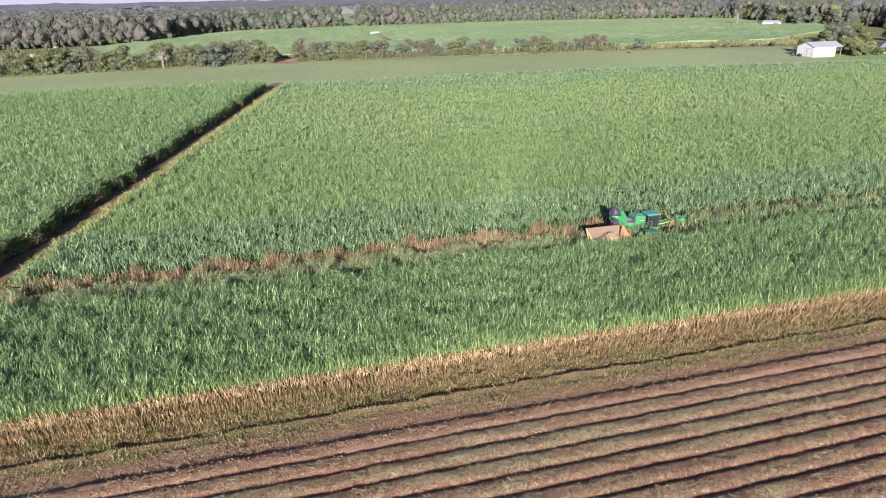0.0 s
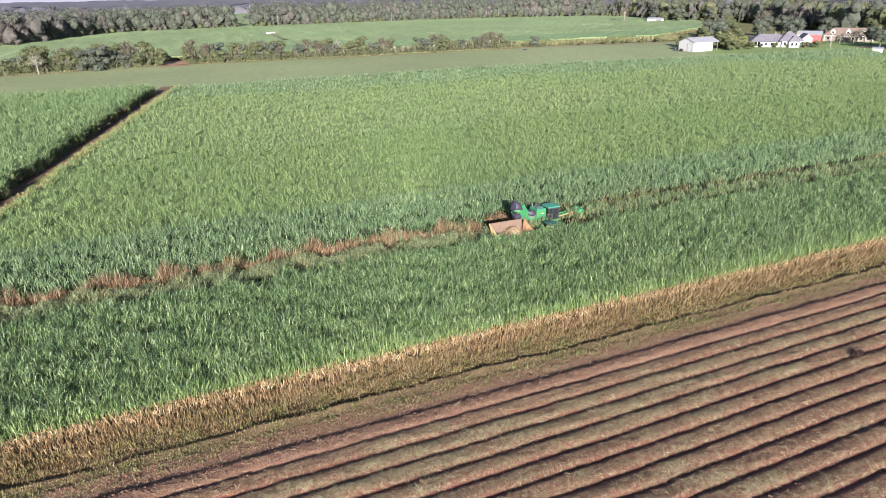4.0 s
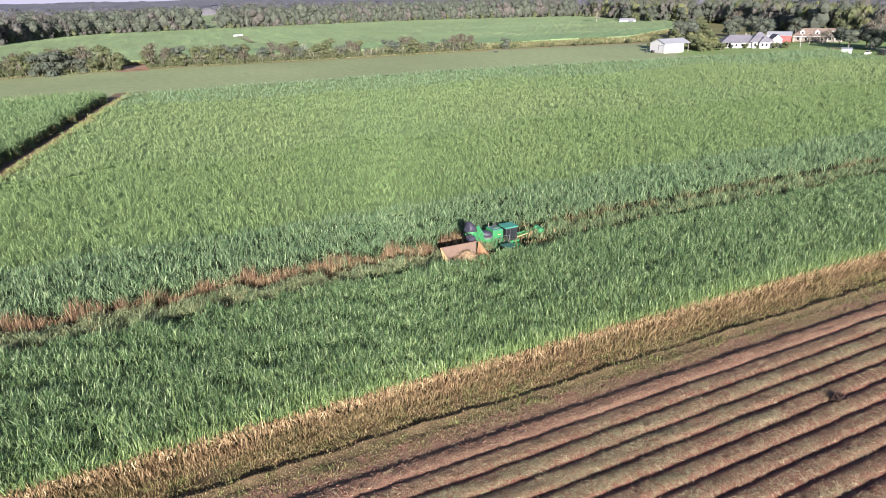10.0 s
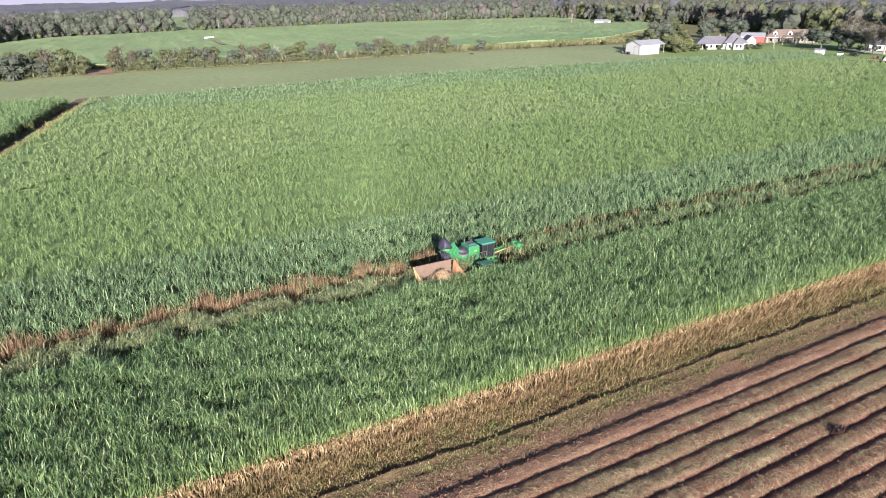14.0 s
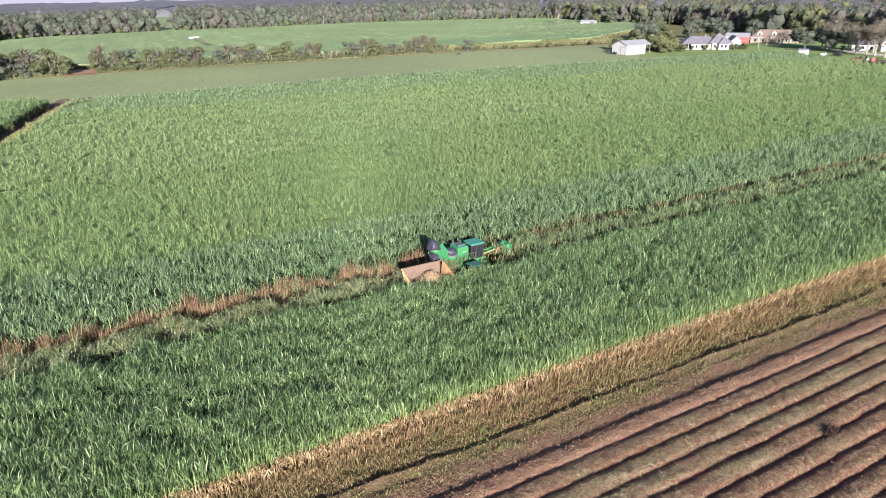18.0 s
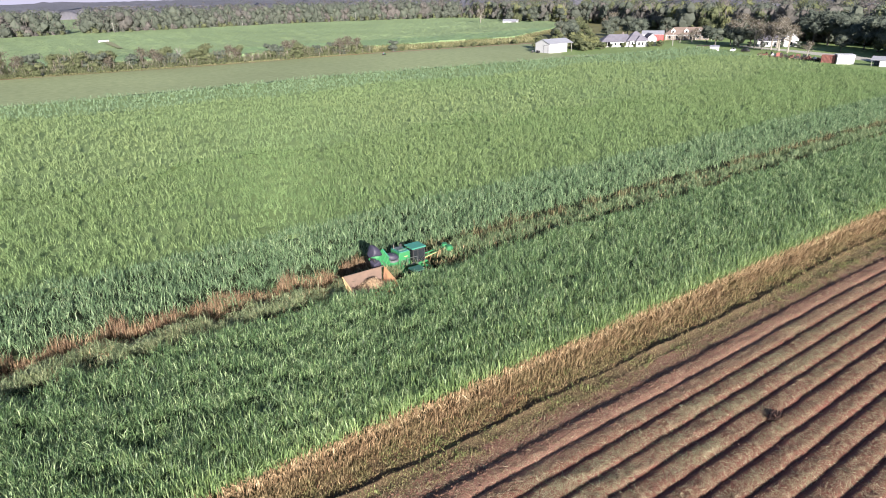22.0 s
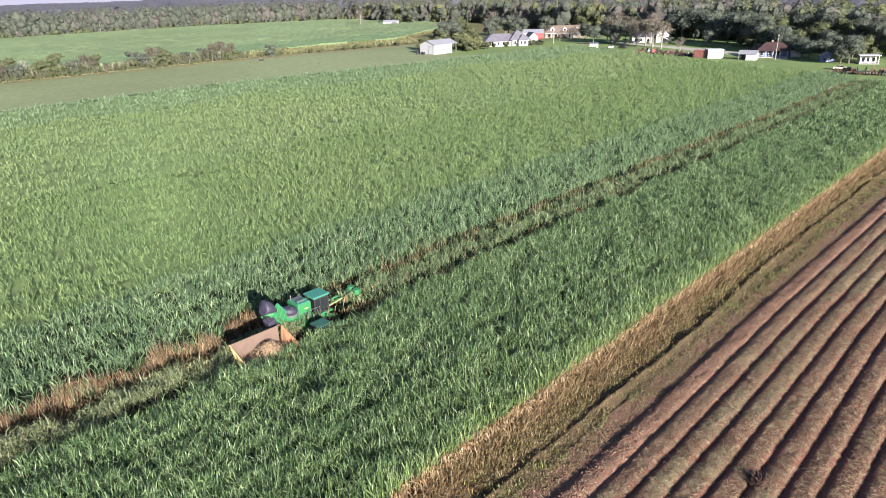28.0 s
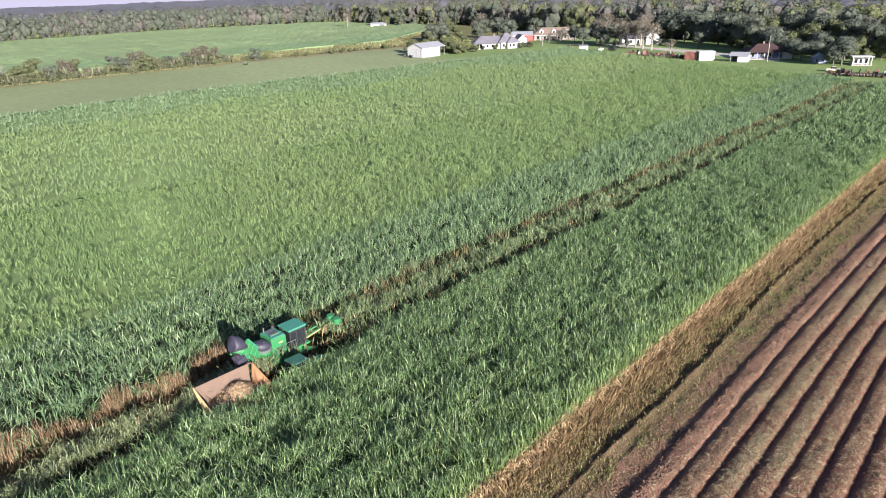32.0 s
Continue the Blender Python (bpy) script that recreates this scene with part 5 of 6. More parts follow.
# ---- buildings ----
def at_line(a, b):
    """The pose of a building whose front runs from a to b: x along the front, y to the back."""
    a, b = Vector((*a, 0)), Vector((*b, 0))
    d = b - a
    return pose(a.x, a.y, 0, 0, 0, math.degrees(math.atan2(d.y, d.x))), d.length


def window(parent, c, w, h, side="front", glass=GLASS):
    s = (w, 0.08, h) if side == "front" else (0.08, w, h)
    q = part("window", box(bmesh.new(), c, tuple(v + 0.16 if v > 0.1 else 0.06 for v in s)), TRIMW, parent)
    part("pane", box(bmesh.new(), c, tuple(v if v > 0.1 else 0.11 for v in s)), glass, q)


def gable(bm, x0, x1, y0, y1, z, rise, over=0.35, thick=0.14, ridge="x"):
    """Two roof slabs; the ridge runs along x or y."""
    if ridge == "x":
        ym, s = (y0 + y1) / 2, rise / ((y1 - y0) / 2)
        for y, k in ((y0 - over, -1), (y1 + over, 1)):
            pr = [(ym, z + rise + 0.05), (y, z - over * s + 0.05), (y, z - over * s + 0.05 + thick), (ym, z + rise + 0.05 + thick)]
            q = prism(pr, x0 - over, x1 + over)
            me = bpy.data.meshes.new("t"); q.to_mesh(me); q.free(); bm.from_mesh(me); bpy.data.meshes.remove(me)
    else:
        xm, s = (x0 + x1) / 2, rise / ((x1 - x0) / 2)
        for x in (x0 - over, x1 + over):
            pr = [(xm, z + rise + 0.05), (x, z - over * s + 0.05), (x, z - over * s + 0.05 + thick), (xm, z + rise + 0.05 + thick)]
            q = prism(pr, y0 - over, y1 + over, "y")
            me = bpy.data.meshes.new("t"); q.to_mesh(me); q.free(); bm.from_mesh(me); bpy.data.meshes.remove(me)
    return bm


def hip(x0, x1, y0, y1, z, rise, over=0.5):
    bm = bmesh.new()
    x0, x1, y0, y1 = x0 - over, x1 + over, y0 - over, y1 + over
    d = min(x1 - x0, y1 - y0) / 2 * 0.95
    if x1 - x0 > y1 - y0:
        a, b = (x0 + d, (y0 + y1) / 2), (x1 - d, (y0 + y1) / 2)
    else:
        a, b = ((x0 + x1) / 2, y0 + d), ((x0 + x1) / 2, y1 - d)
    c = [bm.verts.new((x, y, z)) for x, y in ((x0, y0), (x1, y0), (x1, y1), (x0, y1))]
    p, q = bm.verts.new((*a, z + rise)), bm.verts.new((*b, z + rise))
    if x1 - x0 > y1 - y0:
        fs = [(c[0], c[1], q, p), (c[1], c[2], q), (c[2], c[3], p, q), (c[3], c[0], p)]
    else:
        fs = [(c[0], c[1], p), (c[1], c[2], q, p), (c[2], c[3], q), (c[3], c[0], p, q)]
    for f in fs:
        bm.faces.new(f)
    bm.faces.new(c[::-1])
    bmesh.ops.recalc_face_normals(bm, faces=bm.faces[:])
    return bm


def walls(x0, x1, y0, y1, z, rise=0.0, ridge="x", thick=0.2):
    """Four walls with thickness, gabled where the ridge ends."""
    bm = bmesh.new()
    ym, xm = (y0 + y1) / 2, (x0 + x1) / 2
    for pr, a, b, ax in (([(x0, 0), (x1, 0), (x1, z), (xm, z + (rise if ridge == "y" else 0)), (x0, z)], y0, y0 + thick, "y"),
                         ([(x0, 0), (x1, 0), (x1, z), (xm, z + (rise if ridge == "y" else 0)), (x0, z)], y1 - thick, y1, "y"),
                         ([(y0 + thick, 0), (y1 - thick, 0), (y1 - thick, z), (ym, z + (rise if ridge == "x" else 0)), (y0 + thick, z)], x0, x0 + thick, "x"),
                         ([(y0 + thick, 0), (y1 - thick, 0), (y1 - thick, z), (ym, z + (rise if ridge == "x" else 0)), (y0 + thick, z)], x1 - thick, x1, "x")):
        q = prism(pr, a, b, ax)
        me = bpy.data.meshes.new("t"); q.to_mesh(me); q.free(); bm.from_mesh(me); bpy.data.meshes.remove(me)
    return bm


# white farm shed with a lean-to
e = thing("farm_shed", pose(266, 275, 0), "white metal farm shed with grey roof beside the cane", "shed")
L, D, Z = 13.2, 11.2, 4.7
part("wall", walls(0, L, 0, D, Z, 2.1, "x"), WHITE, e)
part("roof", gable(bmesh.new(), 0, L + 3.9, 0, D, Z, 2.1), TINROOF, e)
dr = part("door", box(bmesh.new(), (-0.04, 2.9, 1.9), (0.1, 3.3, 3.8)), WHITE, e)
part("door_frame", box(box(box(bmesh.new(), (-0.06, 1.2, 1.9), (0.14, 0.16, 3.9)), (-0.06, 4.6, 1.9), (0.14, 0.16, 3.9)), (-0.06, 2.9, 3.88), (0.14, 3.5, 0.16)), SHINGLE, dr)
for yy in (0.4, D / 2, D - 0.4):
    part("post", box(bmesh.new(), (L + 3.6, yy, 2.33), (0.2, 0.2, 4.66)), WOOD, e)
for k, (xx, yy) in enumerate(((264.5, 283), (263.5, 280.5), (262.8, 285))):
    bl = thing("oil_drum", pose(xx, yy, 0), "dark oil drum standing by the shed", "drum", "drums by the shed")
    part("body", tube((0, 0, 0), (0, 0, 1.3), 0.55, 0.55, 14), BLACK, bl)
    part("lid", tube((0, 0, 1.3), (0, 0, 1.36), 0.5, 0.48, 14), STEEL, bl)

# white farmhouse with grey roofs
m, L = at_line((314, 279), (336.5, 264))
e = thing("farmhouse", m, "white farmhouse with grey hipped roofs and porch", "house")
part("wall", walls(3, 14, 0, 11, 2.9), SIDING, e)
part("roof", hip(-2.2, 19.5, -0.4, 11.4, 2.9, 3.9), SHINGLE, e)
part("wing_wall", walls(14, 25, -1.5, 10, 3.3), SIDING, e)
part("wing_roof", hip(12.6, 25, -1.5, 10, 3.3, 4.9), SHINGLE, e)
part("front_room_wall", walls(17.2, 22.5, -3.4, -1.5, 3.1), SIDING, e)
part("front_room_roof", hip(17.2, 22.5, -3.4, 4, 3.1, 2.9), SHINGLE, e)
part("end_gable_wall", walls(25, 30, 0.5, 9, 4.6, 2.2, "y"), SIDING, e, "tall white gabled end")
part("end_gable_roof", gable(bmesh.new(), 25, 30, 0.5, 9, 4.6, 2.2, ridge="y"), SHINGLE, e)
window(e, (27.5, 0.48, 2.0), 1.4, 1.7)
# black sheet stands in for the shade under the porch roof
part("porch_wall", box(bmesh.new(), (2.9, 5, 1.4), (0.12, 9.6, 2.7)), BLACK, e, "black sheet for the shade inside the porch")
part("porch_floor", box(bmesh.new(), (0.5, 5, 0.15), (6.6, 10, 0.3)), GRAVEL, e)
for yy in np.linspace(0.3, 9.7, 4):
    part("porch_post", box(bmesh.new(), (-1.8, yy, 1.35), (0.22, 0.22, 2.7)), TRIMW, e)
part("porch_post", box(bmesh.new(), (1.5, 0.2, 1.4), (0.22, 0.22, 2.8)), TRIMW, e)
for xx in (6, 9, 12):
    window(e, (xx, -0.02, 1.6), 1.1, 1.5)
for xx in (15.5, 18.8, 20.9):
    window(e, (xx, -1.52 if xx < 17 else -3.42, 1.8), 1.1, 1.7)
part("chimney", box(bmesh.new(), (12, 7, 6.6), (0.8, 0.8, 2.2)), BRICK, e)

# red barn
m, L = at_line((366.5, 290), (371.5, 283))
e = thing("red_barn", m, "red metal barn with a grey roof and white front panel", "barn")
part("wall", walls(-4.2, 9, 0, 9, 4.0, 2.0, "x"), RED, e)
part("roof", gable(bmesh.new(), -4.2, 9, 0, 9, 4.0, 2.0), TINROOF, e)
part("white_panel", box(bmesh.new(), (-2.4, -0.05, 1.9), (3.4, 0.12, 3.8)), WHITE, e, "white metal front panel")
part("door", box(bmesh.new(), (4.4, -0.06, 1.75), (4.2, 0.1, 3.5)), RED, e)
for xx in (2.2, 6.6):
    part("door_frame", box(bmesh.new(), (xx, -0.08, 1.75), (0.16, 0.12, 3.5)), FADED, e)

# ranch house with a faded orange roof
m, L = at_line((380, 288), (396, 266))
e = thing("ranch_house", m, "long ranch house with a faded orange roof", "house")
part("wall", walls(0, 27, 0, 11, 3.4), BRICK, e)
part("roof", hip(0, 27, 0, 11, 3.4, 4.2), TERRA, e)
for xx in (5, 13, 21):
    g = part("dormer", walls(xx - 1.3, xx + 1.3, 1.2, 4, 5.8, 1.0, "y"), TRIMW, e)
    window(e, (xx, 1.15, 5.0), 1.2, 1.2)
for xx in (3, 7.5, 16, 20, 24):
    window(e, (xx, -0.03, 1.7), 1.5, 1.6)
part("porch_beam", box(bmesh.new(), (13.5, -1.6, 3.1), (26, 0.25, 0.35)), TRIMW, e)
for xx in np.linspace(1, 26, 8):
    part("porch_post", box(bmesh.new(), (xx, -1.6, 1.5), (0.22, 0.22, 3.0)), TRIMW, e)
part("carport", box(bmesh.new(), (30, 4, 3.2), (6, 9, 0.2)), TRIMW, e)
for xx in (28.4, 32.6):
    part("carport_post", box(bmesh.new(), (xx, -0.2, 1.6), (0.25, 0.25, 3.2)), TRIMW, e)

# small open shed and white garden shed
m, L = at_line((327, 219), (331, 213.5))
e = thing("tool_shed", m, "small grey shed with a dark lean-to", "shed")
part("wall", walls(0, 4.4, 0, 4, 2.6), WHITE, e)
part("roof", box(bmesh.new(), (2.2, 2, 2.75), (5, 4.8, 0.15), pose(0, 0, 0, 6, 0, 0)), TINROOF, e)
part("lean_to_roof", box(bmesh.new(), (-3.4, 2, 2.9), (6.6, 4.6, 0.15)), MAROON, e)
for xx in (-6.4, -3.4):
    part("post", box(bmesh.new(), (xx, 0.1, 1.4), (0.2, 0.2, 2.8)), WOOD, e)

# white cottage behind the bare trees
m, L = at_line((371, 219), (383, 202))
e = thing("white_cottage", m, "white cottage with gables half hidden by trees", "house")
part("wall", walls(0, 12, 0, 8, 3.2, 0), SIDING, e)
part("roof", gable(bmesh.new(), 0, 12, 0, 8, 3.2, 2.6), SHINGLE, e)
part("wing_wall", walls(13, 20, -2, 8, 4.2, 3.4, "y"), SIDING, e)
part("wing_roof", gable(bmesh.new(), 13, 20, -2, 8, 4.2, 3.4, ridge="y"), TINROOF, e)
for xx in (2, 5, 9):
    window(e, (xx, -0.03, 1.6), 1.1, 1.5)
window(e, (16.5, -2.03, 1.9), 1.3, 1.8)

# white garage, red container, small white shed
m, L = at_line((311.4, 147.6), (315.4, 142.4))
e = thing("garage", m, "white metal garage box beside a red container", "garage")
part("wall", walls(0, L, 0, 6, 3.7), WHITE, e)
part("roof", box(bmesh.new(), (L / 2, 3, 3.8), (L + 0.3, 6.3, 0.16)), WHITE, e)
part("door", box(bmesh.new(), (L / 2, -0.04, 1.6), (3, 0.08, 3.2)), TRIMW, e)
m, L = at_line((312.2, 155), (312.0, 148.4))
e = thing("red_container", m, "rusty red storage container with ribbed sides", "container")
part("body", rbox((3.0, 1.6, 1.75), (5.8, 2.6, 3.3), 0.04), FADED, e)
for xx in np.arange(0.4, 5.8, 0.55):
    part("rib", box(bmesh.new(), (xx, 0.28, 1.75), (0.16, 0.08, 3.0)), FADED, e)
m, L = at_line((312.3, 134.6), (313.8, 126.8))
e = thing("small_shed", m, "small white gabled shed with an open dark bay", "shed")
part("wall", walls(3.0, 7.0, 0, 5, 2.6, 1.2, "x"), WHITE, e)
part("roof", gable(bmesh.new(), 0, 7.0, 0, 5, 2.6, 1.2), TINROOF, e)
for yy in (0.2, 2.5, 4.8):
    part("post", box(bmesh.new(), (0.2, yy, 1.3), (0.18, 0.18, 2.6)), WOOD, e)
part("back_wall", box(bmesh.new(), (1.5, 4.9, 1.3), (2.9, 0.12, 2.6)), SHINGLE, e)

# house with a maroon roof and blue porch
m, L = at_line((322.5, 132), (333, 118.5))
e = thing("maroon_roof_house", m, "blue-grey house with a maroon roof and porch", "house")
part("wall", walls(2, 17, 2.5, 11, 3.0), SHADEBLUE, e)
part("roof", hip(1, 17.5, 0, 11, 3.0, 3.2), MAROON, e)
part("porch_floor", box(bmesh.new(), (8, 1.2, 0.2), (13, 2.6, 0.4)), WOOD, e)
for xx in np.linspace(2, 14, 5):
    part("porch_post", box(bmesh.new(), (xx, 0.2, 1.5), (0.2, 0.2, 3.0)), TRIMW, e)
for xx in (4, 7.5, 11):
    window(e, (xx, 2.45, 1.7), 1.1, 1.6)
part("annex_wall", walls(16, 20, 1, 7, 2.8, 1.5, "y"), SIDING, e)
part("annex_roof", gable(bmesh.new(), 16, 20, 1, 7, 2.8, 1.5, ridge="y"), SIDING, e)
part("chimney", box(bmesh.new(), (9, 6, 6.2), (0.7, 0.7, 1.6)), BRICK, e)

# small gabled house and open white pavilion
m, L = at_line((320.5, 106), (323.5, 99.5))
e = thing("gabled_house", m @ Matrix.Translation((1.6, 0, 0)) @ Matrix.Scale(0.68, 4), "small pale blue house with a grey gable", "house")
part("wall", walls(0, 7, 0, 8, 3.2, 2.2, "y"), SHADEBLUE, e)
part("roof", gable(bmesh.new(), 0, 7, 0, 8, 3.2, 2.2, ridge="y"), TINROOF, e)
window(e, (1.8, -0.03, 1.6), 1.0, 1.4)
window(e, (5.2, -0.03, 1.6), 1.0, 1.4)
part("door", box(bmesh.new(), (3.5, -0.04, 1.05), (0.95, 0.1, 2.1)), TRIMW, e)
m, L = at_line((318.5, 90.4), (322, 83.4))
e = thing("garden_house", m @ Matrix.Translation((0.5, 0, 0)) @ Matrix.Scale(0.84, 4), "white garden house with a flat roof and open porch", "garden house")
part("roof", box(bmesh.new(), (4, 3, 4.0), (9, 7, 0.35)), WHITE, e)
part("wall", walls(0.6, 7.2, 2, 6, 3.8), SIDING, e)
for xx in (1.8, 3.9, 6.0):
    window(e, (xx, 1.98, 1.9), 1.2, 1.8)
part("deck", box(bmesh.new(), (4, 1.0, 0.2), (8.4, 2.2, 0.4)), WOOD, e)
part("rail", box(bmesh.new(), (4, 0.1, 1.2), (8.0, 0.08, 0.12)), TRIMW, e)
for xx in (0.2, 4, 7.8):
    for yy in (0.2, 5.8):
        part("post", box(bmesh.new(), (xx, yy, 1.95), (0.25, 0.25, 3.9)), TRIMW, e)
# white house far across the fields
m, L = at_line((452, 537), (466, 520))
e = thing("distant_house", m, "low white building at the far field's edge", "house")
part("wall", walls(0, 15, 0, 8, 3.2, 1.6), WHITE, e)
part("roof", gable(bmesh.new(), 0, 15, 0, 8, 3.2, 1.6), TINROOF, e)
part("door", box(bmesh.new(), (11, -0.05, 1.5), (5, 0.1, 3.0)), SHINGLE, e)
e = thing("distant_hut", pose(-152, 561, 0, 0, 0, 20) @ Matrix.Scale(0.5, 4), "tiny white hut at the edge of the woods", "hut")
part("wall", walls(0, 4.5, 0, 4, 2.6, 1.2), WHITE, e)
part("roof", gable(bmesh.new(), 0, 4.5, 0, 4, 2.6, 1.2), TINROOF, e)


def field_trailer(m):
    """A long white box trailer standing in the far cane."""
    e = thing("field_trailer", m, "long white box trailer standing in the distant cane field", "trailer")
    part("body", box(bmesh.new(), (0, 0, 2.35), (7.2, 2.4, 1.5)), WHITE, e)
    part("roof", box(bmesh.new(), (0, 0, 3.14), (7.4, 2.6, 0.08)), TINROOF, e)
    for x in (-2.9, -1.8, 2.6):
        for y in (-1.0, 1.0):
            part("wheel", tube((x, y - 0.12, 0.48), (x, y + 0.12, 0.48), 0.48, 0.48, 12), RUBBER, e)
    part("chassis", box(bmesh.new(), (0.4, 0, 1.25), (7.6, 1.0, 0.7)), STEELGREY, e)
    part("drawbar", tube((4.1, 0, 1.0), (5.7, 0, 0.7), 0.08, 0.08, 6), STEELGREY, e)
    return e


field_trailer(pose(94.5, 582, 0, 0, 0, 8))
e = thing("marker_post", pose(41, 364.5, 0), "short pale post in the gap of the hedgerow", "post")
part("post", tube((0, 0, -0.1), (0, 0, 2.3), 0.16, 0.14, 8), WHITE, e)
part("cap", tube((0, 0, 2.3), (0, 0, 2.36), 0.2, 0.18, 8), TINROOF, e)


def pole(x, y, h, arms=1):
    e = thing("utility_pole", pose(x, y, 0, 0, 0, 30), "weathered wooden utility pole with a crossarm", "utility pole", "utility poles")
    part("mast", tube((0, 0, -0.1), (0, 0, h), 0.18, 0.11, 8), WOOD, e)
    for k in range(arms):
        part("crossarm", box(bmesh.new(), (0, 0, h - 0.6 - 0.9 * k), (2.4, 0.12, 0.14)), WOOD, e)
    for xx in (-1.0, -0.4, 0.4, 1.0):
        part("insulator", tube((xx, 0, h - 0.55), (xx, 0, h - 0.3), 0.06, 0.04, 6), TRIMW, e)
    return e


pole(347, 257, 7.5)
pole(319, 121.6, 10.5, 2)
for x, y in ((126.5, 727), (256, 738), (391, 734), (500, 600), (372, 233)):
    pole(x, y, 11)


# ---- machines ----
def wheel(parent, c, r, w, hub=YELLOW):
    x, y, z = c
    bm = bmesh.new()
    cyl(bm, (x, y - w / 2, z), (x, y + w / 2, z), r, r, 24)
    bmesh.ops.bevel(bm, geom=[e for e in bm.edges if abs(e.verts[0].co.y - e.verts[1].co.y) < 1e-4], offset=0.06, segments=2, affect="EDGES")
    for k in range(16):
        a = k * math.tau / 16
        box(bm, (x + math.cos(a) * r, y, z + math.sin(a) * r), (0.09, w * 0.9, 0.07), Matrix.Rotation(-a, 4, "Y"))
    q = part("wheel", bm, RUBBER, parent)
    part("rim", cyl(tube((x, y - w / 2 - 0.02, z), (x, y + w / 2 + 0.02, z), r * 0.55, r * 0.55, 16), (x, y - w / 2 - 0.06, z), (x, y + w / 2 + 0.06, z), r * 0.2, r * 0.2, 10), hub, q)


def loft(sections, closed=True):
    """A skin over rings of equal length."""
    bm = bmesh.new()
    rings = [[bm.verts.new(p) for p in s] for s in sections]
    n = len(rings[0])
    for a, b in zip(rings[:-1], rings[1:]):
        for i in range(n):
            bm.faces.new((a[i], a[(i + 1) % n], b[(i + 1) % n], b[i]))
    if closed:
        bm.faces.new(rings[0][::-1])
        bm.faces.new(rings[-1])
    bmesh.ops.recalc_face_normals(bm, faces=bm.faces[:])
    return bm


# sugarcane harvester; it heads along +x
hv = thing("cane_harvester", pose(48.3, 71.9, 0), "green sugarcane harvester with dark extractor hood and raised elevator", "harvester")
part("chassis", rbox((-0.6, 0, 1.1), (6.0, 1.7, 0.7), 0.06), GREEN, hv)
part("side_panel", rbox((-0.55, -1.12, 1.5), (4.2, 0.12, 1.1), 0.04), GREEN, hv)
part("side_panel", rbox((-0.55, 1.12, 1.5), (4.2, 0.12, 1.1), 0.04), GREEN, hv)
en = part("engine_housing", rbox((-0.62, 0, 2.85), (1.55, 2.0, 1.8), 0.10), GREEN, hv)
part("roof_panel", rbox((-0.62, 0, 3.78), (1.4, 1.85, 0.1), 0.04), TEAL, en, "sun-bleached green roof panel")
part("badge", box(bmesh.new(), (-0.45, -1.015, 3.2), (0.45, 0.03, 0.09)), YELLOW, en, "yellow painted badge bar")
for k in range(5):
    part("vent_slat", box(bmesh.new(), (-0.62, -1.012, 2.2 + 0.13 * k), (1.1, 0.04, 0.05)), BLACK, en)
part("engine_deck", rbox((-0.62, 0.1, 3.86), (0.9, 1.2, 0.08), 0.03), STEELGREY, en, "grey engine screen")
part("handrail", cyl(tube((-1.35, -0.95, 3.8), (-1.35, -0.95, 4.2), 0.025, 0.025, 6), (-1.35, -0.95, 4.2), (0.1, -0.95, 4.2), 0.025, 0.025, 6), GREEN, en)
part("air_cleaner", tube((-0.1, 0.75, 3.75), (-0.1, 0.75, 4.15), 0.17, 0.17, 14), BLACK, hv)
part("exhaust", tube((-1.1, 0.7, 3.7), (-1.1, 0.7, 4.3), 0.08, 0.07, 10), STEEL, hv)
cab = part("cab", rbox((1.5, 0, 2.8), (1.7, 1.65, 1.8), 0.12), GLASS, hv, "dark tinted cab glass")
part("roof", rbox((1.5, 0, 3.78), (2.0, 1.9, 0.2), 0.09), TEAL, cab, "sun-bleached green cab roof")
for xx in (0.68, 2.32):
    for yy in (-0.8, 0.8):
        part("pillar", box(bmesh.new(), (xx, yy, 2.8), (0.10, 0.10, 1.85)), BLACK, cab)
for zz in (1.98, 3.6):
    part("frame_bar", box(bmesh.new(), (1.5, -0.84, zz), (1.74, 0.06, 0.09)), BLACK, cab)
part("door_bar", box(bmesh.new(), (1.35, -0.845, 2.8), (0.07, 0.05, 1.6)), BLACK, cab)
part("mirror", rbox((2.45, -1.15, 3.2), (0.06, 0.2, 0.34), 0.02), BLACK, cab)
part("cab_floor", rbox((1.55, 0, 1.85), (2.2, 2.0, 0.2), 0.04), GREEN, cab)
part("work_light", rbox((2.5, -0.6, 3.75), (0.1, 0.22, 0.14), 0.02), TRIMW, cab)
part("work_light", rbox((2.5, 0.6, 3.75), (0.1, 0.22, 0.14), 0.02), TRIMW, cab)
# primary extractor: a dark drum in a green collar
ex = part("primary_extractor", tube((-1.95, -0.3, 2.0), (-2.0, -0.42, 3.05), 0.80, 0.76, 28), GREEN, hv, "green drum of the primary extractor")
part("fan_ring", tube((-2.0, -0.42, 3.0), (-2.01, -0.45, 3.22), 0.86, 0.84, 28), STEELGREY, ex, "grey steel fan ring")
# solid black disc stands in for the drum's dark inside
part("fan_mouth", tube((-2.01, -0.45, 3.2), (-2.012, -0.455, 3.235), 0.72, 0.70, 28), BLACK, ex, "black disc for the darkness inside the fan")
part("fan_hub", tube((-2.01, -0.45, 3.22), (-2.015, -0.46, 3.32), 0.16, 0.12, 14), STEELGREY, ex)
for k in range(4):
    a = k * math.tau / 4 + 0.4
    part("fan_blade", box(bmesh.new(), (-2.01 + 0.4 * math.cos(a), -0.45 + 0.4 * math.sin(a), 3.255), (0.5, 0.13, 0.02), Matrix.Rotation(a, 4, "Z")), STEELGREY, ex)
secs = []
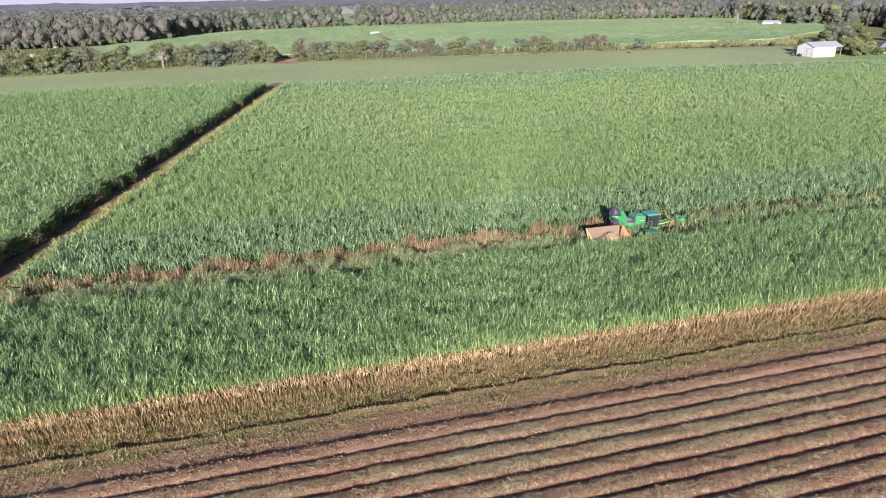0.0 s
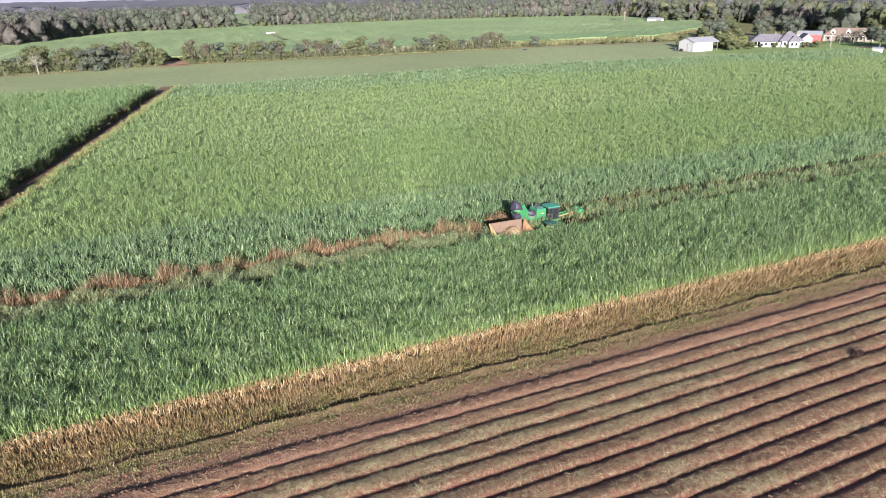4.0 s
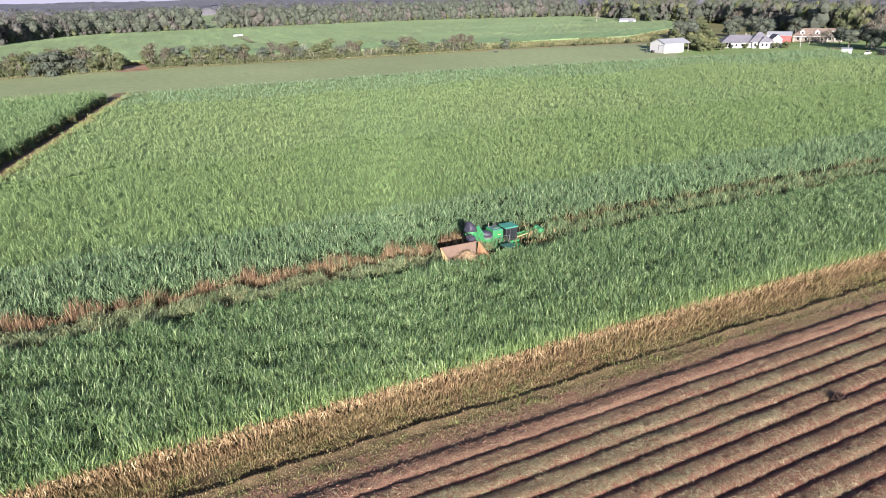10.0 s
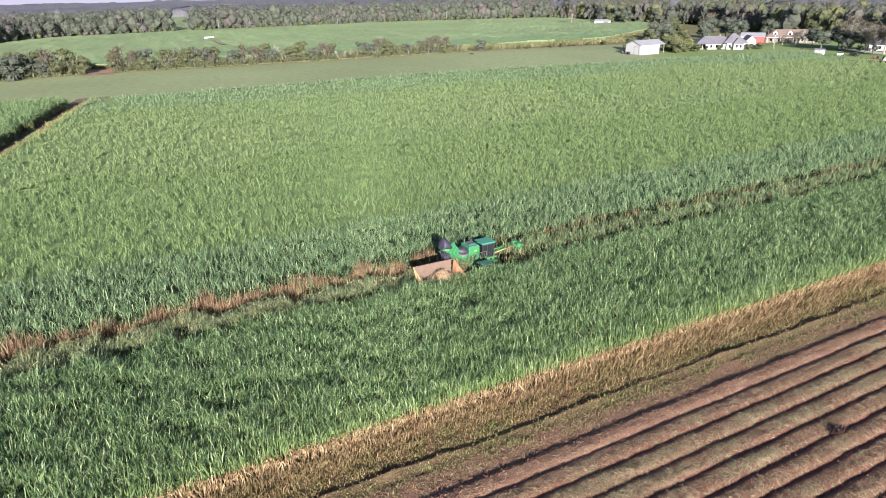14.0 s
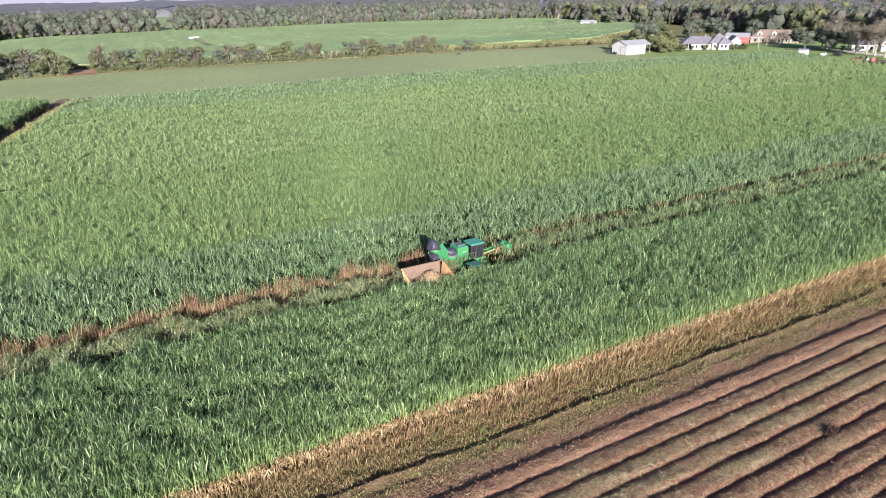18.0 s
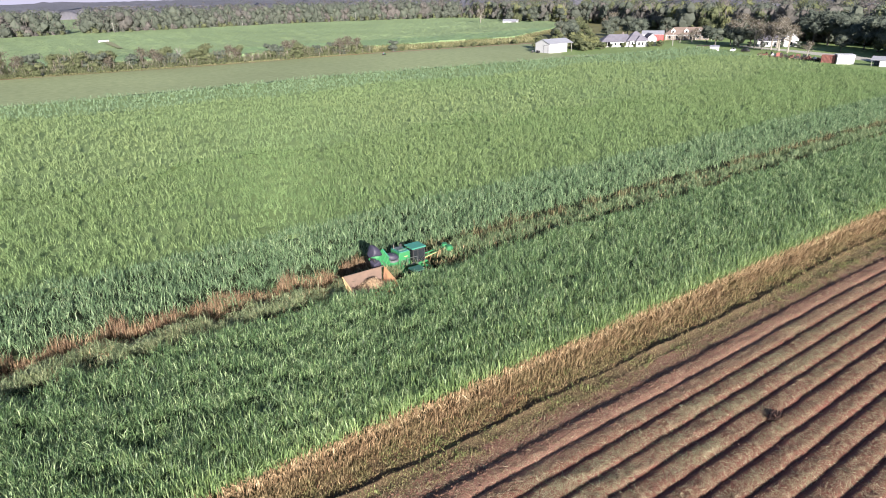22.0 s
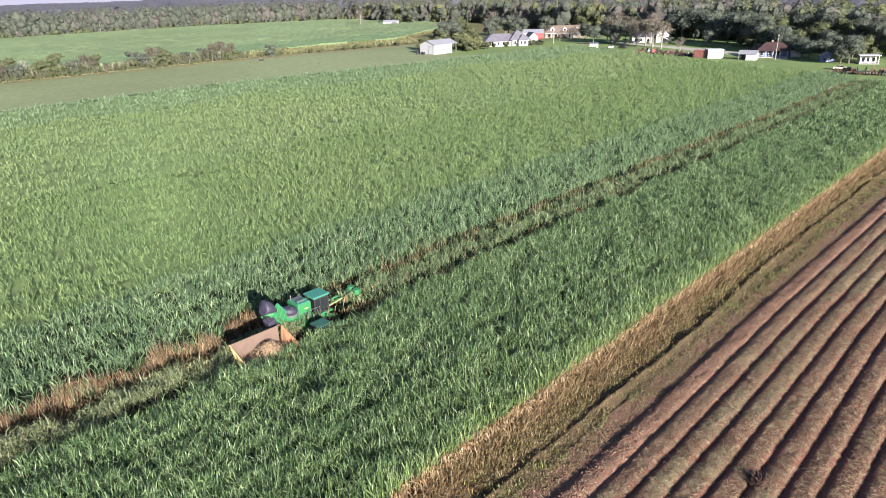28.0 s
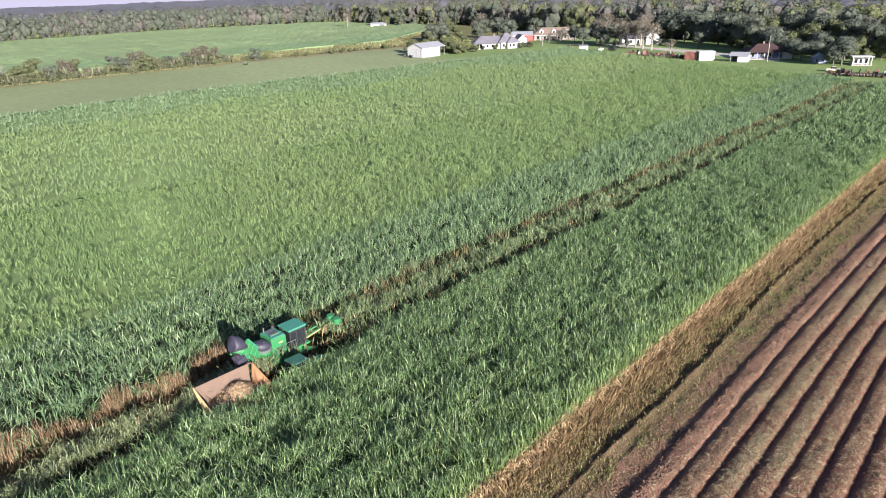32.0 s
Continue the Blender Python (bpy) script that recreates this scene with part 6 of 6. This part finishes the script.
for q in np.linspace(0, 1, 6):
    a = q * 1.2
    rr = 0.80 * math.cos(a * 0.85) + 0.06
    secs.append([(-2.05 - 0.30 * q + rr * math.cos(b), -0.45 - 0.10 * q + rr * math.sin(b) * 0.95, 3.22 + 0.62 * math.sin(a)) for b in np.linspace(0, math.tau, 18, endpoint=False)])
part("extractor_dome", loft(secs), HOOD, ex, "dark rubber dome of the primary extractor", smooth=True)
for k in range(4):
    a = k * math.tau / 4 + 0.6
    part("dome_strap", cyl(bmesh.new(), (-2.05 + 0.86 * math.cos(a), -0.45 + 0.84 * math.sin(a), 3.2), (-2.33 + 0.42 * math.cos(a), -0.55 + 0.40 * math.sin(a), 3.84), 0.035, 0.035, 6), GREEN, ex, "green steel strap")
part("rear_body", rbox((-2.6, 0, 1.9), (1.6, 1.7, 1.4), 0.08), GREEN, hv)
# elevator rising to the rear
lo, hi = Vector((-2.7, -0.4, 2.0)), Vector((-4.35, -0.9, 4.35))
q = Matrix.Translation((lo + hi) / 2) @ (hi - lo).to_track_quat("X", "Z").to_matrix().to_4x4()
bm = bmesh.new()
for yy in (-0.5, 0.5):
    box(bm, (0, yy, 0.05), ((hi - lo).length + 0.6, 0.07, 1.45))
box(bm, (0, 0, -0.25), ((hi - lo).length + 0.4, 1.0, 0.06))
bm.transform(q)
el = part("elevator", bm, GREEN, hv)
bm = bmesh.new()
for k in np.linspace(-1.4, 1.4, 9):
    box(bm, (k, 0, -0.1), (0.06, 0.92, 0.16))
bm.transform(q)
part("flights", bm, STEEL, el)
bm = rbox((0.9, -0.56, -0.05), (1.3, 0.08, 1.7), 0.03)
bm.transform(q)
part("side_guard", bm, GREEN, el)
for yy in (-0.56, 0.56):
    for k in range(5):
        bm = bmesh.new()
        cyl(bm, (-1.5 + 0.62 * k, yy, -0.5), (-1.2 + 0.62 * k, yy, 0.78), 0.045, 0.045, 6)
        bm.transform(q)
        part("lattice_bar", bm, GREEN, el)
    bm = bmesh.new()
    cyl(bm, (-1.7, yy, 0.8), (1.7, yy, 0.8), 0.06, 0.06, 8)
    bm.transform(q)
    part("top_rail", bm, TEAL, el, "sun-bleached green top rail")
bm = rbox((-4.75, -1.35, 3.35), (0.9, 1.0, 1.1), 0.1, pose(0, 0, 0, 14, -20, 0))
part("discharge_chute", bm, HOOD, hv, "dark rubber discharge chute over the wagon")
# secondary extractor hood at the elevator's head
ring = lambda c, r, f, k=14: [(c[0] + f[0] * 0, c[1] + r * math.cos(a), c[2] + r * math.sin(a)) for a in np.linspace(0, math.tau, k, endpoint=False)]
bm = bmesh.new()
secs = []
for s in np.linspace(0, 1, 7):
    a = s * 1.35
    cx, cz = -4.35 - 0.75 * math.sin(a), 4.4 + 0.95 * (s) - 0.28 * s * s
    r = 0.68 + 0.15 * math.sin(s * 3.1)
    ux, uz = math.cos(a), math.sin(a) * 0.9
    secs.append([(cx + r * math.cos(b) * ux * 0.9, -0.95 + r * math.sin(b), cz + r * math.cos(b) * uz) for b in np.linspace(0, math.tau, 16, endpoint=False)])
bm.free()
part("extractor_hood", loft(secs), HOOD, hv, "dark rubber secondary extractor hood", smooth=True)
part("hood_base", tube((-4.45, -0.95, 4.2), (-4.45, -0.95, 4.5), 0.72, 0.68, 18), GREEN, hv)
part("slew_table", tube((-2.75, -0.35, 1.5), (-2.75, -0.35, 2.3), 0.75, 0.7, 16), BLACK, hv)
part("elevator_ram", tube((-2.6, -0.9, 1.9), (-3.9, -1.4, 3.6), 0.07, 0.05, 8), STEEL, hv)
part("bin_flap", box(bmesh.new(), (-4.95, -1.15, 3.75), (0.12, 1.1, 0.9), pose(0, 0, 0, 0, -25, 0)), BLACK, hv)
for k, (yy, zz) in enumerate(((-0.9, 1.95), (-0.7, 2.3), (0.85, 2.1))):
    part("hose", cyl(tube((-1.2, yy, zz), (-2.4, yy * 1.15, zz + 0.35), 0.04, 0.04, 6), (-2.4, yy * 1.15, zz + 0.35), (-3.3, yy * 0.9, zz + 0.9), 0.04, 0.04, 6), BLACK, hv)
for k in range(4):
    part("ladder_rung", box(bmesh.new(), (0.45, -1.12, 1.25 + 0.3 * k), (0.45, 0.05, 0.05)), STEEL, hv)
part("walkway", box(bmesh.new(), (0.2, -1.12, 2.05), (1.6, 0.5, 0.06)), STEELGREY, hv)
part("walkway_rail", cyl(cyl(tube((-0.5, -1.35, 2.1), (-0.5, -1.35, 3.0), 0.025, 0.025, 6), (-0.5, -1.35, 3.0), (0.9, -1.35, 3.0), 0.025, 0.025, 6), (0.9, -1.35, 3.0), (0.9, -1.35, 2.1), 0.025, 0.025, 6), STEELGREY, hv, "yellow handrail")
# topper boom in front
part("topper_arm", cyl(tube((2.3, -0.55, 2.2), (5.6, -0.3, 2.55), 0.09, 0.08, 8), (2.3, 0.35, 2.2), (5.6, 0.15, 2.55), 0.09, 0.08, 8), GREEN, hv)
part("arm_stripe", tube((2.5, -0.66, 2.2), (5.4, -0.42, 2.5), 0.05, 0.05, 6), YELLOW, hv, "yellow hydraulic ram")
tp = part("topper_head", rbox((6.1, -0.1, 2.5), (1.0, 1.5, 0.28), 0.08), GREEN, hv)
for yy in (-0.6, 0.4):
    part("drum", tube((6.15, yy, 2.2), (6.15, yy, 2.85), 0.36, 0.36, 14), GREEN, tp)
for yy in (-0.95, 0.95):
    part("crop_divider", tube((2.2, yy, 1.3), (4.6, yy * 1.15, 0.35), 0.28, 0.06, 14), GREEN, hv)
for xx, r in ((-2.2, 0.8), (2.0, 0.6)):
    for yy in (-1.15, 1.15):
        wheel(hv, (xx, yy, r), r, 0.5)

# cane wagon
wg = thing("cane_wagon", pose(41.15, 67.75, 0), "orange steel cane wagon heaped with cut cane billets", "wagon")
LT, LB, W = 2.4, 2.05, 1.5
def plate(pts, off, name, mat, label=""):
    """A plate of four corners with the thickness off."""
    o = Vector(off)
    return part(name, loft([[Vector(p) for p in pts], [Vector(p) + o for p in pts]]), mat, wg, label)
far_side = plate([(-LB, 0.9, 1.3), (LB, 0.9, 1.3), (LT, W, 3.5), (-LT, W, 3.5)], (0, 0.07, 0), "far_side", WAGONIN, "scoured pinkish inner wall")
plate([(-LB, -0.9, 1.3), (LB, -0.9, 1.3), (LT, -W, 2.25), (-LT, -W, 2.25)], (0, -0.07, 0), "near_side", ORANGE)
# darkness of the gaps between the slats is put into this sheet's colour
rear = plate([(-LB, -0.9, 1.3), (-LB, 0.9, 1.3), (-LT, W, 3.5), (-LT, -W, 2.25)], (-0.07, 0, 0), "rear_end", RUST, "rear sheet in dark rust for the dark gaps between pale ribs")
front = plate([(LB, -0.9, 1.3), (LB, 0.9, 1.3), (LT + 0.35, W, 3.5), (LT + 0.55, -W, 2.25)], (0.07, 0, 0), "front_end", ORANGE)
for f in np.linspace(-0.85, 0.85, 6):
    top = 2.87 + 0.6 * f
    part("rib", cyl(bmesh.new(), (-LB - 0.1, f * 0.9, 1.35), (-LT - 0.1, f * W, top), 0.10, 0.10, 8), YELLOW, rear, "yellow steel rib")
    part("rib", cyl(bmesh.new(), (LB + 0.12, f * 0.9, 1.35), (LT + 0.45, f * W, top), 0.06, 0.06, 6), ORANGE, front)
for xx in np.linspace(-1.95, 1.95, 6):
    part("side_rib", cyl(bmesh.new(), (xx, 1.0, 1.3), (xx * 1.15, W + 0.12, 3.45), 0.06, 0.06, 6), ORANGE, far_side)
part("rear_rail", cyl(bmesh.new(), (-LT - 0.12, -W, 2.3), (-LT - 0.12, W, 3.54), 0.08, 0.08, 8), YELLOW, rear, "yellow top rail")
part("top_rail", cyl(bmesh.new(), (-LT - 0.05, W + 0.04, 3.52), (LT + 0.3, W + 0.04, 3.52), 0.06, 0.06, 8), WAGONIN, far_side)
part("floor", box(bmesh.new(), (0, 0, 1.28), (2 * LB, 1.85, 0.08)), ORANGE, wg)
part("frame", box(box(bmesh.new(), (0.4, -0.6, 1.05), (5.8, 0.16, 0.28)), (0.4, 0.6, 1.05), (5.8, 0.16, 0.28)), ORANGE, wg)
part("drawbar", tube((2.8, 0, 0.95), (4.6, 0, 0.75), 0.1, 0.08, 8), ORANGE, wg)
for xx in (-1.4, 0.2):
    for yy in (-1.05, 1.05):
        wheel(wg, (xx, yy, 0.62), 0.62, 0.42, ORANGE)
# the load
r = np.random.RandomState(5)
X, Y = np.meshgrid(np.linspace(-2.0, 2.05, 40), np.linspace(-1.12, 1.12, 26))
Z = 2.0 + 1.15 * np.exp(-((X - 0.35) / 1.25) ** 2 - (Y / 0.95) ** 2) + 0.05 * r.normal(0, 1, X.shape)
v, t = grid(np.linspace(-2.0, 2.05, 40), np.linspace(-1.12, 1.12, 26), lambda a, b: Z)
ld = tagged(raw("cane_load", v, t, BILLET), "heap of chopped brown cane billets in the wagon", "cane load")
ld.matrix_basis = pose(41.15, 67.75, 0)
n = 1500
bx, by = r.uniform(-1.9, 1.95, n), r.uniform(-1.1, 1.1, n)
bz = 2.02 + 1.15 * np.exp(-((bx - 0.35) / 1.25) ** 2 - (by / 0.95) ** 2)
v, t = blades(np.stack([bx, by, bz], -1), r.uniform(0.2, 0.4, n), r.uniform(0.03, 0.06, n), r.uniform(-0.3, 0.5, n), r.uniform(-0.2, 0.3, n), r.uniform(0, 6.28, n), r)
raw("billets", v, t, BILLETS).parent = ld

# tractor that draws the wagon
tr = thing("farm_tractor", pose(47.7, 67.8, 0), "green farm tractor deep in the cane", "tractor")
part("bonnet", rbox((1.5, 0, 1.55), (2.0, 0.9, 0.85), 0.12), GREEN, tr)
part("chassis", rbox((0.6, 0, 0.95), (3.6, 0.7, 0.5), 0.05), BLACK, tr)
cb = part("cab", rbox((-0.35, 0, 2.05), (1.5, 1.5, 1.45), 0.1), GLASS, tr)
part("roof", rbox((-0.3, 0, 2.78), (1.55, 1.45, 0.18), 0.09), DULLGREEN, cb, "dull green cab roof")
for xx in (-1.02, 0.35):
    for yy in (-0.73, 0.73):
        part("pillar", box(bmesh.new(), (xx, yy, 2.05), (0.09, 0.09, 1.5)), GREEN, cb)
part("exhaust", tube((1.0, -0.4, 1.9), (1.0, -0.4, 2.6), 0.05, 0.05, 8), STEEL, tr)
for yy in (-0.95, 0.95):
    wheel(tr, (-0.5, yy, 0.85), 0.85, 0.5)
    wheel(tr, (1.9, yy * 0.85, 0.6), 0.6, 0.4)
    part("fender", rbox((-0.5, yy, 1.78), (1.3, 0.5, 0.1), 0.04), GREEN, tr)


def car(x, y, turn, paint, name, label, pickup=False):
    e = thing(name, pose(x, y, 0, 0, 0, turn), label, "vehicle")
    L = 5.3 if pickup else 4.6
    part("body", rbox((0, 0, 0.75), (L, 1.85, 0.75), 0.15), paint, e)
    part("cabin", rbox((0.3 if pickup else -0.1, 0, 1.38), (1.9 if pickup else 2.5, 1.65, 0.65), 0.2), GLASS, e)
    part("roof", rbox((0.3 if pickup else -0.1, 0, 1.72), (1.5 if pickup else 2.0, 1.5, 0.1), 0.04), paint, e)
    for xx in (-L * 0.32, L * 0.32):
        for yy in (-0.82, 0.82):
            wheel(e, (xx, yy, 0.34), 0.34, 0.24, STEEL)
    for yy in (-0.6, 0.6):
        part("headlight", rbox((L / 2, yy, 0.85), (0.06, 0.3, 0.16), 0.02), TRIMW, e)
    return e


car(336, 211.5, 20, CARW, "pickup_truck", "white pickup truck parked by the tool shed", True)
car(338.5, 206, 80, BLACK, "car", "dark car parked under the trees")
car(297.5, 90.5, 100, CREAM, "pickup_truck", "pale pickup truck parked on the field's edge", True)


def implement(x, y, turn, paint, label, wide, r, name="farm_implement"):
    """A trailed farm tool: bars, tines, wheels, a drawbar, some with a hopper, discs or a raised frame."""
    e = thing(name, pose(x, y, 0, 0, 0, turn), label, "farm implement", "parked implements")
    high = r.uniform(0.8, 1.2)
    for yy in (-0.8, 0.0, 0.8):
        part("toolbar", box(bmesh.new(), (0, yy, high), (wide, 0.16, 0.18)), paint, e)
    for xx in np.linspace(-wide / 2 + 0.3, wide / 2 - 0.3, 5):
        part("tine", cyl(tube((xx, 0.8, high), (xx, 1.1, 0.5), 0.06, 0.06, 6), (xx, 1.1, 0.5), (xx, 0.85, 0.02), 0.06, 0.02, 6), STEEL, e)
        part("strut", box(bmesh.new(), (xx, 0, high + 0.05), (0.12, 1.7, 0.12)), paint, e)
    part("drawbar", box(bmesh.new(), (0, -1.9, 0.8), (0.18, 2.2, 0.18)), paint, e)
    kind = r.randint(4)
    if kind == 0:
        part("hopper", prism([(-0.25, high), (0.25, high), (0.5, high + 0.8), (-0.5, high + 0.8)], -wide * 0.2, wide * 0.2), paint, e)
    elif kind == 1:
        for xx in np.linspace(-wide / 2 + 0.2, wide / 2 - 0.2, 6):
            part("disc", tube((xx, -0.8, 0.45), (xx + 0.06, -0.78, 0.45), 0.45, 0.42, 14), STEEL, e)
    elif kind == 2:
        for xx in (-0.5, 0.5):
            part("mast", cyl(tube((xx, -0.8, high), (0, -0.5, high + 1.2), 0.07, 0.06, 6), (xx, 0.6, high), (0, -0.5, high + 1.2), 0.06, 0.05, 6), paint, e)
    else:
        for xx in (-wide * 0.36, wide * 0.36):
            part("folded_wing", box(bmesh.new(), (xx, 0.1, high + 0.75), (0.14, 1.5, 1.4), pose(0, 0, 0, 0, 12 if xx > 0 else -12, 0)), paint, e)
    for xx in (-wide / 2, wide / 2):
        wheel(e, (xx, 0.2, 0.5), 0.5, 0.3, paint)
    return e


def tank_trailer(x, y, turn):
    e = thing("tank_trailer", pose(x, y, 0, 0, 0, turn), "small white spray tank on a trailer", "trailer", "parked implements")
    bm = tube((-0.9, 0, 1.25), (0.9, 0, 1.25), 0.55, 0.55, 18)
    bmesh.ops.bevel(bm, geom=[q for q in bm.edges if abs(q.verts[0].co.x - q.verts[1].co.x) < 1e-4], offset=0.12, segments=2, affect="EDGES")
    tk = part("tank", bm, WHITE, e)
    part("lid", tube((0, 0, 1.78), (0, 0, 1.9), 0.2, 0.2, 12), BLACK, tk)
    part("frame", box(bmesh.new(), (0.2, 0, 0.65), (3.0, 0.9, 0.12)), RUST, e)
    for yy in (-0.6, 0.6):
        wheel(e, (0, yy, 0.42), 0.42, 0.25, STEEL)


R3 = np.random.RandomState(3)
DARKIRON = (BLACK, "dark blackened parked field implement")
RUSTY = (RUST, "rusty red parked field implement")
REDDISH = (FADED, "faded red parked field implement")
GREYISH = (STEEL, "grey steel parked field implement")
for k, s in enumerate(np.linspace(0, 1, 23)):
    x, y = 321.5 - 3 * s + R3.uniform(-2.5, 2.5), 187 - 29 * s + R3.uniform(-1.2, 1.2)
    paint, label = (RUSTY, REDDISH, RUSTY, DARKIRON, GREYISH, DARKIRON, RUSTY, REDDISH, DARKIRON, RUSTY, GREYISH, RUSTY)[k % 12]
    implement(x, y, R3.uniform(0, 360), paint, label, R3.uniform(2.4, 3.8), R3)
for k, s in enumerate(np.linspace(0, 1, 18)):
    paint, label = (RUSTY, RUSTY, DARKIRON, RUSTY, REDDISH, DARKIRON, RUSTY)[k % 7]
    implement(287 + 3 * s + R3.uniform(-1.6, 1.6), 89 - 26 * s, R3.uniform(0, 360), paint, label, R3.uniform(3.0, 4.4), R3)
for x, y, a in ((325, 184, 40), (320, 180.5, 110), (319, 171, 70), (317.5, 160, 20), (289.5, 84, 50), (291, 73, 130)):
    tank_trailer(x, y, a)

# small mower left on the pasture
mw = thing("ride_on_mower", pose(199, 337, 0, 0, 0, 40), "small dark ride-on mower standing on the pasture", "mower")
part("deck", rbox((0, 0, 0.45), (2.2, 1.5, 0.4), 0.08), BLACK, mw)
part("bonnet", rbox((0.8, 0, 0.9), (0.9, 0.8, 0.6), 0.1), GREEN, mw)
part("seat", rbox((-0.4, 0, 1.0), (0.6, 0.6, 0.7), 0.1), SHINGLE, mw)
for xx in (-0.8, 0.9):
    for yy in (-0.7, 0.7):
        wheel(mw, (xx, yy, 0.35), 0.35, 0.25, STEEL)

retire(hedge_kinds + pale_kinds + shed_kinds + yard_kinds)
